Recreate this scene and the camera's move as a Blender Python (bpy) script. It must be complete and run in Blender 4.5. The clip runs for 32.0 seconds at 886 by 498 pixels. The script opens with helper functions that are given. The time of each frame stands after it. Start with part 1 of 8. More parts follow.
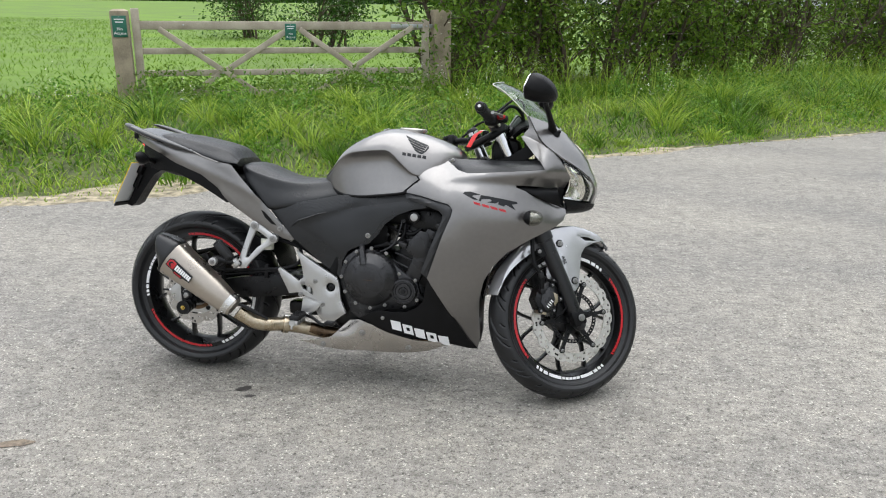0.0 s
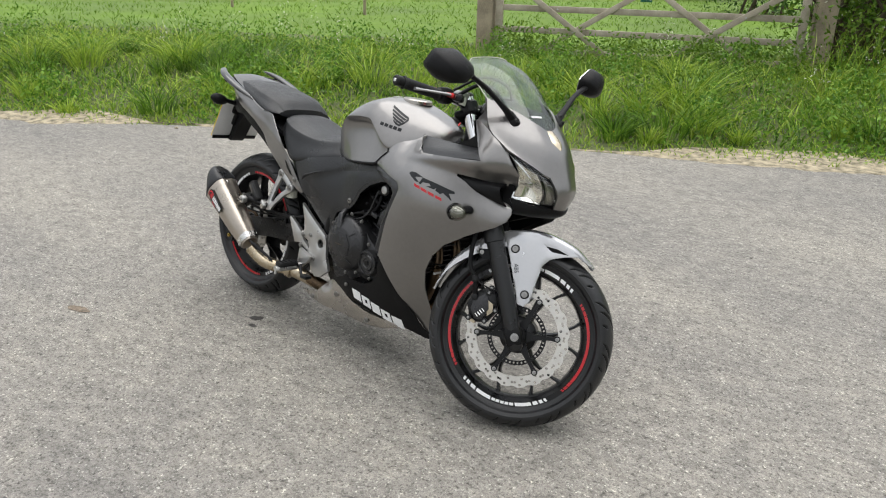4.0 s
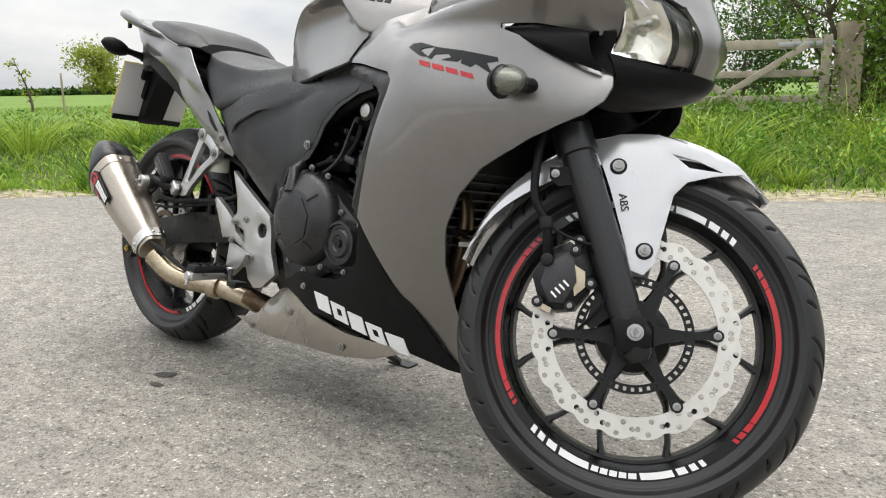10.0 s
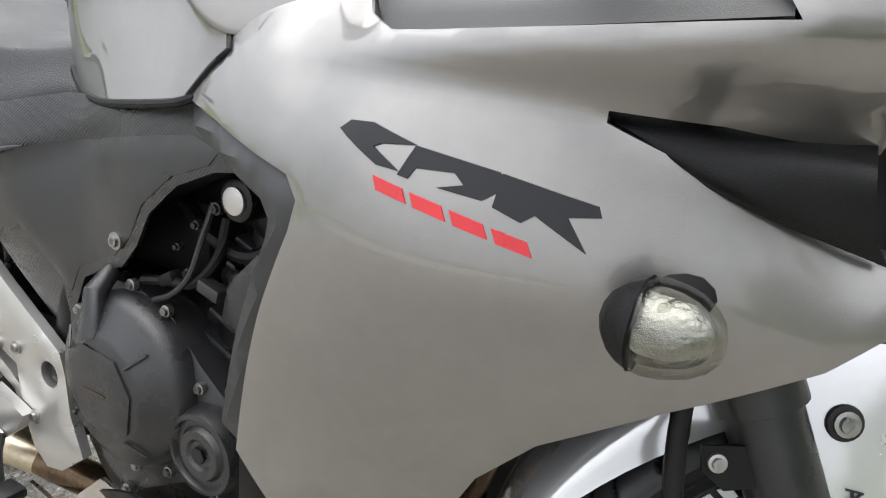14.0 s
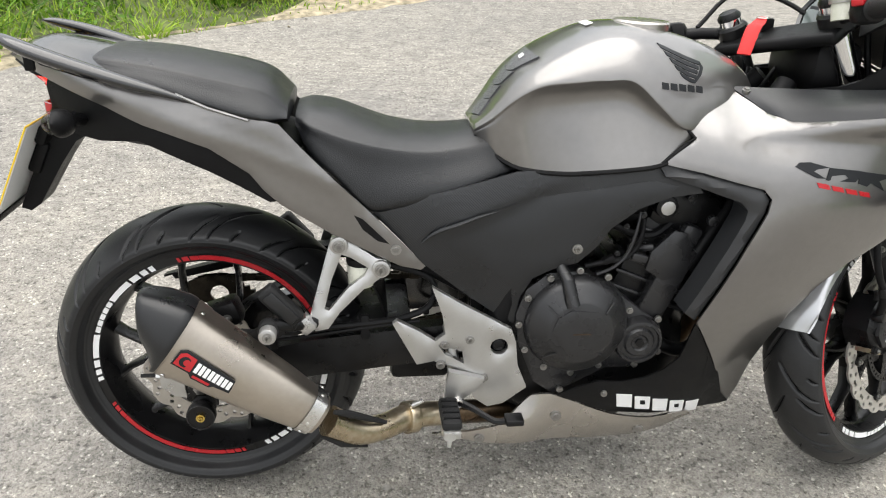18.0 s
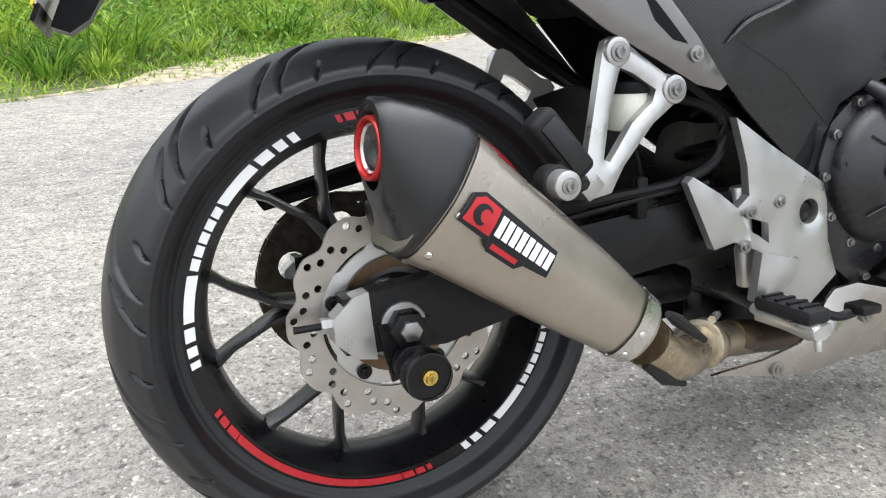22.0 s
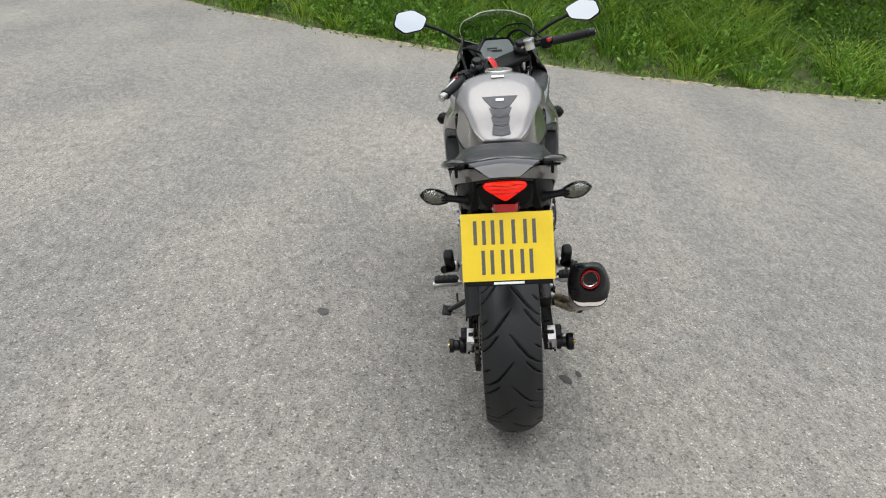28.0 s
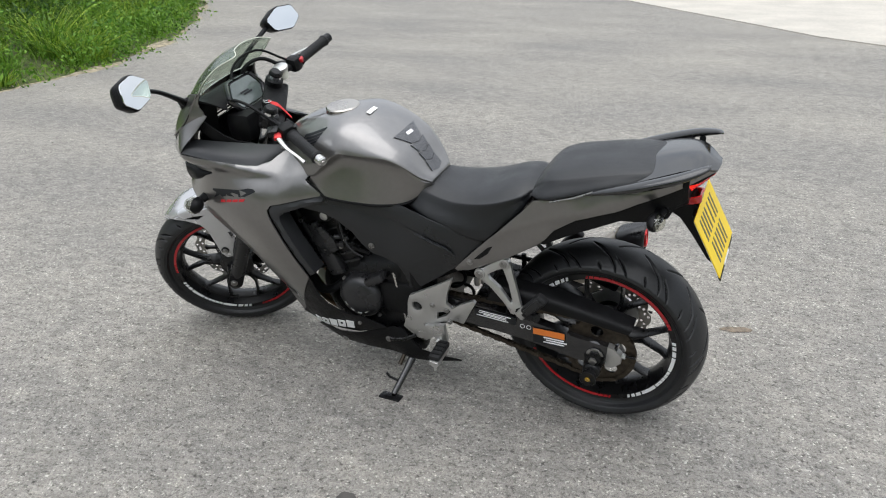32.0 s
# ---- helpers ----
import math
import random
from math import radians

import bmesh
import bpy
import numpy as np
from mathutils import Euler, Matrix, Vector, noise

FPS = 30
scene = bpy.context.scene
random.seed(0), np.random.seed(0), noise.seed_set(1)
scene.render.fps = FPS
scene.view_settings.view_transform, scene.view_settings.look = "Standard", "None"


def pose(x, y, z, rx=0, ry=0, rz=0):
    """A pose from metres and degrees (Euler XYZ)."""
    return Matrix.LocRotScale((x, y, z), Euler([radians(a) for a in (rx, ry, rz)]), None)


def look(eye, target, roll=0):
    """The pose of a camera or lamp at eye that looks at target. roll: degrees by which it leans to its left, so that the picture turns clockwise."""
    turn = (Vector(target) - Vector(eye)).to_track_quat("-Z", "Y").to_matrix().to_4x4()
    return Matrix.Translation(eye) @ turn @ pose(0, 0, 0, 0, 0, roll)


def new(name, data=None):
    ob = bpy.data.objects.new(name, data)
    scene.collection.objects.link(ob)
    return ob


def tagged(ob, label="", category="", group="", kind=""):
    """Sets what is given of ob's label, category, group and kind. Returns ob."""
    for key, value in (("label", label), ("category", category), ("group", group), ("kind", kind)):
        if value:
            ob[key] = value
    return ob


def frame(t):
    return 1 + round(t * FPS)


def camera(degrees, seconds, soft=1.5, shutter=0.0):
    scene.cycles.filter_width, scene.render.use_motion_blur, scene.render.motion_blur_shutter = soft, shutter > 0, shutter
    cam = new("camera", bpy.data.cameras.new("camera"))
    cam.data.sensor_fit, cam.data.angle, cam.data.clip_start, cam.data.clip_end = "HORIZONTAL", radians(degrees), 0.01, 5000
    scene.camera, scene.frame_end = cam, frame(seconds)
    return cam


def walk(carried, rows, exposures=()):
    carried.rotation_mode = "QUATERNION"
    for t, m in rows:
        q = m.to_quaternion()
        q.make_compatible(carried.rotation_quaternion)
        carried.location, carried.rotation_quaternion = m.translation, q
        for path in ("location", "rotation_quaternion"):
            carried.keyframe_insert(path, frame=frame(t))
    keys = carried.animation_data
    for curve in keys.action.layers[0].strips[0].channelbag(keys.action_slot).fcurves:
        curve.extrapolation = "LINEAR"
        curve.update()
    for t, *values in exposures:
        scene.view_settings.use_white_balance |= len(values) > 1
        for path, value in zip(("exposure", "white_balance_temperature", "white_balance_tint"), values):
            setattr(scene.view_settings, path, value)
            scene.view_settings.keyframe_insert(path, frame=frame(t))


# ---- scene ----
cam = camera(60.3, 32.0, soft=1.1)


PATH = [
    (0, (1.208, -2.559, 1.352), (1.011, -0.666, 0.738), 0.8),
    (0.5, (1.382, -2.297, 1.37), (1.03, -0.441, 0.714), 1.0),
    (1, (1.505, -2.008, 1.355), (0.968, -0.214, 0.654), 1.1),
    (1.5, (1.644, -1.807, 1.361), (0.926, -0.092, 0.624), 1.6),
    (2, (1.865, -1.667, 1.377), (0.99, -0.037, 0.619), 1.8),
    (2.5, (2.086, -1.685, 1.373), (1.088, -0.129, 0.609), 1.9),
    (3, (2.295, -1.755, 1.391), (1.21, -0.255, 0.634), 2.0),
    (3.5, (2.455, -1.775, 1.394), (1.306, -0.315, 0.655), 1.9),
    (5.5, (2.759, -1.688, 1.393), (1.464, -0.355, 0.654), -0.5),
    (6, (2.601, -1.61, 1.367), (1.336, -0.262, 0.602), -0.7),
    (6.5, (2.326, -1.486, 1.368), (1.109, -0.11, 0.577), -0.6),
    (7, (2.138, -1.315, 1.339), (0.974, 0.095, 0.528), -0.3),
    (7.5, (1.945, -1.158, 1.153), (0.792, 0.274, 0.365), -0.1),
    (8, (1.857, -1.106, 0.846), (0.672, 0.381, 0.227), -0.5),
    (8.5, (1.864, -1.1, 0.725), (0.648, 0.408, 0.23), -0.6),
    (9, (1.877, -1.1, 0.695), (0.642, 0.414, 0.269), -0.6),
    (9.5, (1.895, -1.095, 0.683), (0.652, 0.419, 0.278), -0.8),
    (10, (1.903, -1.095, 0.679), (0.658, 0.417, 0.271), -1.0),
    (10.5, (1.906, -1.095, 0.669), (0.663, 0.415, 0.253), -1.0),
    (11, (1.9, -1.106, 0.682), (0.666, 0.408, 0.251), -1.0),
    (11.5, (1.819, -1.106, 0.71), (0.612, 0.422, 0.254), -0.9),
    (12, (1.691, -1.043, 0.841), (0.55, 0.511, 0.31), -1.2),
    (12.5, (1.59, -0.948, 0.968), (0.518, 0.621, 0.346), -1.4),
    (13, (1.481, -0.711, 0.958), (0.473, 0.865, 0.249), -1.4),
    (13.5, (1.377, -0.548, 0.91), (0.431, 1.028, 0.121), -1.1),
    (14, (1.32, -0.494, 0.892), (0.421, 1.08, 0.047), -0.2),
    (14.5, (1.327, -0.48, 0.889), (0.485, 1.101, -0.001), 1.1),
    (16.5, (1.101, -0.907, 1.257), (0.77, 0.732, 0.16), 3.9),
    (17, (0.864, -0.946, 1.291), (0.729, 0.725, 0.2), 3.3),
    (17.5, (0.535, -1.093, 1.286), (0.638, 0.597, 0.221), 3.5),
    (18, (0.252, -1.138, 1.29), (0.538, 0.526, 0.218), 2.7),
    (18.5, (0.005, -1.054, 1.266), (0.454, 0.573, 0.193), 2.3),
    (19, (-0.186, -0.974, 1.239), (0.399, 0.603, 0.158), 2.2),
    (19.5, (-0.238, -0.838, 1.182), (0.467, 0.703, 0.118), 2.0),
    (20, (-0.248, -0.679, 0.95), (0.53, 0.857, -0.067), 1.8),
    (20.5, (-0.278, -0.673, 0.733), (0.54, 0.907, -0.18), 2.1),
    (21, (-0.304, -0.683, 0.706), (0.519, 0.947, -0.109), 2.0),
    (21.5, (-0.296, -0.686, 0.692), (0.529, 0.971, -0.065), 1.7),
    (22, (-0.285, -0.691, 0.681), (0.557, 0.969, -0.051), 1.8),
    (22.5, (-0.267, -0.707, 0.672), (0.605, 0.937, -0.061), 1.9),
    (23, (-0.233, -0.704, 0.671), (0.707, 0.89, -0.089), 3.0),
    (23.5, (-0.253, -0.649, 0.779), (0.678, 0.876, -0.121), 4.3),
    (24, (-0.282, -0.713, 1.059), (0.605, 0.78, 0.067), 5.3),
    (24.5, (-0.415, -0.847, 1.22), (0.515, 0.603, 0.204), 6.3),
    (26.5, (-1.55, -0.43, 1.376), (0.126, 0.306, 0.569), 7.6),
    (27, (-1.751, -0.227, 1.383), (0.021, 0.252, 0.589), 6.8),
    (27.5, (-1.854, 0.072, 1.4), (-0.03, 0.279, 0.604), 6.5),
    (28, (-1.982, 0.389, 1.422), (-0.153, 0.325, 0.616), 6.1),
    (28.5, (-1.915, 0.66, 1.399), (-0.122, 0.317, 0.583), 5.9),
    (29, (-1.744, 0.939, 1.415), (-0.021, 0.339, 0.597), 5.5),
    (29.5, (-1.57, 1.259, 1.414), (0.051, 0.418, 0.597), 5.0),
    (30, (-1.358, 1.504, 1.404), (0.127, 0.436, 0.596), 3.9),
    (30.5, (-1.083, 1.701, 1.407), (0.236, 0.427, 0.611), 2.5),
    (31, (-0.864, 1.919, 1.399), (0.277, 0.479, 0.609), 1.1),
    (31.5, (-0.592, 2.04, 1.4), (0.334, 0.46, 0.597), -0.1),
    (32, (-0.316, 2.104, 1.414), (0.396, 0.411, 0.622), -0.9),
]
walk(cam, [(t, look(eye, target, roll)) for t, eye, target, roll in PATH], exposures=[(0, 0.24, 6450, 10), (2, 0.22, 6550, 10), (3.5, 0.10, 6700, 10), (6, 0.04, 6700, 10), (7, 0.12, 6650, 10), (8.5, 0.30, 6850, 10), (12, 0.42, 6850, 10), (13, 0.60, 6700, 10), (14, 0.95, 6700, 10), (14.5, 0.95, 6700, 10), (16.5, 0.56, 6850, 10), (20, 0.70, 6800, 10), (22, 0.84, 6450, 10), (23, 0.92, 6550, 10), (24, 0.70, 6350, 10), (26.5, 0.06, 6550, 10), (29, -0.04, 6550, 10), (32, 0.06, 6400, 10)])

# ---- light ----
SUN_EL, SUN_AZ = radians(77), radians(352)
world = bpy.data.worlds.new("overcast_sky")
scene.world = world
world.use_nodes = True
wn, wl = world.node_tree.nodes, world.node_tree.links
wn.clear()
w_out = wn.new("ShaderNodeOutputWorld")
w_bg = wn.new("ShaderNodeBackground")
w_sky = wn.new("ShaderNodeTexSky")
w_sky.sky_type, w_sky.sun_disc = "NISHITA", False
w_sky.sun_elevation, w_sky.sun_rotation = SUN_EL, SUN_AZ
w_sky.dust_density, w_sky.air_density = 2.0, 1.0
w_tc = wn.new("ShaderNodeTexCoord")
w_map = wn.new("ShaderNodeMapping")
w_map.inputs["Scale"].default_value = (1.6, 1.6, 4.5)
w_cloud = wn.new("ShaderNodeTexNoise")
w_cloud.inputs["Scale"].default_value, w_cloud.inputs["Detail"].default_value = 1.9, 6.0
w_cloud.inputs["Roughness"].default_value = 0.55
w_ramp = wn.new("ShaderNodeValToRGB")
w_ramp.color_ramp.elements[0].position, w_ramp.color_ramp.elements[0].color = 0.36, (5.7, 6.2, 6.9, 1)
w_ramp.color_ramp.elements[1].position, w_ramp.color_ramp.elements[1].color = 0.66, (8.7, 8.9, 9.1, 1)
w_mix = wn.new("ShaderNodeMixRGB")
w_mix.inputs["Fac"].default_value = 0.93
w_bg.inputs["Strength"].default_value = 0.100
wl.new(w_tc.outputs["Generated"], w_map.inputs["Vector"])
wl.new(w_map.outputs["Vector"], w_cloud.inputs["Vector"])
wl.new(w_cloud.outputs["Fac"], w_ramp.inputs["Fac"])
wl.new(w_sky.outputs["Color"], w_mix.inputs["Color1"])
wl.new(w_ramp.outputs["Color"], w_mix.inputs["Color2"])
w_sep = wn.new("ShaderNodeSeparateXYZ")
w_grad = wn.new("ShaderNodeMapRange")
w_grad.inputs["From Min"].default_value, w_grad.inputs["From Max"].default_value = 0.0, 1.0
w_grad.inputs["To Min"].default_value, w_grad.inputs["To Max"].default_value = 0.78, 2.3
w_mul = wn.new("ShaderNodeVectorMath")
w_mul.operation = "SCALE"
wl.new(w_tc.outputs["Generated"], w_sep.inputs[0])
wl.new(w_sep.outputs["Z"], w_grad.inputs["Value"])
wl.new(w_mix.outputs["Color"], w_mul.inputs[0])
wl.new(w_grad.outputs["Result"], w_mul.inputs["Scale"])
wl.new(w_mul.outputs[0], w_bg.inputs["Color"])
wl.new(w_bg.outputs["Background"], w_out.inputs["Surface"])
sun = new("sun", bpy.data.lights.new("sun", "SUN"))
sun.data.energy, sun.data.angle, sun.data.color = 2.2, radians(75), (1.0, 0.985, 0.965)
sun.matrix_world = look((0, 0, 30), Vector((0, 0, 30)) - Vector((math.cos(SUN_EL) * math.sin(SUN_AZ), math.cos(SUN_EL) * math.cos(SUN_AZ), math.sin(SUN_EL))))

# ---- materials ----
def mat(name, colour, rough=0.5, metal=0.0, var=0.12, scale=9.0, bump=0.0, bump_scale=300.0, coat=0.0, colour2=None, rvar=0.08, spec=0.5):
    """A procedural surface: base colour with large stains and fine grain, gloss that wanders, and fine relief."""
    m = bpy.data.materials.new(name)
    m.use_nodes = True
    n, l = m.node_tree.nodes, m.node_tree.links
    b = n["Principled BSDF"]
    tc = n.new("ShaderNodeTexCoord")
    n1, n2 = n.new("ShaderNodeTexNoise"), n.new("ShaderNodeTexNoise")
    n1.inputs["Scale"].default_value, n1.inputs["Detail"].default_value = scale, 5
    n2.inputs["Scale"].default_value, n2.inputs["Detail"].default_value = scale * 14, 3
    for t in (n1, n2):
        l.new(tc.outputs["Object"], t.inputs["Vector"])
    add = n.new("ShaderNodeMath")
    add.operation = "MULTIPLY_ADD"
    l.new(n2.outputs["Fac"], add.inputs[0])
    add.inputs[1].default_value = 0.45
    l.new(n1.outputs["Fac"], add.inputs[2])
    ramp = n.new("ShaderNodeValToRGB")
    c2 = colour2 or tuple(min(1, c * (1 + var)) for c in colour)
    c1 = tuple(c * (1 - var) for c in colour)
    ramp.color_ramp.elements[0].position, ramp.color_ramp.elements[0].color = 0.5, (*c1, 1)
    ramp.color_ramp.elements[1].position, ramp.color_ramp.elements[1].color = 0.95, (*c2, 1)
    l.new(add.outputs[0], ramp.inputs["Fac"])
    l.new(ramp.outputs["Color"], b.inputs["Base Color"])
    mr = n.new("ShaderNodeMapRange")
    mr.inputs["From Min"].default_value, mr.inputs["From Max"].default_value = 0.3, 0.7
    mr.inputs["To Min"].default_value, mr.inputs["To Max"].default_value = max(0.02, rough - rvar), min(1, rough + rvar)
    l.new(n1.outputs["Fac"], mr.inputs["Value"])
    l.new(mr.outputs["Result"], b.inputs["Roughness"])
    b.inputs["Metallic"].default_value = metal
    b.inputs["Specular IOR Level"].default_value = spec
    b.inputs["Coat Weight"].default_value = coat
    b.inputs["Coat Roughness"].default_value = 0.06
    if bump:
        n3, bp = n.new("ShaderNodeTexNoise"), n.new("ShaderNodeBump")
        n3.inputs["Scale"].default_value, n3.inputs["Detail"].default_value = bump_scale, 2
        l.new(tc.outputs["Object"], n3.inputs["Vector"])
        bp.inputs["Strength"].default_value, bp.inputs["Distance"].default_value = bump, 0.002
        l.new(n3.outputs["Fac"], bp.inputs["Height"])
        l.new(bp.outputs["Normal"], b.inputs["Normal"])
    return m


def weave_mat(name, colour, rough, scale, strength):
    """Moulded plastic or film with a fine raised lattice."""
    m = mat(name, colour, rough, var=0.15, spec=0.5)
    n, l = m.node_tree.nodes, m.node_tree.links
    tc = n.new("ShaderNodeTexCoord")
    mp = n.new("ShaderNodeMapping")
    mp.inputs["Rotation"].default_value = (0, radians(45), 0)
    vo = n.new("ShaderNodeTexVoronoi")
    vo.inputs["Scale"].default_value, vo.inputs["Randomness"].default_value = scale, 0.0
    bp = n.new("ShaderNodeBump")
    bp.inputs["Strength"].default_value, bp.inputs["Distance"].default_value = strength, 0.0015
    l.new(tc.outputs["Object"], mp.inputs["Vector"])
    l.new(mp.outputs["Vector"], vo.inputs["Vector"])
    l.new(vo.outputs["Distance"], bp.inputs["Height"])
    l.new(bp.outputs["Normal"], n["Principled BSDF"].inputs["Normal"])
    return m


def glass_mat(name, tint, rough=0.03, alpha=0.25, sheen=0.6):
    """Thin clear plastic: mostly see-through, with a gloss that Fresnel drives."""
    m = bpy.data.materials.new(name)
    m.use_nodes = True
    n, l = m.node_tree.nodes, m.node_tree.links
    n.clear()
    o, mx = n.new("ShaderNodeOutputMaterial"), n.new("ShaderNodeMixShader")
    t, g, f = n.new("ShaderNodeBsdfTransparent"), n.new("ShaderNodeBsdfGlossy"), n.new("ShaderNodeLayerWeight")
    t.inputs["Color"].default_value = (*tint, 1)
    g.inputs["Roughness"].default_value = rough
    f.inputs["Blend"].default_value = 0.5
    pw, ad = n.new("ShaderNodeMath"), n.new("ShaderNodeMath")
    pw.operation, pw.inputs[1].default_value = "POWER", 4.0
    ad.operation, ad.inputs[1].default_value, ad.inputs[2].default_value = "MULTIPLY_ADD", sheen, alpha
    l.new(f.outputs["Facing"], pw.inputs[0])
    l.new(pw.outputs[0], ad.inputs[0])
    l.new(ad.outputs[0], mx.inputs["Fac"])
    l.new(t.outputs[0], mx.inputs[1])
    l.new(g.outputs[0], mx.inputs[2])
    l.new(mx.outputs[0], o.inputs["Surface"])
    return m


def paint_mat(name, dark, light, rough):
    """Metallic paint: flakes under a clear coat."""
    m = mat(name, dark, rough, metal=0.9, var=0.04, scale=5, coat=1.0, colour2=light, rvar=0.015)
    m.node_tree.nodes["Principled BSDF"].inputs["Coat Roughness"].default_value = 0.03
    n, l = m.node_tree.nodes, m.node_tree.links
    tc, vo, bp = n.new("ShaderNodeTexCoord"), n.new("ShaderNodeTexVoronoi"), n.new("ShaderNodeBump")
    vo.inputs["Scale"].default_value = 1800
    l.new(tc.outputs["Object"], vo.inputs["Vector"])
    bp.inputs["Strength"].default_value, bp.inputs["Distance"].default_value = 0.16, 0.0004
    l.new(vo.outputs["Distance"], bp.inputs["Height"])
    l.new(bp.outputs["Normal"], n["Principled BSDF"].inputs["Normal"])
    return m


def leaf_mat(name, a, b, rough=0.5, trans=0.3):
    """Leaves and blades: colour by island, some light coming through."""
    m = bpy.data.materials.new(name)
    m.use_nodes = True
    n, l = m.node_tree.nodes, m.node_tree.links
    bs = n["Principled BSDF"]
    geo, ramp = n.new("ShaderNodeNewGeometry"), n.new("ShaderNodeValToRGB")
    ramp.color_ramp.elements[0].color, ramp.color_ramp.elements[1].color = (*a, 1), (*b, 1)
    l.new(geo.outputs["Random Per Island"], ramp.inputs["Fac"])
    l.new(ramp.outputs["Color"], bs.inputs["Base Color"])
    bs.inputs["Roughness"].default_value = rough
    bs.inputs["Specular IOR Level"].default_value = 0.22
    tr, mx = n.new("ShaderNodeBsdfTranslucent"), n.new("ShaderNodeMixShader")
    l.new(ramp.outputs["Color"], tr.inputs["Color"])
    mx.inputs["Fac"].default_value = trans
    l.new(bs.outputs[0], mx.inputs[1])
    l.new(tr.outputs[0], mx.inputs[2])
    l.new(mx.outputs[0], n["Material Output"].inputs["Surface"])
    return m


def glow_mat(name, colour, strength):
    m = mat(name, colour, 0.15)
    b = m.node_tree.nodes["Principled BSDF"]
    b.inputs["Emission Color"].default_value = (*colour, 1)
    b.inputs["Emission Strength"].default_value = strength
    return m


def asphalt_mat():
    """Worn asphalt: pale and dark chippings, open pits, worn bands along the lane."""
    m = bpy.data.materials.new("worn_asphalt")
    m.use_nodes = True
    n, l = m.node_tree.nodes, m.node_tree.links
    b = n["Principled BSDF"]
    tc = n.new("ShaderNodeTexCoord")

    def vor(scale):
        v = n.new("ShaderNodeTexVoronoi")
        v.inputs["Scale"].default_value = scale
        l.new(tc.outputs["Object"], v.inputs["Vector"])
        return v

    def noi(scale, detail, vec=None, rough_=0.5):
        v = n.new("ShaderNodeTexNoise")
        v.inputs["Scale"].default_value, v.inputs["Detail"].default_value, v.inputs["Roughness"].default_value = scale, detail, rough_
        l.new(vec or tc.outputs["Object"], v.inputs["Vector"])
        return v

    def ramp(src, *stops):
        r = n.new("ShaderNodeValToRGB")
        e = r.color_ramp.elements
        for i, (p, c) in enumerate(stops):
            x = e[0] if i == 0 else e[len(e) - 1] if i == len(stops) - 1 else e.new(p)
            x.position, x.color = p, (*c, 1)
        l.new(src, r.inputs["Fac"])
        return r.outputs["Color"]

    def times(p, q, fac=1.0):
        x = n.new("ShaderNodeMixRGB")
        x.blend_type, x.inputs["Fac"].default_value = "MULTIPLY", fac
        l.new(p, x.inputs["Color1"])
        l.new(q, x.inputs["Color2"])
        return x.outputs["Color"]

    chips, fine = vor(185), vor(400)
    sep, sep2 = n.new("ShaderNodeSeparateColor"), n.new("ShaderNodeSeparateColor")
    l.new(chips.outputs["Color"], sep.inputs[0])
    l.new(fine.outputs["Color"], sep2.inputs[0])
    base = ramp(sep.outputs[0], (0.0, (0.150, 0.142, 0.131)), (0.24, (0.230, 0.219, 0.202)), (0.80, (0.270, 0.258, 0.239)), (0.95, (0.302, 0.289, 0.269)), (1.0, (0.52, 0.50, 0.46)))
    grain = ramp(sep2.outputs[1], (0.0, (0.76, 0.76, 0.76)), (0.5, (1.01, 1.01, 1.0)), (1.0, (1.22, 1.21, 1.19)))
    col = times(base, grain)
    pits = noi(62, 4, None, 0.6)
    col = times(col, ramp(pits.outputs["Fac"], (0.33, (0.40, 0.39, 0.38)), (0.445, (1.0, 1.0, 1.0)), (1.0, (1.06, 1.06, 1.05))))
    mp = n.new("ShaderNodeMapping")
    mp.inputs["Rotation"].default_value = (0, 0, radians(-31))
    mp.inputs["Scale"].default_value = (0.5, 1.1, 1)
    l.new(tc.outputs["Object"], mp.inputs["Vector"])
    bands = noi(0.9, 5, mp.outputs["Vector"])
    col = times(col, ramp(bands.outputs["Fac"], (0.3, (0.82, 0.82, 0.83)), (0.72, (1.20, 1.18, 1.13))))
    blot = noi(9, 8, None, 0.72)
    col = times(col, ramp(blot.outputs["Fac"], (0.33, (0.74, 0.74, 0.745)), (0.5, (1.0, 1.0, 1.0)), (0.68, (1.17, 1.16, 1.13))), 0.8)
    # scuffed patches a hand across, drawn out along the lane
    mp2 = n.new("ShaderNodeMapping")
    mp2.inputs["Rotation"].default_value = (0, 0, radians(-31))
    mp2.inputs["Scale"].default_value = (0.55, 1.25, 1)
    l.new(tc.outputs["Object"], mp2.inputs["Vector"])
    scuff = noi(26, 6, mp2.outputs["Vector"], 0.68)
    col = times(col, ramp(scuff.outputs["Fac"], (0.36, (0.74, 0.735, 0.73)), (0.52, (1.0, 1.0, 1.0)), (0.66, (1.20, 1.19, 1.16))), 0.85)
    l.new(col, b.inputs["Base Color"])
    b.inputs["Roughness"].default_value = 0.88
    h = n.new("ShaderNodeMath")
    h.operation, h.inputs[1].default_value = "MULTIPLY_ADD", 0.5
    l.new(fine.outputs["Distance"], h.inputs[0])
    l.new(chips.outputs["Distance"], h.inputs[2])
    h2 = n.new("ShaderNodeMath")
    h2.operation, h2.inputs[1].default_value = "MULTIPLY_ADD", -0.9
    l.new(pits.outputs["Fac"], h2.inputs[0])
    l.new(h.outputs[0], h2.inputs[2])
    bp = n.new("ShaderNodeBump")
    bp.inputs["Strength"].default_value, bp.inputs["Distance"].default_value = 0.6, 0.0055
    bp.invert = True
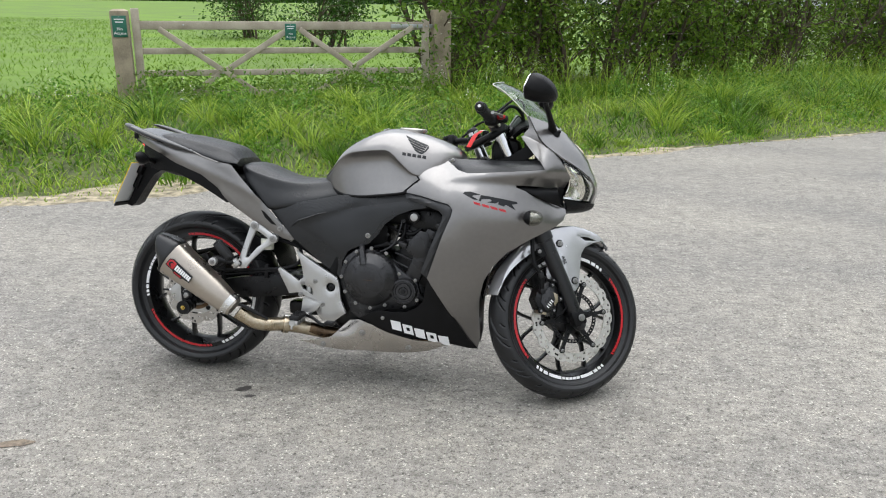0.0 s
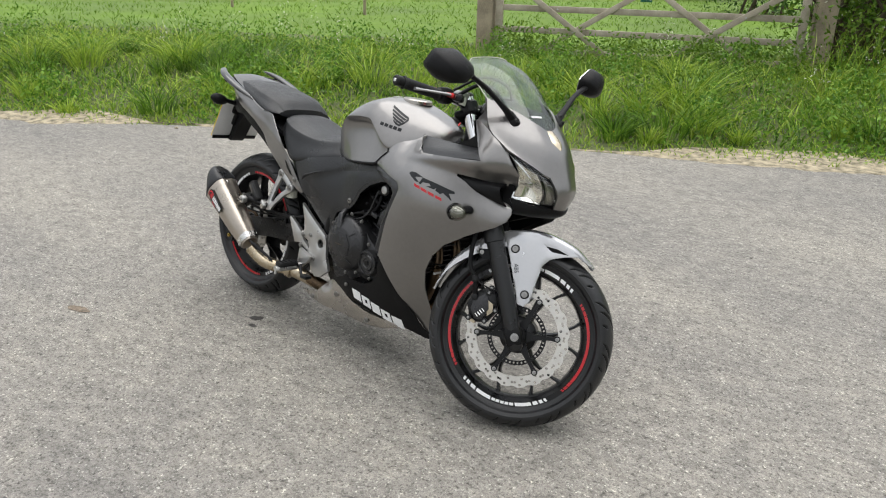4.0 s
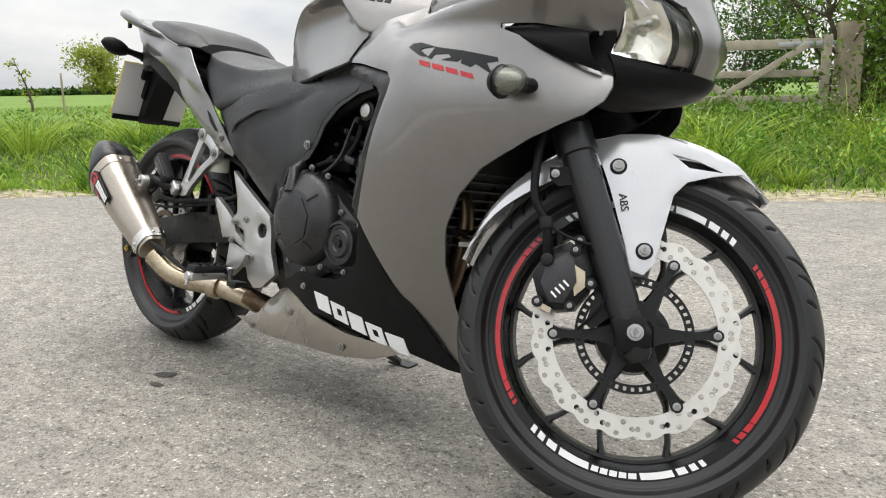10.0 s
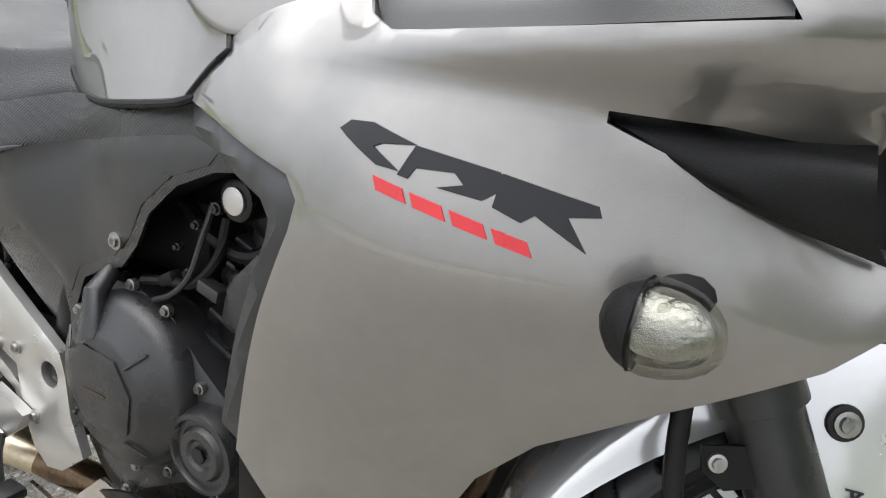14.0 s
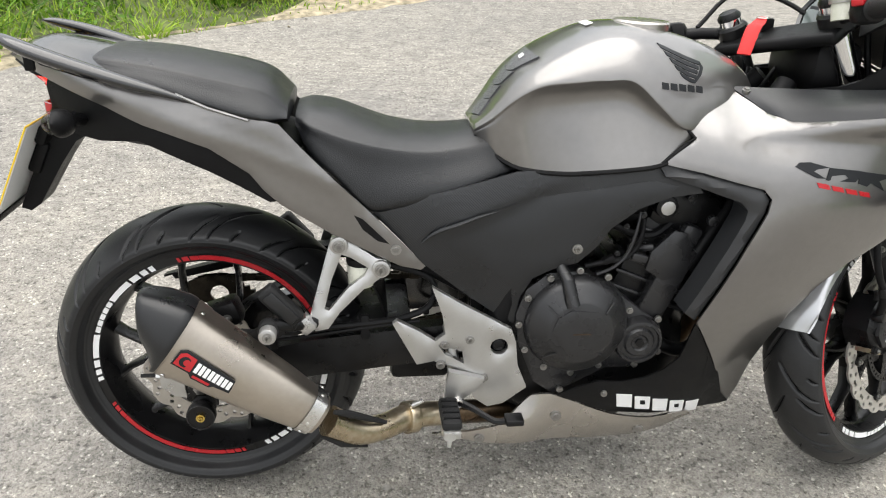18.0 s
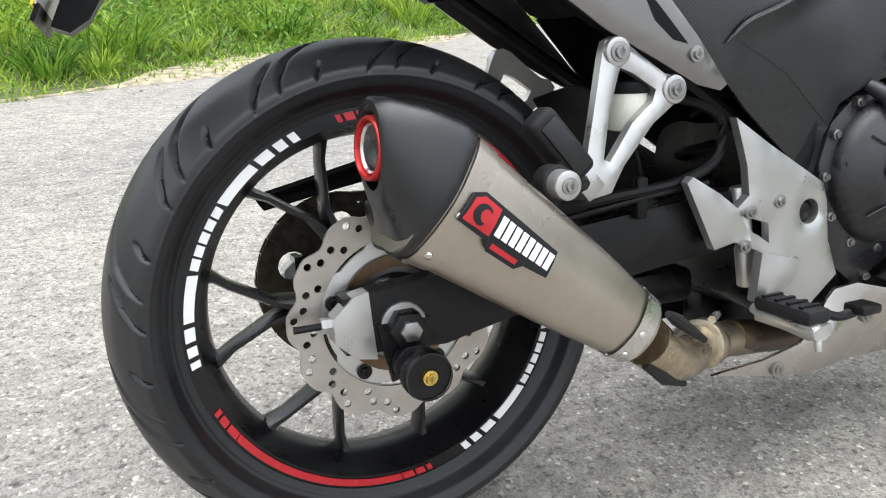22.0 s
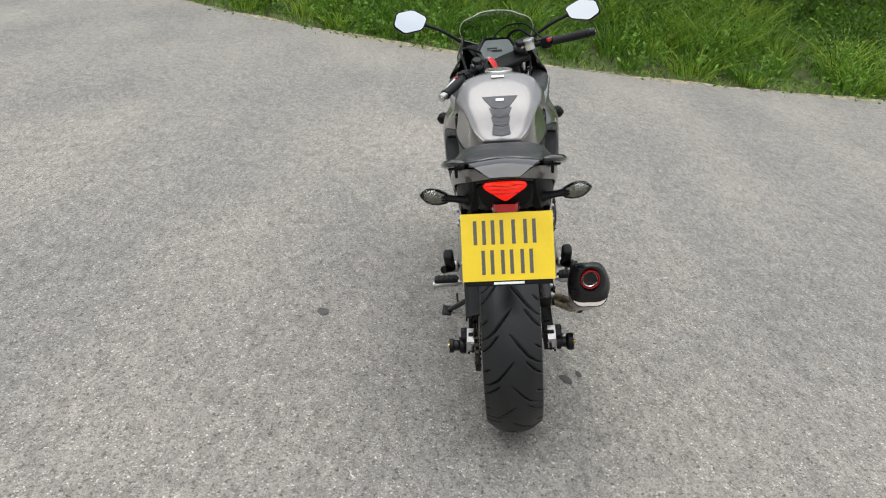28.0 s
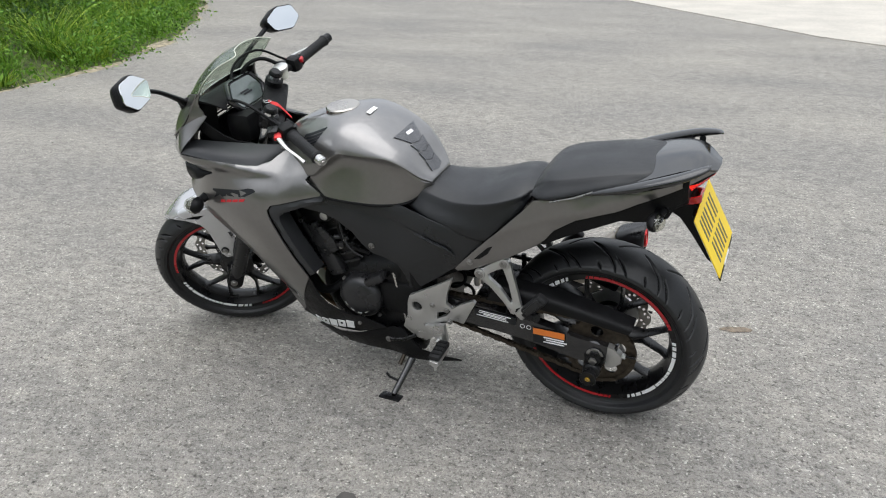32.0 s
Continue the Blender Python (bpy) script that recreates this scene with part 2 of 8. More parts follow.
    l.new(h2.outputs[0], bp.inputs["Height"])
    l.new(bp.outputs["Normal"], b.inputs["Normal"])
    return m


M_ASPHALT = asphalt_mat()
M_SOIL = mat("verge_soil_and_turf", (0.045, 0.060, 0.018), 0.95, var=0.5, scale=14, bump=1.0, bump_scale=60, colour2=(0.12, 0.15, 0.04))
M_DRY = mat("dry_soil_strip", (0.17, 0.15, 0.085), 0.95, var=0.6, scale=16, bump=1.0, bump_scale=120, colour2=(0.47, 0.40, 0.28))
M_FIELD = mat("pasture", (0.095, 0.17, 0.009), 0.9, var=0.3, scale=0.4, bump=1.0, bump_scale=20)
M_CONCRETE = mat("pale_concrete", (0.43, 0.40, 0.35), 0.85, var=0.15, scale=1.5, bump=0.5, bump_scale=120)
M_PAINT = paint_mat("warm_grey_metallic_paint", (0.200, 0.192, 0.186), (0.220, 0.212, 0.206), 0.34)
M_SILVER = mat("satin_silver_paint", (0.40, 0.375, 0.345), 0.26, metal=0.88, var=0.08, coat=0.3)
M_FENDER = mat("silver_paint", (0.55, 0.55, 0.56), 0.22, metal=0.6, var=0.04, coat=0.8)
M_BLACK = mat("matt_black_plastic", (0.0045, 0.0045, 0.005), 0.44, var=0.3, scale=25, bump=0.25, bump_scale=900, spec=0.17)
M_BLACKT = weave_mat("textured_black_plastic", (0.0088, 0.0094, 0.0108), 0.31, 300, 0.45)
M_SATIN = mat("satin_charcoal_plastic", (0.019, 0.0197, 0.0215), 0.38, var=0.1, scale=9, bump=0.2, bump_scale=1400, spec=0.5)
M_BOLT = mat("dull_zinc_bolt", (0.31, 0.305, 0.295), 0.33, metal=0.95, var=0.15, scale=60)
M_GOLD = mat("gold_plated_bolt", (0.62, 0.45, 0.13), 0.3, metal=1.0, var=0.08)
M_DISCR = mat("worn_rear_disc", (0.40, 0.375, 0.345), 0.36, metal=0.85, var=0.12, scale=40)
M_SMOOTHP = mat("smooth_dark_plastic", (0.0105, 0.0113, 0.013), 0.35, var=0.12, scale=12, bump=0.15, bump_scale=1100, spec=0.5)
M_SATINB = mat("satin_black_metal", (0.0095, 0.0098, 0.0108), 0.32, var=0.15, scale=20, bump=0.1, bump_scale=900, spec=0.45)
M_GLOSSBLK = mat("gloss_black_paint", (0.010, 0.010, 0.011), 0.16, var=0.2, coat=0.6)
M_ENGINE = mat("black_engine_casting", (0.0050, 0.0050, 0.0055), 0.31, metal=0.1, var=0.35, scale=30, bump=0.25, bump_scale=700, spec=0.30)
M_COVER = mat("dark_grey_engine_cover", (0.024, 0.024, 0.0255), 0.29, metal=0.35, var=0.15, scale=20, bump=0.2, bump_scale=900, spec=0.55)
M_SEAT = mat("black_seat_vinyl", (0.0048, 0.0053, 0.0066), 0.35, var=0.15, scale=14, bump=0.4, bump_scale=650, spec=0.5)
M_RUBBER = mat("worn_tyre_rubber", (0.0125, 0.0128, 0.0138), 0.42, var=0.3, scale=11, bump=0.12, bump_scale=500, spec=0.4)
# same rubber as the tread; this near-black carries the shade inside the grooves
M_GROOVE = mat("shaded_groove_rubber", (0.0035, 0.0035, 0.0038), 0.75, var=0.2, spec=0.12)
M_GRIP = mat("black_grip_rubber", (0.009, 0.009, 0.0095), 0.6, var=0.2, bump=0.4, bump_scale=800, spec=0.3)
M_ALU = mat("brushed_aluminium", (0.52, 0.52, 0.51), 0.36, metal=0.9, var=0.1, scale=30)
M_BRACKET = mat("satin_aluminium_casting", (0.46, 0.455, 0.445), 0.33, metal=0.85, var=0.04, scale=25, bump=0.12, bump_scale=900)
M_STEEL = mat("bright_steel", (0.62, 0.61, 0.59), 0.25, metal=1.0, var=0.1, scale=40)
M_CHROME = mat("chrome_tube", (0.75, 0.75, 0.76), 0.08, metal=1.0, var=0.03)
M_DISC = mat("ground_steel_disc", (0.58, 0.56, 0.525), 0.40, metal=0.82, var=0.08, scale=40)
M_MUFF = mat("brushed_titanium", (0.42, 0.375, 0.325), 0.33, metal=0.95, var=0.07, scale=8, bump=0.1, bump_scale=500)
M_PIPE = mat("heat_tinted_steel", (0.43, 0.33, 0.20), 0.28, metal=0.95, var=0.3, scale=9, colour2=(0.50, 0.44, 0.34))
M_PIPED = mat("burnt_steel_pipe", (0.13, 0.088, 0.055), 0.34, metal=0.9, var=0.4, scale=14)
M_PAD = weave_mat("dark_grip_pad", (0.085, 0.086, 0.092), 0.42, 420, 0.9)
M_RED = mat("red_vinyl", (0.42, 0.014, 0.020), 0.30, var=0.12, spec=0.5)
M_REDAN = mat("red_anodised_metal", (0.50, 0.03, 0.03), 0.3, metal=0.6)
M_WHITE = mat("white_vinyl", (0.78, 0.78, 0.78), 0.4, var=0.05)
M_BLKDEC = mat("black_decal_film", (0.012, 0.013, 0.015), 0.38, var=0.15, spec=0.25)
M_ORANGE = mat("orange_label", (0.75, 0.20, 0.03), 0.45, var=0.06)
M_YELLOW = mat("reflective_yellow_plate", (0.78, 0.55, 0.012), 0.38, var=0.05, scale=20)
M_PLATEBK = mat("plate_back_white", (0.70, 0.70, 0.69), 0.5, var=0.05)
M_PLATEINK = mat("plate_ink", (0.09, 0.085, 0.07), 0.45, var=0.1)
M_SCREEN = glass_mat("tinted_screen", (0.79, 0.85, 0.79), 0.05, 0.06)
M_LENS = glass_mat("clear_lens", (0.95, 0.955, 0.95), 0.02, 0.04, 0.22)
M_SMOKE = glass_mat("smoked_clear_lens", (0.82, 0.82, 0.78), 0.04, 0.05, 0.3)
M_REFL = mat("reflector_chrome", (0.86, 0.82, 0.74), 0.12, metal=0.85, var=0.10, scale=30)
M_REFLP = mat("amber_tinted_lamp", (0.72, 0.60, 0.42), 0.16, metal=0.5, var=0.25, scale=60, coat=1.0)
M_MIRROR = mat("mirror_glass", (0.86, 0.88, 0.89), 0.03, metal=1.0, var=0.01, rvar=0.01)
M_TAIL = glow_mat("lit_red_lens", (0.80, 0.018, 0.010), 1.0)
M_TAILR = mat("red_lens", (0.40, 0.012, 0.015), 0.12, var=0.05, coat=0.6)
M_LCD = mat("instrument_window", (0.11, 0.13, 0.125), 0.12, var=0.15, coat=0.8)
M_FLUID = mat("translucent_reservoir", (0.58, 0.58, 0.50), 0.25, var=0.08, scale=20, coat=0.3)
M_CHAIN = mat("oily_chain_steel", (0.055, 0.045, 0.034), 0.42, metal=0.8, var=0.5, scale=60)
M_WOOD = mat("weathered_oak", (0.36, 0.31, 0.24), 0.85, var=0.22, scale=6, bump=0.6, bump_scale=70, colour2=(0.46, 0.41, 0.33))
M_POST = mat("grey_oak_post", (0.30, 0.25, 0.18), 0.88, var=0.3, scale=5, bump=0.8, bump_scale=50)
M_SIGN = mat("green_sign", (0.016, 0.13, 0.085), 0.45, var=0.08)
M_GALV = mat("galvanised_strap", (0.42, 0.44, 0.45), 0.45, metal=0.7, var=0.15)
M_BARK = mat("bark", (0.085, 0.065, 0.045), 0.95, var=0.4, scale=14, bump=1.0, bump_scale=60)
M_STONE = mat("loose_chippings", (0.33, 0.31, 0.28), 0.9, var=0.4, scale=60)
M_STAIN = mat("dark_oil_stain", (0.055, 0.05, 0.045), 0.6, var=0.3, scale=30)
M_MUD = mat("brown_mud_crumbs", (0.17, 0.135, 0.10), 0.95, var=0.5, scale=60)
M_GRASS = leaf_mat("long_grass", (0.120, 0.235, 0.016), (0.40, 0.52, 0.075), 0.42, 0.35)
M_GRASSD = leaf_mat("dark_grass", (0.030, 0.085, 0.009), (0.17, 0.31, 0.034), 0.38, 0.35)
M_STRAW = leaf_mat("dry_stalks", (0.38, 0.31, 0.14), (0.20, 0.24, 0.06), 0.7, 0.2)
M_PASTURE = leaf_mat("pasture_grass", (0.075, 0.158, 0.006), (0.145, 0.25, 0.014), 0.6, 0.25)
M_LEAF = leaf_mat("hedge_leaves", (0.055, 0.13, 0.012), (0.19, 0.30, 0.04), 0.4, 0.35)
M_LEAFD = leaf_mat("dark_leaves", (0.020, 0.060, 0.010), (0.065, 0.14, 0.020), 0.4, 0.3)
M_LEAFY = leaf_mat("young_yellow_leaves", (0.20, 0.26, 0.03), (0.33, 0.36, 0.07), 0.5, 0.4)
M_WEED = leaf_mat("nettle_leaves", (0.05, 0.145, 0.014), (0.21, 0.37, 0.05), 0.42, 0.35)
M_HEDGE = leaf_mat("fresh_hedge_leaves", (0.045, 0.11, 0.010), (0.22, 0.33, 0.045), 0.42, 0.4)
M_FLOWER = leaf_mat("white_blossom", (0.62, 0.62, 0.50), (0.80, 0.80, 0.72), 0.7, 0.3)
M_YFLOWER = leaf_mat("yellow_blossom", (0.75, 0.60, 0.03), (0.80, 0.70, 0.10), 0.7, 0.2)
M_REFLI = mat("indicator_reflector", (0.24, 0.24, 0.22), 0.16, metal=0.7, var=0.15, scale=60, bump=0.6, bump_scale=260)
M_RIM = mat("satin_black_wheel_paint", (0.0055, 0.0055, 0.006), 0.30, var=0.2, scale=20, bump=0.1, bump_scale=700, spec=0.36)
M_REFLD = mat("dim_reflector", (0.30, 0.28, 0.25), 0.2, metal=0.7, var=0.2, scale=30)
M_SAND = mat("sandy_crumbs", (0.33, 0.285, 0.205), 0.95, var=0.4, scale=40)
M_STRAP = mat("red_woven_strap", (0.60, 0.02, 0.02), 0.7, var=0.15, bump=0.4, bump_scale=900)


# ---- mesh tools ----
def finish(name, bm, m, parent=None, label="", angle=38):
    """Link a bmesh as one mesh object, smooth but for its sharp edges."""
    me = bpy.data.meshes.new(name)
    bmesh.ops.recalc_face_normals(bm, faces=bm.faces)
    bm.to_mesh(me)
    bm.free()
    me.polygons.foreach_set("use_smooth", [True] * len(me.polygons))
    me.set_sharp_from_angle(angle=radians(angle))
    me.materials.append(m)
    ob = new(name, me)
    ob.parent = parent
    if label:
        tagged(ob, label)
    return ob


def crom(pts, n, closed=False):
    """n samples a span along a smooth curve through the points."""
    p = [np.array(q, float) for q in pts]
    k, out = len(p), []
    for i in range(k if closed else k - 1):
        a, b = p[i], p[(i + 1) % k]
        z = p[(i - 1) % k] if closed or i > 0 else 2 * a - b
        c = p[(i + 2) % k] if closed or i + 2 < k else 2 * b - a
        for j in range(n):
            t = j / n
            out.append(0.5 * (2 * a + (b - z) * t + (2 * z - 5 * a + 4 * b - c) * t * t + (3 * a - z - 3 * b + c) * t ** 3))
    if not closed:
        out.append(p[-1])
    return out


def skin(bm, rings, closed=True, caps=True):
    vs = [[bm.verts.new(Vector(q)) for q in r] for r in rings]
    k = len(vs[0])
    for a, b in zip(vs, vs[1:]):
        for i in range(k if closed else k - 1):
            j = (i + 1) % k
            bm.faces.new((a[i], a[j], b[j], b[i]))
    if caps and closed:
        bm.faces.new(vs[0][::-1])
        bm.faces.new(vs[-1])
    return bm


def tube(pts, r, n=10, bm=None, smooth=0, flat=1.0, up=(0, 0, 1)):
    """A pipe along points; r is one radius or one for each point; flat squeezes it along up."""
    bm = bm or bmesh.new()
    if smooth:
        rr = list(r) if isinstance(r, (list, tuple)) else [r] * len(pts)
        q = crom([(*p, k) for p, k in zip(pts, rr)], smooth)
        pts, r = [v[:3] for v in q], [float(v[3]) for v in q]
    P = [Vector(p) for p in pts]
    R = list(r) if isinstance(r, (list, tuple)) else [r] * len(P)
    rings = []
    for i, p in enumerate(P):
        d = (P[min(i + 1, len(P) - 1)] - P[max(i - 1, 0)]).normalized()
        s = d.cross(Vector(up))
        if s.length < 1e-3:
            s = d.cross(Vector((0, 1, 0)))
        s.normalize()
        u = s.cross(d).normalized()
        rings.append([p + R[i] * (math.cos(a) * s + flat * math.sin(a) * u) for a in (2 * math.pi * k / n for k in range(n))])
    return skin(bm, rings)


def cyl(p0, p1, r0, r1=None, n=20, bm=None, bev=0.0):
    """A round bar or cone with rounded ends."""
    r1 = r0 if r1 is None else r1
    a, b = Vector(p0), Vector(p1)
    d = (b - a).normalized()
    if bev:
        return tube([a, a + d * bev * 0.3, a + d * bev, b - d * bev, b - d * bev * 0.3, b], [r0 - bev, r0 - bev * 0.3, r0, r1, r1 - bev * 0.3, r1 - bev], n, bm)
    return tube([a, b], [r0, r1], n, bm)


def box(c, s, bev=0.003, rot=None, bm=None, seg=2):
    own = bmesh.new()
    bmesh.ops.create_cube(own, size=1)
    bmesh.ops.scale(own, vec=s, verts=own.verts)
    if bev:
        bmesh.ops.bevel(own, geom=own.edges[:], offset=min(bev, min(s) * 0.45), segments=seg, affect="EDGES", profile=0.5)
    m = Matrix.Translation(c) @ (rot.to_4x4() if rot else Matrix())
    bmesh.ops.transform(own, matrix=m, verts=own.verts)
    if bm is None:
        return own
    me = bpy.data.meshes.new("tmp")
    own.to_mesh(me)
    own.free()
    bm.from_mesh(me)
    bpy.data.meshes.remove(me)
    return bm


def lathe(prof, c=(0, 0, 0), n=96, closed=False):
    """Turn a profile of (radius, y) round the y axis."""
    bm = bmesh.new()
    rings = []
    for i in range(n):
        a = 2 * math.pi * i / n
        rings.append([bm.verts.new((c[0] + r * math.cos(a), c[1] + y, c[2] + r * math.sin(a))) for r, y in prof])
    k = len(prof)
    for i in range(n):
        p, q = rings[i], rings[(i + 1) % n]
        for j in range(k if closed else k - 1):
            h = (j + 1) % k
            bm.faces.new((p[j], p[h], q[h], q[j]))
    return bm


def inside(poly, pts):
    poly, pts = np.asarray(poly), np.asarray(pts)
    x, y = pts[:, 0], pts[:, 1]
    hit = np.zeros(len(pts), bool)
    j = len(poly) - 1
    for i in range(len(poly)):
        xi, yi, xj, yj = *poly[i], *poly[j]
        if yi != yj:
            c = ((yi > y) != (yj > y)) & (x < (xj - xi) * (y - yi) / (yj - yi) + xi)
            hit ^= c
        j = i
    return hit


def edge_dist(poly, pts):
    poly, pts = np.asarray(poly), np.asarray(pts)
    d = np.full(len(pts), 9.0)
    for a, b in zip(poly, np.roll(poly, -1, 0)):
        ab = b - a
        t = np.clip(((pts - a) @ ab) / max(ab @ ab, 1e-12), 0, 1)
        d = np.minimum(d, np.linalg.norm(pts - a - t[:, None] * ab, axis=1))
    return d


def even(poly, step):
    out = []
    poly = [np.array(p, float) for p in poly]
    for a, b in zip(poly, poly[1:] + poly[:1]):
        k = max(1, int(np.linalg.norm(b - a) / step))
        out += [a + (b - a) * i / k for i in range(k)]
    return out


def fill2d(outline, step, holes=()):
    """Triangles over an outline with holes: points, faces and the loops of border points."""
    from mathutils import geometry
    loops = [even(outline, step)] + [even(h, step) for h in holes]
    pts, edges = [], []
    for lp in loops:
        k = len(pts)
        pts += lp
        edges += [(k + i, k + (i + 1) % len(lp)) for i in range(len(lp))]
    o = np.array(outline)
    lo, hi = o.min(0), o.max(0)
    gx, gy = np.meshgrid(np.arange(lo[0] + step / 2, hi[0], step), np.arange(lo[1] + step / 2, hi[1], step))
    gx[1::2] += step / 2
    g = np.stack([gx.ravel(), gy.ravel()], 1)
    if len(g):
        ok = inside(loops[0], g) & (edge_dist(loops[0], g) > step * 0.45)
        for h in loops[1:]:
            ok &= ~inside(h, g) & (edge_dist(h, g) > step * 0.45)
        pts += list(g[ok])
    v, _, f, _, _, _ = geometry.delaunay_2d_cdt([Vector(p) for p in pts], edges, [], 0, 1e-6)
    V = np.array([tuple(p) for p in v])
    F = [tuple(q) for q in f]
    cen = np.array([V[list(q)].mean(0) for q in F])
    ok = inside(loops[0], cen)
    for h in loops[1:]:
        ok &= ~inside(h, cen)
    return V, [q for q, k in zip(F, ok) if k], loops


def slab(V, F, outer, inner):
    """A closed shell from two height arrays over one triangulation; outer and inner are lists of 3D points."""
    bm = bmesh.new()
    a, b = [bm.verts.new(p) for p in outer], [bm.verts.new(p) for p in inner]
    count = {}
    for q in F:
        bm.faces.new([a[i] for i in q])
        bm.faces.new([b[i] for i in reversed(q)])
        for i, j in zip(q, q[1:] + q[:1]):
            count[(min(i, j), max(i, j))] = count.get((min(i, j), max(i, j)), 0) + 1
    for (i, j), c in count.items():
        if c == 1:
            bm.faces.new((a[i], a[j], b[j], b[i]))
    for v in [v for v in bm.verts if not v.link_faces]:
        bm.verts.remove(v)
    return bm


def panel(outline, yf, side=-1, thick=0.006, step=0.014, holes=(), lift=0.0, lip=0.0015):
    """A moulded body panel: an outline in side view, laid on the body's half width yf(x, z)."""
    V, F, loops = fill2d(outline, step, holes)
    y = yf(V[:, 0], V[:, 1]) + lift
    d = edge_dist(loops[0], V)
    for h in loops[1:]:
        d = np.minimum(d, edge_dist(h, V))
    yo = y - lip * np.exp(-(d / 0.004) ** 2)
    return slab(V, F, [(p[0], side * q, p[1]) for p, q in zip(V, yo)], [(p[0], side * (q - thick), p[1]) for p, q in zip(V, y)])


def plate(outline, y0, y1, holes=(), step=0.02, bev=0.0015):
    """A flat plate in side view between two widths, with a small round at its outer edge."""
    V, F, loops = fill2d(outline, step, holes)
    d = edge_dist(loops[0], V)
    for h in loops[1:]:
        d = np.minimum(d, edge_dist(h, V))
    s = 1 if y1 > y0 else -1
    return slab(V, F, [(p[0], y1 - s * bev * math.exp(-(k / 0.003) ** 2), p[1]) for p, k in zip(V, d)], [(p[0], y0, p[1]) for p in V])


def surf(grid, nu=6, nv=6, thick=0.004, mirror=False):
    """A smooth shell through rows of control points; mirror carries each row on to the other side (y to -y)."""
    if mirror:
        grid = [list(r) + [(p[0], -p[1], p[2]) for p in r[-2::-1]] for r in grid]
    rows = [crom(r, nv) for r in grid]
    cols = [crom([r[i] for r in rows], nu) for i in range(len(rows[0]))]
    G = np.array(cols)
    du = np.gradient(G, axis=0)
    dv = np.gradient(G, axis=1)
    nrm = np.cross(du, dv)
    nrm /= np.linalg.norm(nrm, axis=2, keepdims=True) + 1e-9
    I = G - nrm * thick
    bm = bmesh.new()
    a = [[bm.verts.new(p) for p in r] for r in G]
    b = [[bm.verts.new(p) for p in r] for r in I]
    h, w = len(a), len(a[0])
    for i in range(h - 1):
        for j in range(w - 1):
            bm.faces.new((a[i][j], a[i + 1][j], a[i + 1][j + 1], a[i][j + 1]))
            bm.faces.new((b[i][j], b[i][j + 1], b[i + 1][j + 1], b[i + 1][j]))
    ring = [(i, 0) for i in range(h)] + [(h - 1, j) for j in range(1, w)] + [(i, w - 1) for i in range(h - 2, -1, -1)] + [(0, j) for j in range(w - 2, 0, -1)]
    for (i, j), (k, m) in zip(ring, ring[1:] + ring[:1]):
        bm.faces.new((a[i][j], a[k][m], b[k][m], b[i][j]))
    return bm


def body(sections, n=5, m=5, closed_ends=True):
    """A lofted body: each section is (x, [(y, z) from the bottom's middle up one flank to the top's middle])."""
    halves = [[(x, y, z) for y, z in s] for x, s in sections]
    halves = [crom(h, m) for h in halves]
    k = len(halves[0])
    lanes = [crom([h[i] for h in halves], n) for i in range(k)]
    rings = []
    for r in range(len(lanes[0])):
        half = [lanes[i][r] for i in range(k)]
        rings.append([tuple(p) for p in half] + [(p[0], -p[1], p[2]) for p in half[-2:0:-1]])
    return skin(bmesh.new(), rings)


def tps(samples):
    """A smooth half-width surface over (x, z) through (x, z, y) samples."""
    s = np.array(samples, float)
    def k(a, b):
        r2 = ((a[:, None, :] - b[None, :, :]) ** 2).sum(2)
        return r2 * np.log(r2 + 1e-9)
    n = len(s)
    P = np.c_[np.ones(n), s[:, :2]]
    A = np.block([[k(s[:, :2], s[:, :2]) + 1e-4 * np.eye(n), P], [P.T, np.zeros((3, 3))]])
    w = np.linalg.solve(A, np.r_[s[:, 2], np.zeros(3)])
    def f(x, z):
        q = np.stack([np.asarray(x, float), np.asarray(z, float)], 1)
        return k(q, s[:, :2]) @ w[:n] + np.c_[np.ones(len(q)), q] @ w[n:]
    return f


def circle(cx, cz, r, n=16, a0=0.0):
    return [(cx + r * math.cos(a0 + 2 * math.pi * i / n), cz + r * math.sin(a0 + 2 * math.pi * i / n)) for i in range(n)]


def flat_mesh(name, verts, faces, m, parent=None):
    """A mesh from number arrays, for what is too many to build piece by piece."""
    me = bpy.data.meshes.new(name)
    verts, faces = np.asarray(verts, np.float32), np.asarray(faces, np.int32)
    k = faces.shape[1]
    me.vertices.add(len(verts))
    me.vertices.foreach_set("co", verts.ravel())
    me.loops.add(faces.size)
    me.loops.foreach_set("vertex_index", faces.ravel())
    me.polygons.add(len(faces))
    me.polygons.foreach_set("loop_start", np.arange(0, faces.size, k, dtype=np.int32))
    me.polygons.foreach_set("use_smooth", [True] * len(faces))
    me.update(calc_edges=True)
    me.materials.append(m)
    ob = new(name, me)
    ob.parent = parent
    return ob

# ---- the place: road, verges, field ----
def smooth01(t):
    t = np.clip(t, 0, 1)
    return t * t * (3 - 2 * t)


EDGE_A = [(-60, -33.1), (-25, -11.8), (-9, -2.0), (-4.6, 0.55), (-2.4, 2.05), (-0.3, 3.25), (1.8, 4.5), (3.2, 5.45), (5.3, 6.7), (9, 8.9), (16, 13.0), (40, 27)]
EDGE_B = [(42, 22), (20, 11.6), (13, 7.6), (10.2, 5.6), (8.4, 3.5), (7.4, 1.8), (6.75, 0.4), (6.4, -1.0), (6.25, -2.5), (6.3, -4.1), (6.6, -5.1), (7.2, -6.5), (8.2, -8.1), (9.4, -9.8), (13, -15), (20, -30), (24, -60)]
rng = np.random.default_rng(7)


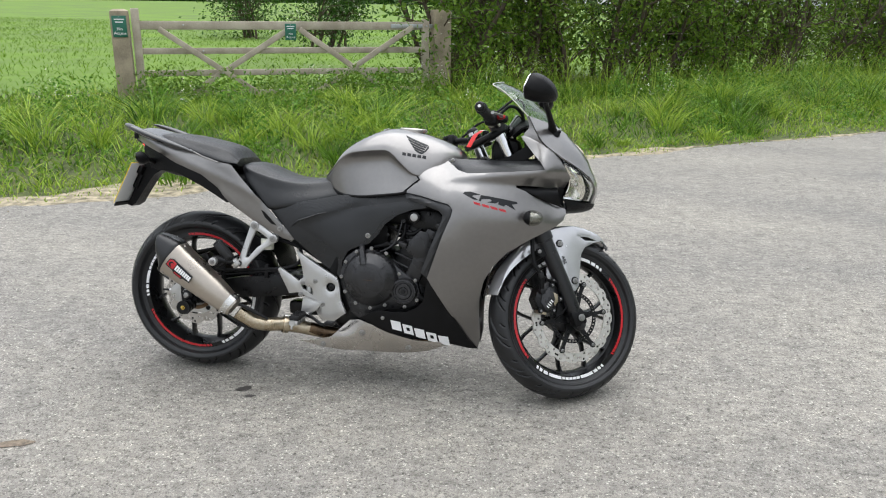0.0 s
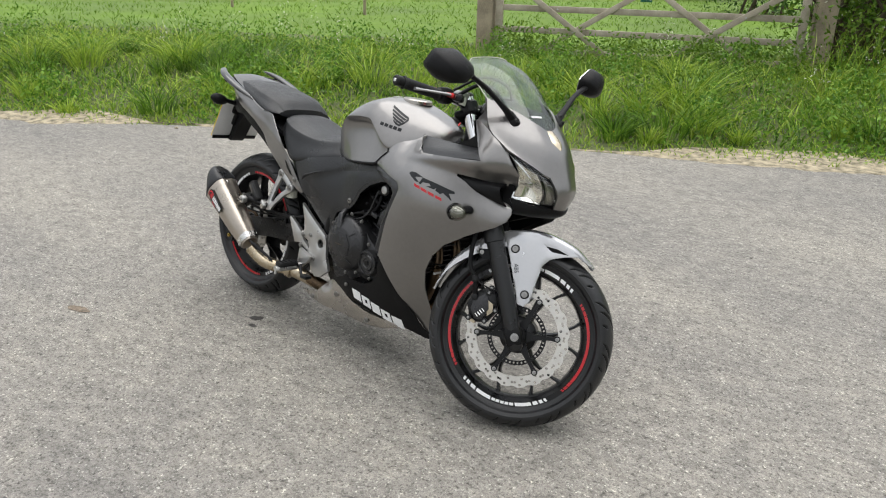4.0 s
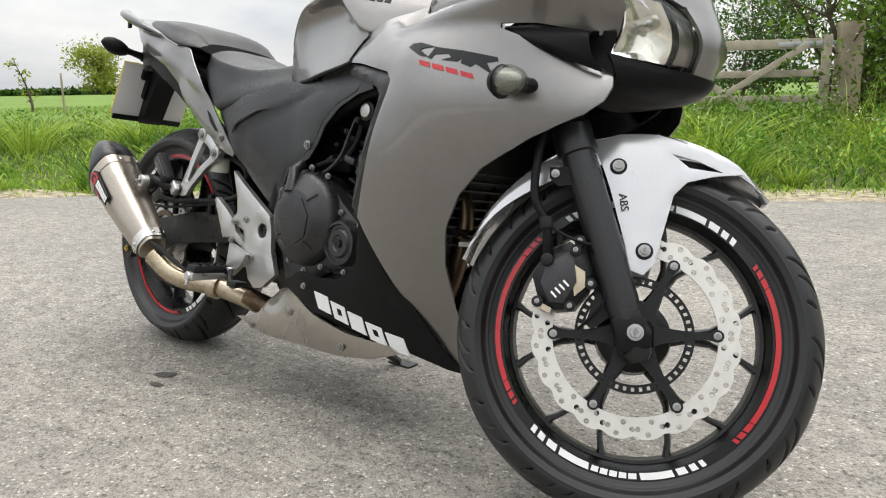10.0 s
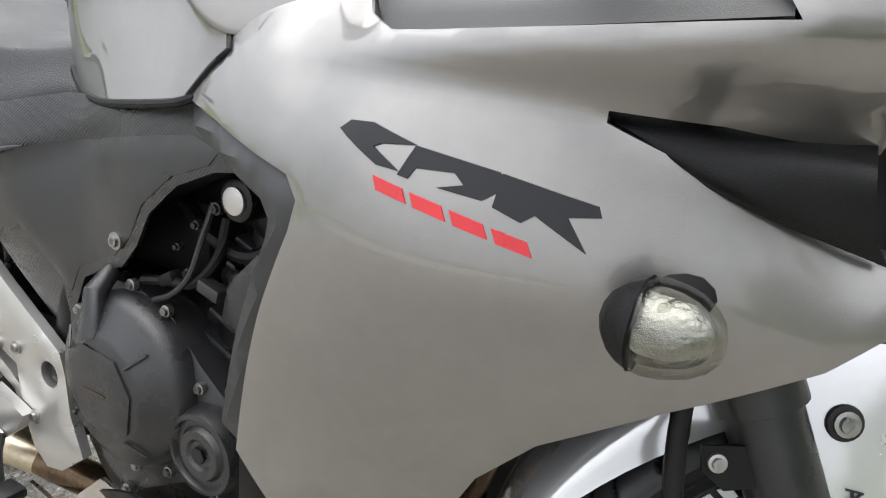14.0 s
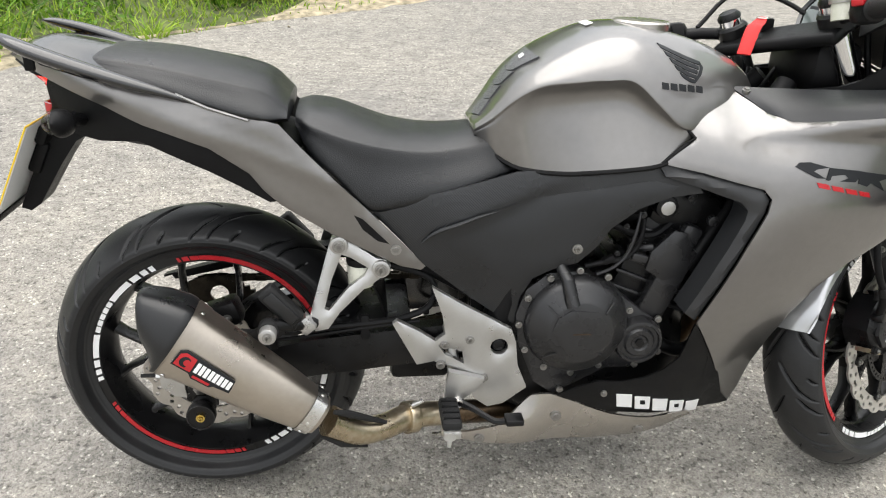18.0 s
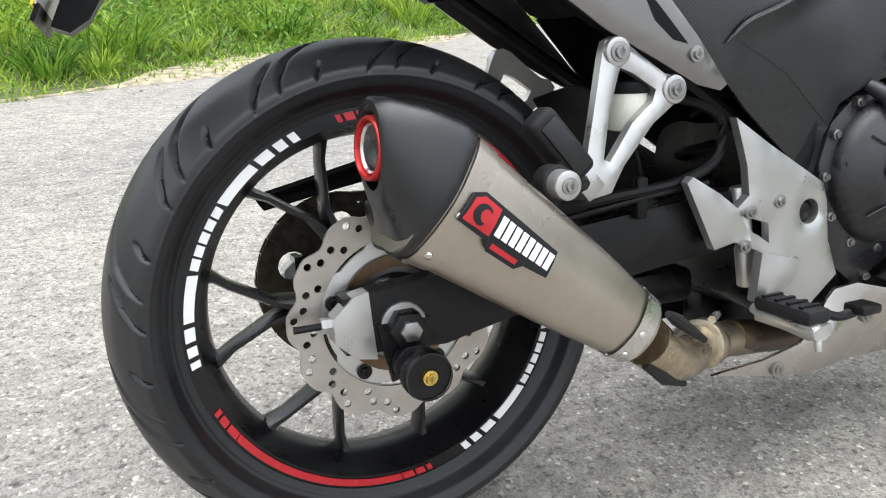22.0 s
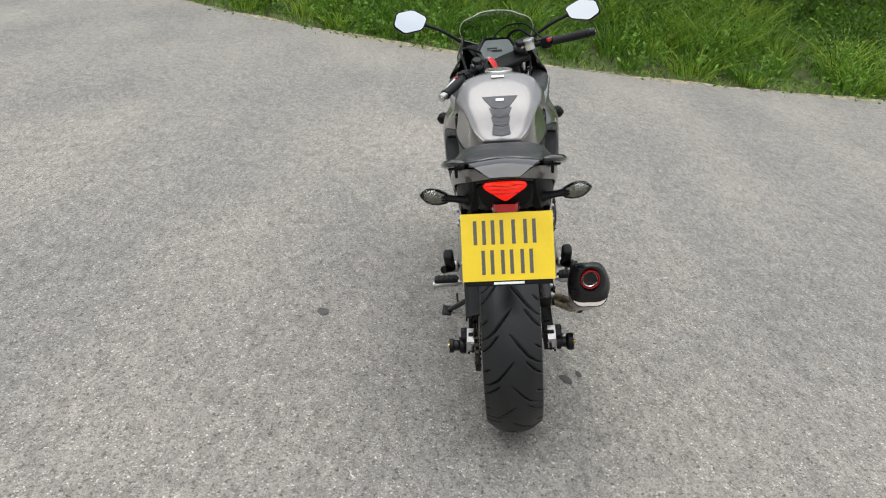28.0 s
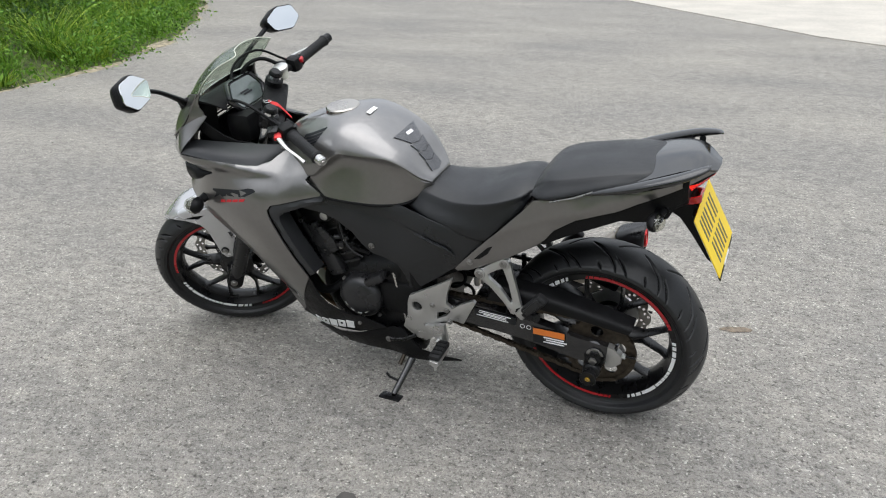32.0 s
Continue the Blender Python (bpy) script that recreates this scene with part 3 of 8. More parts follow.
def ragged(line, step, amp):
    pts = crom(line, 12)
    out = [np.array(pts[0])]
    for a, b in zip(pts, pts[1:]):
        k = max(1, int(np.linalg.norm(b - a) / step))
        out += [a + (b - a) * (i + 1) / k for i in range(k)]
    res = []
    for p in out:
        w = noise.noise(Vector((p[0] * 1.3, p[1] * 1.3, 0))) * amp * 1.6 + noise.noise(Vector((p[0] * 5, p[1] * 5, 3))) * amp
        res.append((p[0] + w * 0.5, p[1] + w))
    return res


LINE_A, LINE_B = ragged(EDGE_A, 0.12, 0.05), ragged(EDGE_B, 0.12, 0.05)
ROAD = LINE_A + LINE_B + [(-60, -60)]
COARSE = [tuple(p) for p in crom(EDGE_A, 4) + crom(EDGE_B, 4)] + [(-60, -60)]


def off_road(p):
    """Metres outside the road's edge, negative on the road."""
    p = np.asarray(p, float)
    d = edge_dist(COARSE, p)
    return np.where(inside(COARSE, p), -d, d)


def rough(x, y, s):
    return np.array([noise.noise(Vector((a * s, b * s, 5.0))) for a, b in zip(x, y)])


def ground_z(x, y):
    p = np.stack([np.asarray(x, float), np.asarray(y, float)], 1)
    d = off_road(p)
    b = p[:, 0] > p[:, 1] * 0.9 + 3.5
    h = np.where(b, 0.42, 0.24)
    z = -0.03 + h * smooth01((d - 0.05) / 2.6) + 0.04 * smooth01(d / 1.5) * rough(p[:, 0], p[:, 1], 0.9)
    far = np.maximum(np.hypot(p[:, 0], p[:, 1]) - 14, 0)
    z = z + np.where(d > 0, 0.006 * np.minimum(far, 110), 0)
    return np.where(d > 0, z, -0.03 - 0.05 * smooth01(-d / 0.3))


def axis(lo, hi, fine, near):
    a = list(np.arange(-near, near + 1e-6, fine))
    v, s = near, fine
    while v < hi:
        s *= 1.35
        v += s
        a.append(v)
    v, s = -near, fine
    while v > lo:
        s *= 1.35
        v -= s
        a.insert(0, v)
    return np.array(a)


ax_ = axis(-1500, 1500, 0.3, 15)
gx, gy = np.meshgrid(ax_, ax_)
gz = ground_z(gx.ravel(), gy.ravel())
k_ = len(ax_)
q_ = np.arange(k_ * k_).reshape(k_, k_)
ground = flat_mesh("ground", np.stack([gx.ravel(), gy.ravel(), gz], 1), np.stack([q_[:-1, :-1].ravel(), q_[:-1, 1:].ravel(), q_[1:, 1:].ravel(), q_[1:, :-1].ravel()], 1), M_SOIL)
ground.data.materials.append(M_FIELD)
cen = np.stack([gx[:-1, :-1].ravel(), gy[:-1, :-1].ravel()], 1)
ground.data.polygons.foreach_set("material_index", (off_road(cen) > 5.2).astype(np.int32))
tagged(ground, "green grassy ground with soil under the verges", "ground", kind="structure")

V, F, _ = fill2d(ROAD, 2.5)
road = finish("road", slab(V, F, [(p[0], p[1], 0.0) for p in V], [(p[0], p[1], -0.07) for p in V]), M_ASPHALT)
tagged(road, "light grey worn asphalt lane with fine pale chippings", "road", kind="structure")

CONC = [(2.9, -13.8), (2.17, -12.75), (0.9, -11.1), (0.16, -10.15), (-0.9, -8.75), (-1.6, -8.15), (-2.6, -7.7), (-5, -7.2), (-12, -8.5), (-16, -22), (0, -30), (5, -20)]
V, F, _ = fill2d(CONC, 1.5)
tagged(finish("concrete_apron", slab(V, F, [(p[0], p[1], 0.012) for p in V], [(p[0], p[1], -0.05) for p in V]), M_CONCRETE), "pale cream concrete apron beside the asphalt", "pavement", kind="structure")


def strip_mesh(name, line, w0, w1, m, label):
    """A crumbly border along a road edge, ragged on both sides."""
    pts = [p for p in line if abs(p[0]) < 16 and abs(p[1]) < 16]
    fine = []
    for p, q in zip(pts, pts[1:]):
        fine += [(p[0] + (q[0] - p[0]) * k / 3, p[1] + (q[1] - p[1]) * k / 3) for k in range(3)]
    bm = bmesh.new()
    prev = None
    for i, p in enumerate(fine):
        a, b = Vector((*fine[max(i - 3, 0)], 0)), Vector((*fine[min(i + 3, len(fine) - 1)], 0))
        d = (b - a).normalized()
        nrm = Vector((-d.y, d.x, 0))
        c = Vector((*p, 0))
        slow, fast = noise.noise(c * 1.1 + Vector((0, 0, 9))), noise.noise(c * 6 + Vector((0, 0, 4)))
        tick = noise.noise(c * 17 + Vector((0, 0, 2)))
        lo = w0 * (0.4 + 1.6 * slow) + 0.05 * fast + 0.035 * tick
        hi = w1 * max(0.12, 0.55 + 1.5 * slow - 0.05 * p[0]) + 0.05 * fast
        row = []
        for t, z in ((0, 0.0008), (0.25, 0.006), (0.6, 0.009), (1, 0.004)):
            q = c + nrm * (lo + (hi - lo) * t)
            row.append(bm.verts.new((q.x, q.y, z + (0.007 * max(0, noise.noise(q * 9)) if 0 < t < 1 else 0))))
        if prev:
            for k in range(3):
                bm.faces.new((prev[k], prev[k + 1], row[k + 1], row[k]))
        prev = row
    return tagged(finish(name, bm, m), label, "verge edge", kind="structure")


strip_mesh("verge_edge", LINE_A, -0.11, 0.30, M_DRY, "dry sandy soil strip along the road edge")
strip_mesh("verge_edge", LINE_B, -0.08, 0.14, M_DRY, "dry sandy soil strip along the far road edge")


# ---- grass ----
def blades(name, x, y, z0, h, w, lean, m, label, bend=0.5, category="grass", way=None):
    """Curved, tapering blades, one island each."""
    n = len(x)
    a = rng.uniform(0, 2 * np.pi, n) if way is None else way
    f = rng.uniform(0, 2 * np.pi, n)
    tx, ty = np.cos(a) * lean * h, np.sin(a) * lean * h
    sx, sy = np.cos(f) * w / 2, np.sin(f) * w / 2
    V = np.zeros((n, 7, 3))
    for i, (t, k) in enumerate(((0, 1.0), (0.4, 0.85), (0.75, 0.55))):
        cx, cy, cz = x + tx * t ** 2, y + ty * t ** 2, z0 + h * (t - bend * 0.35 * t ** 3 * lean)
        V[:, 2 * i] = np.stack([cx - sx * k, cy - sy * k, cz], 1)
        V[:, 2 * i + 1] = np.stack([cx + sx * k, cy + sy * k, cz], 1)
    V[:, 6] = np.stack([x + tx, y + ty, z0 + h * (1 - bend * 0.35 * lean)], 1)
    base = (np.arange(n) * 7)[:, None]
    T = np.array([[0, 1, 3], [0, 3, 2], [2, 3, 5], [2, 5, 4], [4, 5, 6]])
    F = (base[:, :, None] + T[None]).reshape(-1, 3)
    return tagged(flat_mesh(name, V.reshape(-1, 3), F, m), label, category, kind="stuff")


def scatter(n, box_, keep):
    x, y = rng.uniform(box_[0], box_[1], n), rng.uniform(box_[2], box_[3], n)
    d = off_road(np.stack([x, y], 1))
    k = keep(x, y, d)
    return x[k], y[k], d[k]


def clumpy(x, y, s, cut):
    return rough(x, y, s) > cut


def in_a(x, y):
    return x < y * 0.9 + 3.5


def tussocks(name, n, box_, keep, per, rad, tall, m, label):
    """Tufts whose blades lean out from a centre."""
    x, y, d = scatter(n, box_, keep)
    k = len(x)
    big = 0.55 + 0.9 * rng.random(k) ** 1.5
    a = rng.uniform(0, 2 * np.pi, (k, per))
    r = rad * big[:, None] * np.sqrt(rng.random((k, per)))
    px, py = (x[:, None] + r * np.cos(a)).ravel(), (y[:, None] + r * np.sin(a)).ravel()
    grow = (tall * big * (0.45 + 0.55 * smooth01((d - 0.1) / 0.8)) * (1 - 0.6 * smooth01((d - 1.7) / 1.2) * in_a(x, y)))[:, None]
    h = (grow * (0.45 + 0.75 * rng.random((k, per)))).ravel()
    lean = (0.15 + 0.9 * (r / rad) + 0.5 * rng.random((k, per)) ** 2).ravel()
    ok = off_road(np.stack([px, py], 1)) > -0.02
    blades(name, px[ok], py[ok], np.maximum(ground_z(px[ok], py[ok]) - 0.01, -0.005), h[ok], 0.008 + 0.007 * rng.random(ok.sum()), np.minimum(lean[ok], 1.5), m, label, way=(a + rng.normal(0, 0.5, a.shape)).ravel()[ok])


NEAR, FAR = (-9, 10, -3, 13), (6, 14, -13, 11)
# low sward under everything
x, y, d = scatter(125000, NEAR, lambda x, y, d: in_a(x, y) & (d > 0.12) & (d < 4.4) & (rng.random(len(x)) < 0.25 + 0.75 * smooth01(d / 0.5)))
hh = (0.05 + 0.10 * smooth01((d - 0.2) / 0.9)) * (0.5 + 0.9 * rng.random(len(x))) * (1 + 0.8 * rough(x, y, 2.1))
tint = rough(x, y, 0.9) + 0.35 * rng.standard_normal(len(x)) > 0.12
z = ground_z(x, y) - 0.01
for sel, m_, lab_ in ((~tint, M_GRASS, "short bright green verge grass"), (tint, M_GRASSD, "short dark green verge grass")):
    blades("verge_grass", x[sel], y[sel], z[sel], hh[sel], 0.010 + 0.007 * rng.random(sel.sum()), 0.4 + 1.0 * rng.random(sel.sum()), m_, lab_)
tussocks("grass_tussocks", 700, NEAR, lambda x, y, d: in_a(x, y) & (d > 0.25) & (d < 4.2) & (rough(x, y, 0.8) > -0.12), 85, 0.13, 0.36, M_GRASS, "bright green grass tussocks on the verge")
tussocks("grass_tussocks", 560, NEAR, lambda x, y, d: in_a(x, y) & (d > 0.35) & (d < 4.2) & (rough(x, y, 0.8) < 0.12), 85, 0.15, 0.40, M_GRASSD, "dark green grass tussocks on the verge")
tussocks("grass_tufts", 420, NEAR, lambda x, y, d: in_a(x, y) & (d > 0.0) & (d < 0.5) & clumpy(x, y, 1.3, -0.1), 45, 0.06, 0.15, M_GRASS, "small green grass tufts at the road edge")
x, y, d = scatter(120000, NEAR, lambda x, y, d: in_a(x, y) & (d > -0.03) & (d < 0.6) & (clumpy(x, y, 2.2, -0.18) | (d > 0.22)))
blades("short_grass", x, y, np.maximum(ground_z(x, y), 0.0), 0.02 + 0.07 * rng.random(len(x)) * (0.5 + d), 0.009, 0.5 + 0.9 * rng.random(len(x)), M_GRASS, "short patchy grass at the road edge")
x, y, d = scatter(30000, NEAR, lambda x, y, d: in_a(x, y) & (d > 0.02) & (d < 3.5) & clumpy(x, y, 1.4, 0.0))
blades("dry_grass", x, y, np.maximum(ground_z(x, y), 0.004), 0.03 + 0.42 * rng.random(len(x)) ** 2 * smooth01(d + 0.1), 0.0035, 0.5 + 1.1 * rng.random(len(x)), M_STRAW, "dry straw-coloured grass stalks")
x, y, d = scatter(52000, FAR, lambda x, y, d: ~in_a(x, y) & (d > 0.15) & (d < 3.2))
hh = (0.08 + 0.20 * smooth01((d - 0.2) / 0.8)) * (0.6 + 0.7 * rng.random(len(x)))
blades("verge_grass", x, y, ground_z(x, y) - 0.02, hh, 0.009, 0.4 + 0.8 * rng.random(len(x)), M_GRASSD, "dark green grass on the far verge")
tussocks("grass_tussocks", 520, FAR, lambda x, y, d: ~in_a(x, y) & (d > 0.25) & (d < 3.2), 75, 0.17, 0.50, M_GRASS, "green grass tussocks on the far verge")
tussocks("grass_tussocks", 520, FAR, lambda x, y, d: ~in_a(x, y) & (d > 0.25) & (d < 3.2), 75, 0.17, 0.55, M_GRASSD, "dark grass tussocks on the far verge")
x, y, d = scatter(46000, (6, 26, -24, 16), lambda x, y, d: ~in_a(x, y) & (d > 2.4) & (d < 11))
blades("rank_grass", x, y, ground_z(x, y) - 0.02, 0.30 + 0.35 * rng.random(len(x)), 0.020, 0.3 + 0.7 * rng.random(len(x)), M_GRASSD, "tall rank grass beyond the far verge")
x, y, d = scatter(16000, FAR, lambda x, y, d: ~in_a(x, y) & (d > 0.0) & (d < 0.6) & clumpy(x, y, 2.0, -0.2))
blades("short_grass", x, y, np.maximum(ground_z(x, y), 0), 0.03 + 0.07 * rng.random(len(x)), 0.006, 0.5 + 0.8 * rng.random(len(x)), M_GRASS, "short patchy grass at the far road edge")
x, y, d = scatter(60000, (-26, 16, 2, 34), lambda x, y, d: in_a(x, y) & (d > 4.0) & (d < 20))
blades("field_grass", x, y, ground_z(x, y) - 0.02, 0.05 + 0.07 * rng.random(len(x)), 0.016, 0.5 + 0.7 * rng.random(len(x)), M_PASTURE, "bright pasture grass behind the gate")


def leaf_cloud(name, c, size, m, label, category, parent=None, kind="stuff"):
    """Many small pointed leaves at given centres."""
    n = len(c)
    a = rng.standard_normal((n, 3))
    a /= np.linalg.norm(a, axis=1, keepdims=True)
    b = np.cross(a, rng.standard_normal((n, 3)))
    b /= np.linalg.norm(b, axis=1, keepdims=True) + 1e-9
    s = (size * (0.6 + 0.8 * rng.random(n)))[:, None]
    nn = np.cross(a, b)
    V = np.stack([c - a * s, c - a * s * 0.1 + b * s * 0.45 + nn * s * 0.12, c + a * s, c - a * s * 0.1 - b * s * 0.45 + nn * s * 0.12], 1)
    base = (np.arange(n) * 4)[:, None]
    F = (base[:, :, None] + np.array([[0, 1, 2], [0, 2, 3]])[None]).reshape(-1, 3)
    ob = flat_mesh(name, V.reshape(-1, 3), F, m, parent)
    if parent is None:
        tagged(ob, label, category, kind=kind)
    return ob


def clumps(x, y, per, rad, zlo, zhi):
    """Leaf centres in low bushy heaps."""
    z = ground_z(x, y)
    n = len(x)
    p = rng.standard_normal((n, per, 3)) * np.array([rad, rad, 0])[None, None]
    r = np.minimum(np.hypot(p[..., 0], p[..., 1]) / (2 * rad), 1)
    p[..., 2] = zlo + (zhi - zlo) * rng.random((n, per)) * (1 - r ** 2)
    p[..., 0] += x[:, None]
    p[..., 1] += y[:, None]
    p[..., 2] += z[:, None]
    return p.reshape(-1, 3)


G_X0, G_Y0 = -3.3, 5.98
x, y, d = scatter(24000, NEAR, lambda x, y, d: in_a(x, y) & (x > 0.2) & (d > 1.5) & (d < 3.7))
blades("tall_grass", x, y, ground_z(x, y) - 0.02, (0.25 + 0.60 * rng.random(len(x)) ** 1.3) * (0.5 + 0.5 * smooth01((d - 1.4) / 1.0)), 0.008, 0.25 + 0.7 * rng.random(len(x)), M_GRASS, "tall fresh grass along the foot of the hedge")
x, y, d = scatter(2600, NEAR, lambda x, y, d: in_a(x, y) & (d > 0.22) & (d < 1.3) & clumpy(x, y, 1.6, -0.2))
leaf_cloud("verge_weeds", clumps(x, y, 60, 0.13, 0.01, 0.13), 0.019, M_WEED, "low clover and broad-leaved weeds near the road edge", "weeds")
x, y, d = scatter(1500, NEAR, lambda x, y, d: in_a(x, y) & (d > 0.45) & (d < 4) & clumpy(x, y, 0.75, -0.12))
leaf_cloud("verge_weeds", clumps(x, y, 100, 0.12, 0.03, 0.40), 0.023, M_WEED, "bright nettles and broad-leaved weeds in the grass", "weeds")
x, y, d = scatter(900, NEAR, lambda x, y, d: in_a(x, y) & (d > 0.7) & (d < 4) & clumpy(x, y, 0.7, -0.05))
leaf_cloud("verge_weeds", clumps(x, y, 80, 0.13, 0.03, 0.36), 0.024, M_LEAF, "leafy nettles and weeds among the grass", "weeds")
x, y, d = scatter(800, (6, 18, -14, 12), lambda x, y, d: ~in_a(x, y) & (d > 0.3) & (d < 7) & clumpy(x, y, 0.7, -0.1))
leaf_cloud("verge_weeds", clumps(x, y, 90, 0.18, 0.05, 0.55), 0.03, M_LEAFD, "dark nettles and brambles on the far verge", "weeds")
k_g = rng.uniform(-0.3, 4.0, 70)
q_g = np.array([(G_X0 + 3.4 / 3.704 * s + 1.47 / 3.704 * o, G_Y0 + 1.47 / 3.704 * s - 3.4 / 3.704 * o) for s, o in zip(k_g, rng.uniform(-0.35, 0.6, 70))])
leaf_cloud("verge_weeds", clumps(q_g[:, 0], q_g[:, 1], 120, 0.13, 0.02, 0.42), 0.024, M_LEAF, "leafy weeds growing up through the gate", "weeds")
x, y, d = scatter(1500, (6, 13, -12, 10), lambda x, y, d: ~in_a(x, y) & (d > 0.15) & (d < 4) & clumpy(x, y, 0.9, -0.2))
leaf_cloud("verge_weeds", clumps(x, y, 100, 0.15, 0.03, 0.50), 0.030, M_WEED, "bright nettles and cleavers on the far verge", "weeds")
x, y, d = scatter(170, (6, 14, -13, 11), lambda x, y, d: ~in_a(x, y) & (d > 0.15) & (d < 0.9))
leaf_cloud("dock_leaves", clumps(x, y, 16, 0.09, 0.05, 0.30), 0.095, M_WEED, "broad green dock leaves at the verge", "weeds")
x, y, d = scatter(420, NEAR, lambda x, y, d: in_a(x, y) & (d > 0.7) & (d < 3.8) & clumpy(x, y, 0.8, 0.0))
leaf_cloud("cow_parsley", clumps(x, y, 26, 0.05, 0.28, 0.62), 0.010, M_FLOWER, "small white cow parsley heads in the grass", "flowers")
x, y, d = scatter(26, (-2, 6, 2, 9), lambda x, y, d: in_a(x, y) & (d > 0.15) & (d < 0.7))
leaf_cloud("dandelions", clumps(x, y, 6, 0.05, 0.04, 0.10), 0.011, M_YFLOWER, "small yellow flowers near the road edge", "flowers")


# ---- gate ----
G0, GU = Vector((-3.3, 5.98, 0)), Vector((3.4, 1.47, 0)).normalized()
GN = Vector((-GU.y, GU.x, 0))
GROT = Matrix((GU, GN, Vector((0, 0, 1)))).transposed()


def gate_beam(name, s0, z0, s1, z1, w, dep, parent, off=0.0, m=M_WOOD, label=""):
    a, b = G0 + GU * s0 + Vector((0, 0, z0)) + GN * off, G0 + GU * s1 + Vector((0, 0, z1)) + GN * off
    d = (b - a).normalized()
    rot = Matrix((d, GN, d.cross(GN))).transposed()
    bm = box((a + b) / 2, ((b - a).length, dep, w), 0.006, rot)
    for v in bm.verts:
        v.co += Vector((0, 0, 0.004 * noise.noise(v.co * 3)))
    return finish(name, bm, m, parent, label)


gate = tagged(new("field_gate"), "weathered wooden five-bar field gate, closed", "gate")
for zt, zb in ((1.115, 1.02), (0.815, 0.745), (0.565, 0.495), (0.325, 0.255)):
    gate_beam("rail", 0.13, (zt + zb) / 2, 3.52, (zt + zb) / 2 + 0.004, zt - zb, 0.03, gate)
gate_beam("rail", 2.35, 0.085, 2.75, 0.09, 0.06, 0.03, gate, label="broken end of the lowest rail")
gate_beam("stile", 0.09, 0.16, 0.09, 1.25, 0.085, 0.07, gate)
gate_beam("stile", 3.50, 0.16, 3.50, 1.15, 0.085, 0.07, gate)
gate_beam("brace", 1.80, 1.03, 0.60, 0.28, 0.065, 0.022, gate, -0.028)
gate_beam("brace", 0.33, 1.03, 1.42, 0.27, 0.065, 0.022, gate, -0.052)
gate_beam("brace", 1.92, 1.03, 3.0, 0.28, 0.065, 0.022, gate, -0.028)
gate_beam("brace", 3.32, 1.06, 2.10, 0.28, 0.065, 0.022, gate, -0.052)
gate_beam("hinge_strap", 3.05, 1.066, 3.60, 1.07, 0.05, 0.006, gate, -0.021, M_GALV, "galvanised steel hinge strap")
for s, z in ((0.6, 1.07), (1.86, 1.06), (1.0, 0.53), (2.53, 0.53), (2.9, 0.78), (0.8, 0.78), (3.2, 1.068), (3.5, 1.07)):
    p = G0 + GU * s + Vector((0, 0, z)) - GN * 0.064
    finish("bolt", cyl(p, p + GN * 0.05, 0.009, n=10, bev=0.002), M_GALV, gate)


def gate_post(s, r, top, label, pointed):
    p = G0 + GU * s
    bm = bmesh.new()
    z0 = 0.0
    rows = [(z0, 1.06), (0.5, 1.02), (top - 0.05, 1.0), (top - 0.02, 0.97), (top, 0.55 if pointed else 0.9)]
    rings = []
    for z, k in rows:
        rings.append([p + GU * (r * k * c) + GN * (r * k * t) + Vector((0, 0, z)) for c, t in ((-1, -.9), (-.9, -1), (.9, -1), (1, -.9), (1, .9), (.9, 1), (-.9, 1), (-1, .9))])
    skin(bm, rings)
    return tagged(finish("gate_post", bm, M_POST), label, "post", "gate posts")


gate_post(-0.075, 0.095, 1.24, "square grey oak gate post with a pointed top", True)
gate_post(3.70, 0.11, 1.27, "thick grey oak hanging post of the gate", False)


def words(text, m, parent, mw, size, name="lettering"):
    """Flat raised letters in the built-in font."""
    cu = bpy.data.curves.new("words", "FONT")
    cu.body, cu.size, cu.extrude, cu.align_x, cu.align_y = text, size, 0.0006, "CENTER", "CENTER"
    tmp = new("words", cu)
    me = bpy.data.meshes.new_from_object(tmp.evaluated_get(bpy.context.evaluated_depsgraph_get()))
    bpy.data.objects.remove(tmp)
    me.materials.clear()
    me.materials.append(m)
    ob = new(name, me)
    ob.parent = parent
    ob.matrix_basis = mw
    return ob


def sign(s, z, off, w, h, label):
    """A small green notice with white words."""
    c = G0 + GU * s + Vector((0, 0, z)) + GN * off
    e = tagged(new("notice_sign"), label, "sign", "notices at the gate")
    e.matrix_basis = Matrix.Translation(c) @ GROT.to_4x4()
    finish("board", box((0, 0, 0), (w, 0.006, h), 0.002), M_SIGN, e)
    up = pose(0, 0, 0, 90)
    words("No\nAccess", M_WHITE, e, Matrix.Translation((0, -0.0045, -h * 0.22)) @ up, h * 0.2)
    for i, k in enumerate((0.7, 0.55)):
        finish("text_bar", box((0, -0.0042, h * (0.33 - 0.13 * i)), (w * k, 0.002, h * 0.05), 0), M_WHITE, e)
    for q in (-1, 1):
        finish("screw", cyl((0, -0.007, q * h * 0.44), (0, -0.002, q * h * 0.44), 0.004, n=8), M_GALV, e)


sign(-0.075, 1.055, -0.102, 0.15, 0.23, "green notice with white words on the post")
sign(1.81, 1.0, -0.07, 0.13, 0.19, "small green notice on the gate")


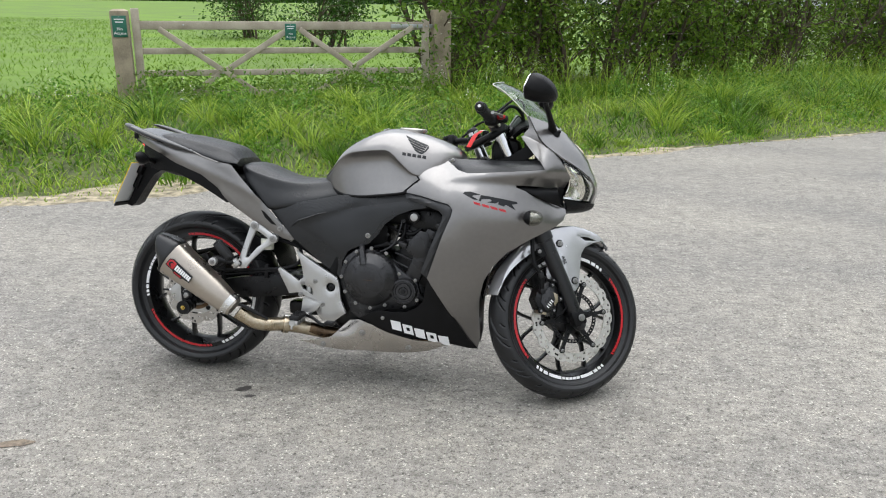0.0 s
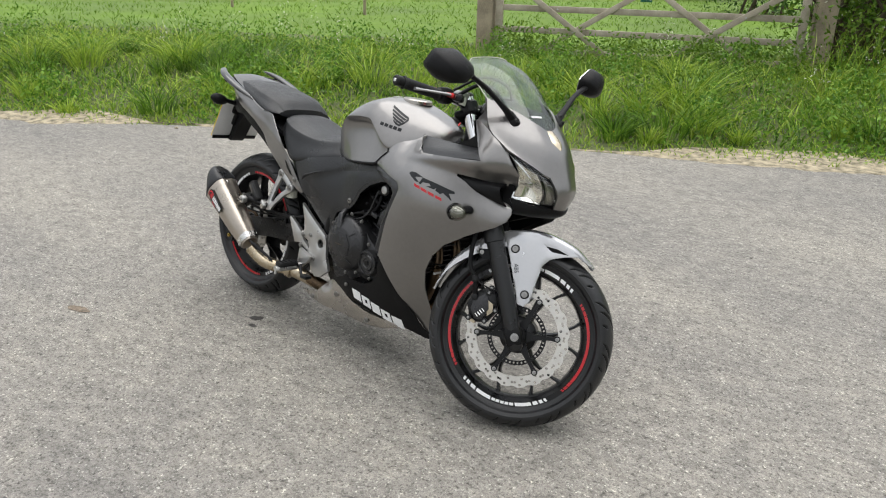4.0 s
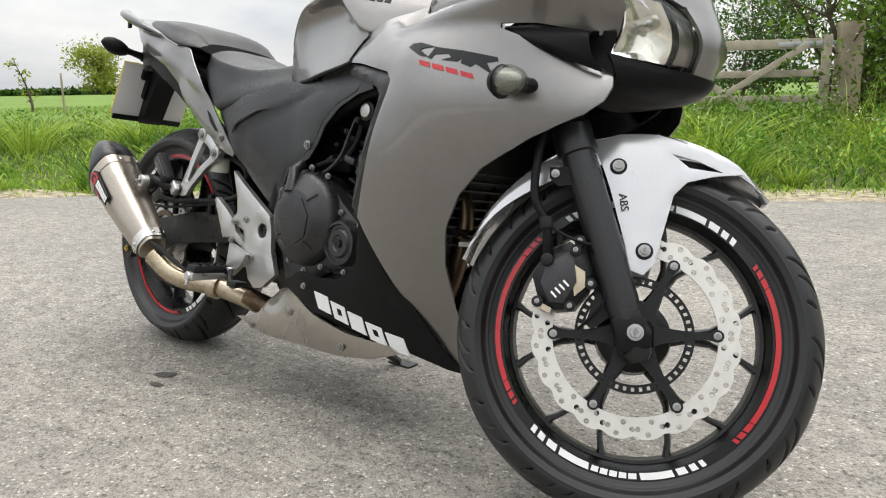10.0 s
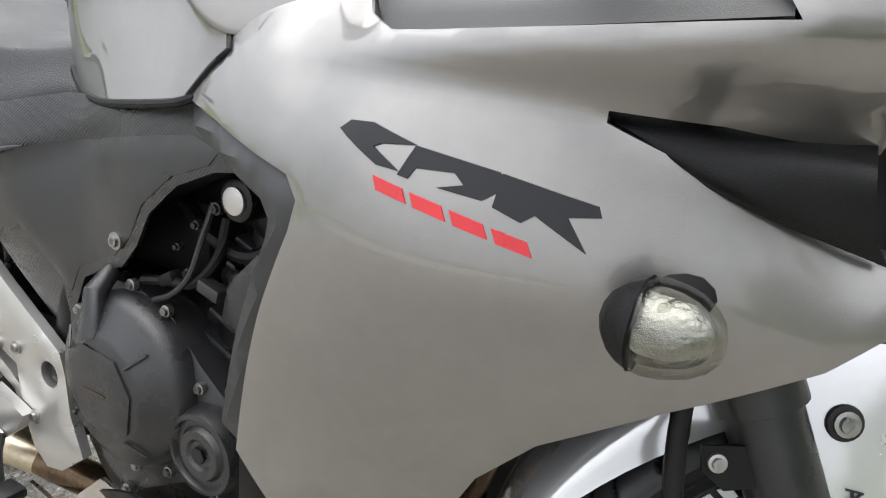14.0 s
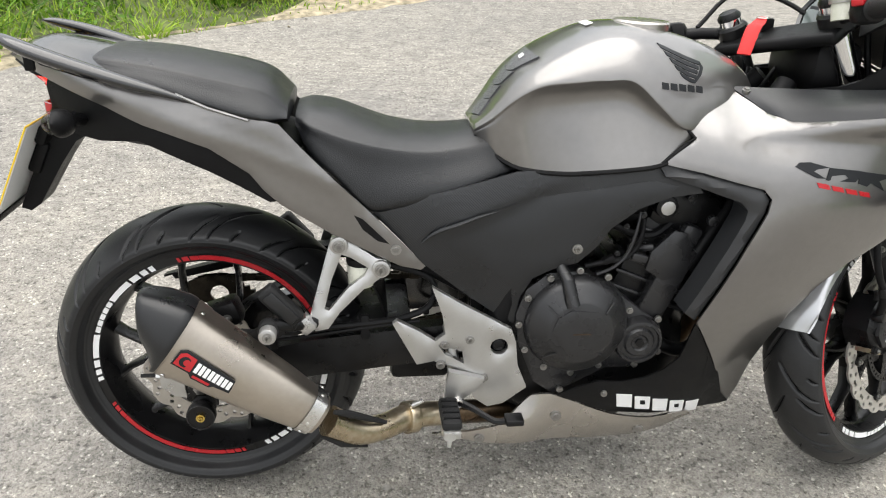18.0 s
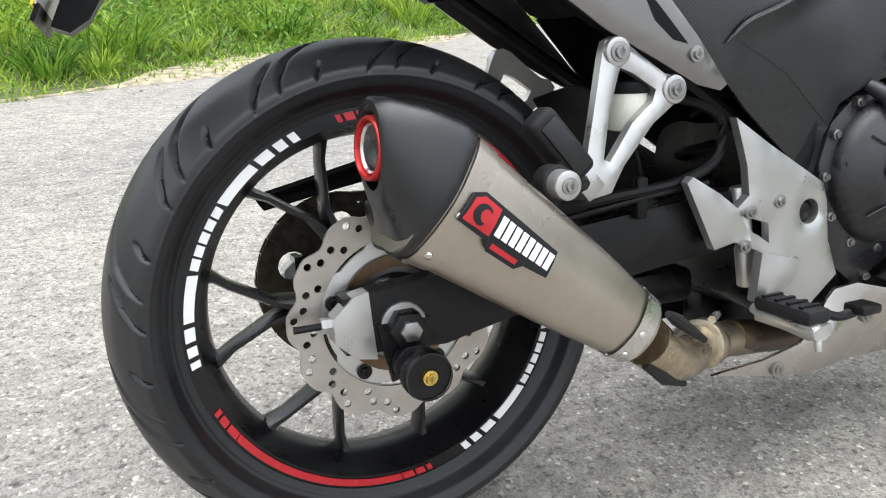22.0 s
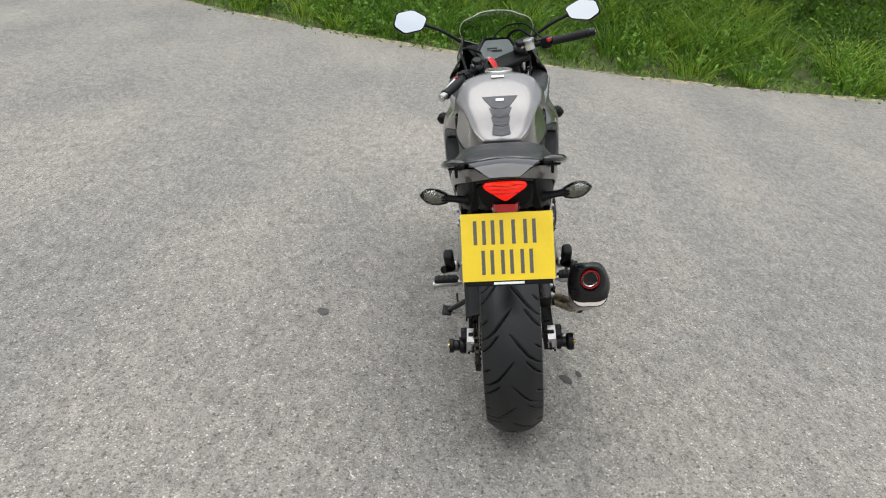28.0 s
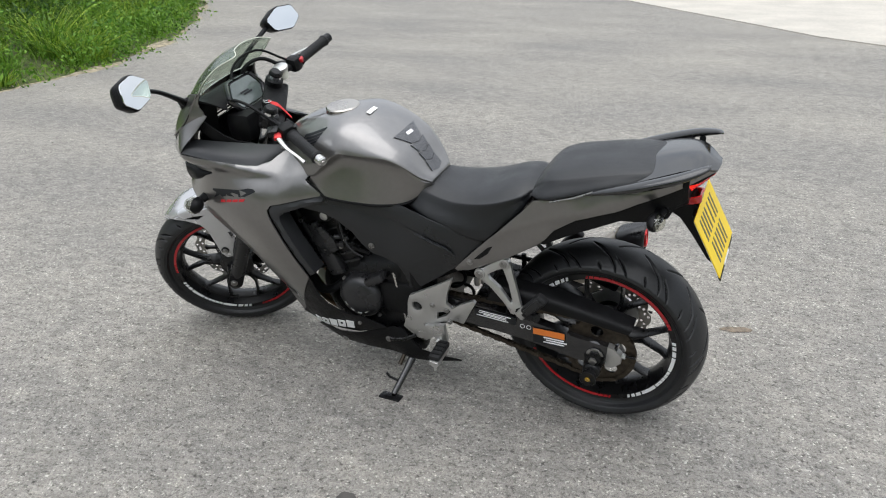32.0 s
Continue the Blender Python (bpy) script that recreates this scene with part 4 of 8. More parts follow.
# ---- hedge, trees ----
def woody(name, base, height, spread, stems, leaves, size, m, label, category, seed, droop=0.0, blossom=0, low=0.1, group=""):
    """Tapered stems with limbs and a loose crown of small leaves."""
    r = random.Random(seed)
    e = tagged(new(name), label, category, group)
    e.location = base
    bm = bmesh.new()
    tips = []
    for _ in range(stems):
        p = Vector((r.uniform(-1, 1) * spread * 0.25, r.uniform(-1, 1) * spread * 0.25, -0.05))
        d = Vector((r.uniform(-1, 1) * 0.35, r.uniform(-1, 1) * 0.35, 1)).normalized()
        pts = [p.copy()]
        for k in range(5):
            p = p + d * height * 0.17
            d = (d + Vector((r.uniform(-1, 1), r.uniform(-1, 1), r.uniform(-0.2, 0.4))) * 0.22).normalized()
            pts.append(p.copy())
        r0 = height * 0.018 * (2.2 / max(1.5, stems ** 0.5))
        tube(pts, [r0 * (1 - 0.16 * i) for i in range(6)], 6, bm)
        for k in range(1, 6):
            for _ in range(4):
                q = pts[k]
                b = Vector((r.uniform(-1, 1), r.uniform(-1, 1), r.uniform(-0.1, 0.9) - droop)).normalized() * spread * r.uniform(0.25, 0.55)
                mid = q + b * 0.5 + Vector((0, 0, 0.06 * height * r.random()))
                tube([q, mid, q + b], [r0 * 0.35, r0 * 0.22, r0 * 0.08], 4, bm)
                tips += [mid, q + b, q + b * 0.75, q + b * 1.1]
    finish("branchwork", bm, M_BARK, e)
    t = np.array([tuple(v) for v in tips])
    t = t[t[:, 2] > low * height]
    pick = t[rng.integers(0, len(t), leaves)]
    c = pick + rng.standard_normal((leaves, 3)) * spread * 0.10
    leaf_cloud("crown", c, size, m, "", "", e)
    if blossom:
        pick = t[rng.integers(0, len(t), blossom)]
        leaf_cloud("blossom", pick + rng.standard_normal((blossom, 3)) * spread * 0.09, size * 0.55, M_FLOWER, "", "", e)
    return e


def on_ground(x, y):
    return (x, y, float(ground_z([x], [y])[0]) - 0.05)


i_ = 0
for s in np.arange(4.15, 13.5, 0.75):
    p = G0 + GU * float(s) + GN * float(rng.uniform(-0.15, 0.7)) + Vector((0, 0.18 * (s - 4), 0))
    woody("hedge_shrub", on_ground(p.x, p.y), float(rng.uniform(1.9, 2.9)), float(rng.uniform(1.1, 1.5)), 5, 4600 if s < 9 else 2600, 0.034, M_HEDGE if i_ % 4 else M_LEAF, "loose hawthorn hedge shrub with fresh leaves and white blossom", "shrub", 100 + i_, blossom=220 if i_ % 2 else 60, low=0.06, group="roadside hedge")
    i_ += 1
for s in np.arange(4.4, 15, 1.3):
    p = G0 + GU * float(s) + GN * float(rng.uniform(1.2, 2.2)) + Vector((0, 0.18 * (s - 4), 0))
    woody("hedge_shrub", on_ground(p.x, p.y), float(rng.uniform(2.4, 3.4)), 1.6, 6, 2800, 0.05, M_LEAFD if i_ % 2 else M_HEDGE, "dense hedge shrub behind the roadside row", "shrub", 140 + i_, low=0.12, group="roadside hedge")
    i_ += 1
for k, (x, y) in enumerate(((10.6, -6.6), (10.2, -5.0), (9.9, -3.5), (9.8, -2.0), (10.0, -0.5), (10.4, 1.0), (11.0, 2.5), (11.9, 3.9), (11.6, -8.2), (12.8, -10.0), (13.2, 5.4))):
    woody("bank_shrub", on_ground(x, y), float(rng.uniform(2.8, 3.6)), 1.9, 6, 3000, 0.055, M_LEAFD if k % 3 else M_HEDGE, "dense dark shrub on the bank behind the far verge", "shrub", 200 + k, low=0.03, group="bank hedge")
woody("hawthorn_bush", on_ground(-3.6, 16.5), 2.6, 2.1, 7, 7000, 0.045, M_LEAFD, "dense dark hawthorn bush with white blossom", "shrub", 11, blossom=900, low=0.02)
woody("hawthorn_bush", on_ground(-7.5, 21.0), 2.5, 2.6, 7, 5000, 0.05, M_LEAFD, "wide dark bush in the field", "shrub", 12, blossom=200, low=0.02)
woody("gateside_tree", on_ground(0.55, 8.25), 3.2, 1.7, 3, 3200, 0.035, M_LEAF, "slim young tree leaning over the gate post", "tree", 21, droop=0.35, low=0.25)
woody("sapling", on_ground(-21.1, 8.7), 1.7, 0.45, 1, 130, 0.05, M_LEAFY, "thin young sapling with few leaves", "tree", 31, low=0.2, group="field saplings")
woody("sapling", on_ground(-17.0, 9.6), 1.9, 0.6, 1, 160, 0.05, M_LEAFY, "thin young sapling with few leaves", "tree", 32, low=0.2, group="field saplings")
woody("sapling", on_ground(-24.0, 14.5), 1.9, 0.6, 1, 160, 0.05, M_LEAFY, "thin young sapling with few leaves", "tree", 33, low=0.2, group="field saplings")
for x, y in ((-18.1, 8.1), (-22.4, 12.0), (-11.5, 7.9), (-8.5, 8.8), (-14.2, 9.4)):
    b = on_ground(x, y)
    tagged(finish("fence_stake", cyl(b, (b[0] + 0.02, b[1], b[2] + 1.05), 0.03, 0.028, 8, bev=0.006), M_POST), "thin round wooden stake in the field", "stake", "field stakes")
for i, (x, y, h, s, mm, lab) in enumerate(((-129, 66, 7.5, 7.5, M_LEAFY, "round yellow-green oak across the field"), (-115, 121, 8.0, 7.0, M_LEAFD, "dark round tree across the field"), (-60, 150, 9, 8, M_LEAFD, "far dark tree beyond the field"), (-20, 170, 9, 8, M_LEAF, "far green tree beyond the field"), (-160, 20, 7, 8, M_LEAFD, "far dark tree beyond the field"))):
    woody("field_tree", on_ground(x, y), h, s, 3, 3800, 0.28, mm, lab, "tree", 50 + i, low=0.12)
# far hedge lines on the skyline
n = 26000
th = rng.uniform(radians(95), radians(205), n)
R = 185 + 25 * np.sin(th * 7) + rng.uniform(-3, 3, n)
hx_, hy_ = R * np.cos(th), R * np.sin(th)
hz_ = ground_z(hx_, hy_) + rng.random(n) ** 1.5 * (1.4 + 1.6 * np.array([max(0, noise.noise(Vector((t * 14, 2, 1)))) for t in th]))
leaf_cloud("far_hedges", np.stack([hx_, hy_, hz_], 1), 0.75, M_LEAFD, "dark hedge lines on the skyline", "hedge")

# ---- small things on the road ----
n = 2600
x, y = rng.uniform(-4, 6.5, n), rng.uniform(-4.5, 5, n)
k = off_road(np.stack([x, y], 1)) < -0.05
x, y = x[k], y[k]
s = 0.0024 + 0.009 * rng.random(len(x)) ** 4
c = np.array([(1, 0, 0), (-1, 0, 0), (0, 1, 0), (0, -1, 0), (0, 0, 1), (0, 0, -0.3)])
P = np.stack([x, y, np.zeros(len(x))], 1)[:, None, :] + c[None] * s[:, None, None] * rng.uniform(0.6, 1.3, (len(x), 6, 3))
T = np.array([[0, 2, 4], [2, 1, 4], [1, 3, 4], [3, 0, 4], [2, 0, 5], [1, 2, 5], [3, 1, 5], [0, 3, 5]])
tagged(flat_mesh("loose_stones", P.reshape(-1, 3), ((np.arange(len(x)) * 6)[:, None, None] + T[None]).reshape(-1, 3), M_STONE), "small pale loose chippings on the asphalt", "stones", kind="stuff")

x, y, d = scatter(26000, (-9, 12, -9, 11), lambda x, y, d: (d > -0.30) & (d < 0.22) & (rng.random(len(x)) < np.exp(-((d + 0.02) / 0.13) ** 2)))
s = 0.003 + 0.011 * rng.random(len(x)) ** 3
P = np.stack([x, y, np.full(len(x), 0.004)], 1)[:, None, :] + c[None] * s[:, None, None] * rng.uniform(0.6, 1.3, (len(x), 6, 3))
tagged(flat_mesh("edge_crumbs", P.reshape(-1, 3), ((np.arange(len(x)) * 6)[:, None, None] + T[None]).reshape(-1, 3), M_SAND), "sandy crumbs and grit along the road edge", "grit", kind="stuff")


def stain(x, y, a, b, turn, m, label, seed):
    """A thin dried spill with an uneven border."""
    bm = bmesh.new()
    o = bm.verts.new((x, y, 0.003))
    ring = []
    for i in range(28):
        t = 2 * math.pi * i / 28
        r = 1 + 0.35 * noise.noise(Vector((math.cos(t) * 1.6, math.sin(t) * 1.6, seed)))
        u, v = a * r * math.cos(t), b * r * math.sin(t)
        ring.append(bm.verts.new((x + u * math.cos(turn) - v * math.sin(turn), y + u * math.sin(turn) + v * math.cos(turn), 0.0025)))
    for p, q in zip(ring, ring[1:] + ring[:1]):
        bm.faces.new((o, p, q))
    return tagged(finish("stain", bm, m), label, "stain", kind="structure")


stain(0.235, -0.155, 0.030, 0.016, 0.5, M_STAIN, "dark oil spot on the asphalt", 1)
stain(0.275, -0.205, 0.020, 0.009, 0.2, M_STAIN, "dark oil spot on the asphalt", 2)
stain(0.555, 0.727, 0.028, 0.020, 0.3, M_STAIN, "faint dark oil spot on the asphalt", 3)
stain(-0.36, -0.60, 0.055, 0.022, 0.3, M_MUD, "brown mud smear on the asphalt", 4)

# ---- motorcycle ----
# Bike frame: x forward from the rear axle, y to the rider's left, z up; it leans on its side stand with the bars turned left.
MC = tagged(new("motorcycle"), "dark grey and black faired sports motorcycle leaning on its side stand", "motorcycle")
MC.matrix_basis = pose(0.007, 0.04, 0.001, 0, 0, -2.7) @ pose(0, 0, 0, -9.8)
RAKE = radians(25.5)
STEM = Vector((-math.sin(RAKE), 0, math.cos(RAKE)))
STEER = Matrix.Translation((1.513, 0, 0)) @ Matrix.Rotation(radians(31), 4, STEM) @ Matrix.Translation((-1.513, 0, 0))


def part(name, bm, m, parent=None, label="", steered=False, angle=38):
    if steered:
        bmesh.ops.transform(bm, matrix=STEER, verts=bm.verts)
    return finish(name, bm, m, parent or MC, label, angle)


def bolt(p, r, parent, axis_=(0, -1, 0), m=None, steered=False, depth=0.006):
    """A flanged socket-head bolt."""
    a = Vector(axis_).normalized()
    p = Vector(p)
    bm = tube([p - a * 0.004, p, p + a * depth * 0.4, p + a * depth * 0.45, p + a * depth, p + a * depth, p + a * depth * 0.55], [r, r, r, r * 0.68, r * 0.62, r * 0.34, r * 0.30], 14)
    return part("bolt", bm, m or M_BOLT, parent, "", steered)


# wheels
def tyre_mesh(c, R, half, bead, bead_half, period, grooves, depth=0.0070):
    """A tyre with its tread pattern cut in; grooves are strokes (angle share, width share) within one repeat."""
    wall = [(bead, bead_half), (bead + 0.012, bead_half + 0.006), (bead + (R - bead) * 0.30, half * 0.95), (bead + (R - bead) * 0.50, half), (R - half * 0.33, half * 0.87), (R - half * 0.10, half * 0.50)]
    prof = crom([(r_, -y_) for r_, y_ in wall] + [(R, 0)] + wall[::-1], 14)
    prof = np.array(prof)
    nA = 1000
    A = 2 * np.pi * np.arange(nA) / nA
    r = np.repeat(prof[None, :, 0], nA, 0)
    y = np.repeat(prof[None, :, 1], nA, 0)
    seg = np.linalg.norm(np.diff(prof, axis=0), axis=1)
    arc = np.r_[0, np.cumsum(seg)]
    arc = arc - arc[len(arc) // 2]
    L = 2 * np.pi * R / period
    u = (A * R)[:, None] % L
    s = np.repeat(arc[None, :], nA, 0)
    cut = np.full_like(s, 9.0)
    for stroke in grooves:
        q = [np.array((a * L, b * half)) for a, b in stroke]
        run = np.r_[0, np.cumsum([np.linalg.norm(p1 - p0) for p0, p1 in zip(q, q[1:])])]
        for k0, (p0, p1) in enumerate(zip(q, q[1:])):
            for sh in (-L, 0, L):
                d = p1 - p0
                t = np.clip(((u + sh - p0[0]) * d[0] + (s - p0[1]) * d[1]) / (d @ d), 0, 1)
                way = (run[k0] + t * (run[k0 + 1] - run[k0])) / run[-1]
                thin = 0.0030 * (1 - np.sqrt(np.clip(4 * way * (1 - way), 0, 1)))
                cut = np.minimum(cut, np.hypot(u + sh - p0[0] - t * d[0], s - p0[1] - t * d[1]) + thin)
    tan = np.gradient(prof, axis=0)
    tan /= np.linalg.norm(tan, axis=1, keepdims=True)
    sink = depth * smooth01((0.0047 - cut) / 0.0030) * np.clip(1.6 - np.abs(s) / half, 0.3, 1)
    r = r - sink * np.abs(tan[None, :, 1])
    y = y - sink * np.sign(y) * np.abs(tan[None, :, 0])
    # moulded rings on the side walls
    for q0, hi_ in ((0.42, 0.0010), (0.27, 0.0006), (0.13, 0.0009)):
        r_ring = bead + (R - bead) * q0
        y = y + np.sign(y) * hi_ * np.exp(-((r - r_ring) / 0.0017) ** 2)
    V = np.stack([c[0] + r * np.cos(A)[:, None], c[1] + y, c[2] + r * np.sin(A)[:, None]], 2)
    k = len(prof)
    ids = np.arange(nA * k).reshape(nA, k)
    nx = np.roll(ids, -1, 0)
    F = np.stack([ids[:, :-1].ravel(), ids[:, 1:].ravel(), nx[:, 1:].ravel(), nx[:, :-1].ravel()], 1)
    # deep part of each groove, coloured dark to stand for its shade
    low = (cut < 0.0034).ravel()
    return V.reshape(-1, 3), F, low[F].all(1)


def wheel(name, c, R, half, spoke_half, hub, steered, period, grooves, label, sweep, tape, tape_left, pair):
    rim_r = 0.2255
    bead = 0.2235
    rh = half * 0.66
    rim = part(name, lathe([(rim_r, -rh), (rim_r, -rh + 0.010), (0.215, -rh + 0.013), (0.207, -rh + 0.026), (0.204, -rh * 0.35), (0.202, 0), (0.204, rh * 0.35), (0.207, rh - 0.026), (0.215, rh - 0.013), (rim_r, rh - 0.010), (rim_r, rh),
                            (0.208, rh + 0.001), (0.205, rh - 0.006), (0.199, rh - 0.022), (0.194, rh * 0.4), (0.190, 0), (0.194, -rh * 0.4), (0.199, -rh + 0.022), (0.205, -rh + 0.006), (0.208, -rh - 0.001)], c, 128, True), M_RIM, None, label, steered)
    V, F, floor_ = tyre_mesh(c, R, half, bead, rh + 0.001, period, grooves)
    if steered:
        s3, off = np.array(STEER.to_3x3()), np.array(STEER.translation)
        V = V @ s3.T + off
    ty = flat_mesh("tyre", V, F, M_RUBBER, rim)
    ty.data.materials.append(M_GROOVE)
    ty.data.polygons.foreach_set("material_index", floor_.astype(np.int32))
    tagged(ty, "black rubber tyre with cut tread grooves")
    for i in range(12):
        a = 2 * math.pi * i / 12 + sweep
        mate = radians(15) * (1 if (i + pair) % 2 == 0 else -1)
        o = Vector(c)
        rings = []
        for rr, w, dep in ((0.045, 0.017, spoke_half), (0.080, 0.010, spoke_half * 0.85), (0.12, 0.0052, spoke_half * 0.5), (0.172, 0.0050, spoke_half * 0.42), (0.188, 0.0062, spoke_half * 0.46), (0.197, 0.0095, spoke_half * 0.52)):
            b = a + mate * min(1, max(0, (0.192 - rr) / 0.105))
            d, t = Vector((math.cos(b), 0, math.sin(b))), Vector((-math.sin(b), 0, math.cos(b)))
            rings.append([o + d * rr + t * w * p + Vector((0, q * dep, 0)) for p, q in ((-1, -.55), (-.45, -1), (.45, -1), (1, -.55), (1, .55), (.45, 1), (-.45, 1), (-1, .55))])
        part("spoke", skin(bmesh.new(), rings), M_RIM, rim, "", steered)
    part("hub", lathe([(0.0, -hub), (0.026, -hub), (0.030, -hub + 0.006), (0.034, -hub * 0.6), (0.058, -hub * 0.45), (0.062, 0), (0.058, hub * 0.45), (0.034, hub * 0.6), (0.030, hub - 0.006), (0.026, hub), (0.0, hub)], c, 40), M_RIM, rim, "", steered)
    # rim tape: four coloured arcs on each side, broken at the ends, with a row of blocks in the middle
    for side in (-1, 1):
        for qd in range(4):
            colour = M_WHITE if qd % 2 else M_RED
            a0 = radians((tape if side < 0 else tape_left) + 90 * qd)
            for f0, f1, inner in ((0.0, 0.02, 0), (0.032, 0.07, 0), (0.079, 0.13, 0), (0.135, 0.865, 0), (0.87, 0.92, 0), (0.93, 0.968, 0), (0.98, 1.0, 0)) if colour is M_RED else ((0.0, 0.03, 0), (0.05, 0.09, 0), (0.11, 0.17, 0), (0.19, 0.36, 0), (0.375, 0.413, 1), (0.423, 0.462, 1), (0.472, 0.511, 1), (0.521, 0.560, 1), (0.570, 0.612, 1), (0.63, 0.80, 0), (0.82, 0.87, 0), (0.89, 0.925, 0), (0.945, 0.97, 0)):
                bm = bmesh.new()
                r0, r1 = ((0.2115, 0.2198) if colour is M_RED else (0.2100, 0.2205)) if not inner else (0.2110, 0.2195)
                st = []
                k = max(2, int((f1 - f0) * 30))
                for j in range(k + 1):
                    a = a0 + radians(78) * (f0 + (f1 - f0) * j / k)
                    sk = 0.012
                    row = []
                    for rr, sh in ((r0, -sk / 2), (r1, sk / 2)):
                        aa = a + (sh if not inner else 0)
                        yy = side * (rh + 0.001 + (0.0006 if rr < 0.215 else 0.0002))
                        row += [(c[0] + rr * math.cos(aa), c[1] + yy, c[2] + rr * math.sin(aa)), (c[0] + rr * math.cos(aa), c[1] + yy + side * 0.0016, c[2] + rr * math.sin(aa))]
                    st.append([row[0], row[1], row[3], row[2]])
                skin(bm, st)
                part("rim_tape", bm, colour, rim, "", steered)
    return rim


FC = (1.374, 0.0, 0.280)
RC = (0.008, 0.0, 0.2965)
HALF_TREAD = [[(0, -0.06), (0.20, 0.22), (0.42, 0.55), (0.56, 0.88), (0.62, 1.14)], [(0.52, 0.45), (0.70, 0.75), (0.82, 1.00), (0.87, 1.18)], [(0.20, 0.82), (0.27, 1.00), (0.30, 1.15)]]
G_REAR = HALF_TREAD + [[(u + 0.5, -v) for u, v in stroke] for stroke in HALF_TREAD]
rear = wheel("rear_wheel", RC, 0.2975, 0.080, 0.040, 0.085, False, 13, G_REAR, "black cast rear wheel with red and white rim tape", radians(15), 24, 79, 1)
front = wheel("front_wheel", FC, 0.290, 0.0605, 0.030, 0.075, True, 13, G_REAR, "black cast front wheel with red and white rim tape", radians(-5), -37, 3, 0)


def disc(c, r_out, r_in, y, th, lobes, name, parent, steered, holes_n, label, wave=0.0055, m=M_DISC):
    out = []
    for i in range(lobes * 10):
        a = 2 * math.pi * i / (lobes * 10)
        out.append((c[0] + (r_out - wave * (0.5 - 0.5 * math.cos(a * lobes)) ** 2.2) * math.cos(a), c[2] + (r_out - wave * (0.5 - 0.5 * math.cos(a * lobes)) ** 2.2) * math.sin(a)))
    holes = [[(c[0] + r_in * math.cos(2 * math.pi * i / 72), c[2] + r_in * math.sin(2 * math.pi * i / 72)) for i in range(72)]]
    for i in range(holes_n):
        a = 2 * math.pi * (i + 0.5) / holes_n
        for j, rr in enumerate((r_in + (r_out - r_in) * 0.24, r_in + (r_out - r_in) * 0.52, r_in + (r_out - r_in) * 0.78)[i % 2:2 + i % 2]):
            b = a + (0.07 if j else -0.03)
            holes.append(circle(c[0] + rr * math.cos(b), c[2] + rr * math.sin(b), 0.0045, 8))
    V, F, _ = fill2d(out, 0.012, holes)
    return part(name, slab(V, F, [(p[0], y - th, p[1]) for p in V], [(p[0], y, p[1]) for p in V]), m, parent, label, steered, 30)


fd = disc(FC, 0.160, 0.126, -0.058, 0.0045, 20, "brake_disc", front, True, 40, "wavy drilled steel front brake disc")
rd = disc(RC, 0.122, 0.085, -0.083, 0.0045, 12, "brake_disc", rear, False, 24, "worn wavy drilled steel rear brake disc", 0.009, M_DISCR)
for i in range(6):
    a = 2 * math.pi * i / 6 + radians(10)
    d = Vector((math.cos(a), 0, math.sin(a)))
    o = Vector((FC[0], -0.062, FC[2]))
    t = Vector((-d.z, 0, d.x))
    rings = [[o + d * rr + t * w * p + Vector((0, q * 0.004, 0)) for p, q in ((-1, -1), (1, -1), (1, 1), (-1, 1))] for rr, w in ((0.03, 0.017), (0.055, 0.010), (0.085, 0.0062), (0.108, 0.0056), (0.120, 0.0085), (0.129, 0.006))]
    part("disc_carrier_arm", skin(bmesh.new(), rings), M_ENGINE, front, "", True)
    q = o + d * 0.124
    bolt((q.x, -0.067, q.z), 0.0062, front, steered=True)
    part("bobbin", lathe([(0.005, -0.004), (0.0095, -0.004), (0.0095, 0.004), (0.005, 0.004)], (q.x, -0.064, q.z), 16, True), M_ENGINE, front, "", True)
slots = []
for i in range(44):
    a = 2 * math.pi * i / 44
    u, v = np.array((math.cos(a), math.sin(a))), np.array((-math.sin(a), math.cos(a)))
    o = np.array((FC[0], FC[2]))
    slots.append([tuple(o + u * r + v * w) for r, w in ((0.081, -0.0025), (0.087, -0.0025), (0.087, 0.0025), (0.081, 0.0025))])
part("tone_ring", plate(circle(FC[0], FC[2], 0.091, 72), -0.064, -0.067, [circle(FC[0], FC[2], 0.077, 72)] + slots, 0.01, 0), M_ENGINE, front, "black slotted speed sensor ring", True)
part("disc_carrier", plate([(RC[0] + r * math.cos(a), RC[2] + r * math.sin(a)) for i in range(60) for a in [2 * math.pi * i / 60] for r in [0.086 if i % 12 < 7 else 0.080]], -0.080, -0.086, [circle(RC[0], RC[2], 0.045, 30)], 0.012), M_ALU, rear, "pale aluminium disc carrier")
for i in range(5):
    a = 2 * math.pi * i / 5 + 0.35
    bolt((RC[0] + 0.074 * math.cos(a), -0.087, RC[2] + 0.074 * math.sin(a)), 0.0085, rear, m=M_ENGINE)
part("tone_ring", plate(circle(RC[0], RC[2], 0.066, 48), -0.088, -0.090, [circle(RC[0], RC[2], 0.052, 48)], 0.01, 0), M_PIPED, rear, "rusty slotted sensor ring")

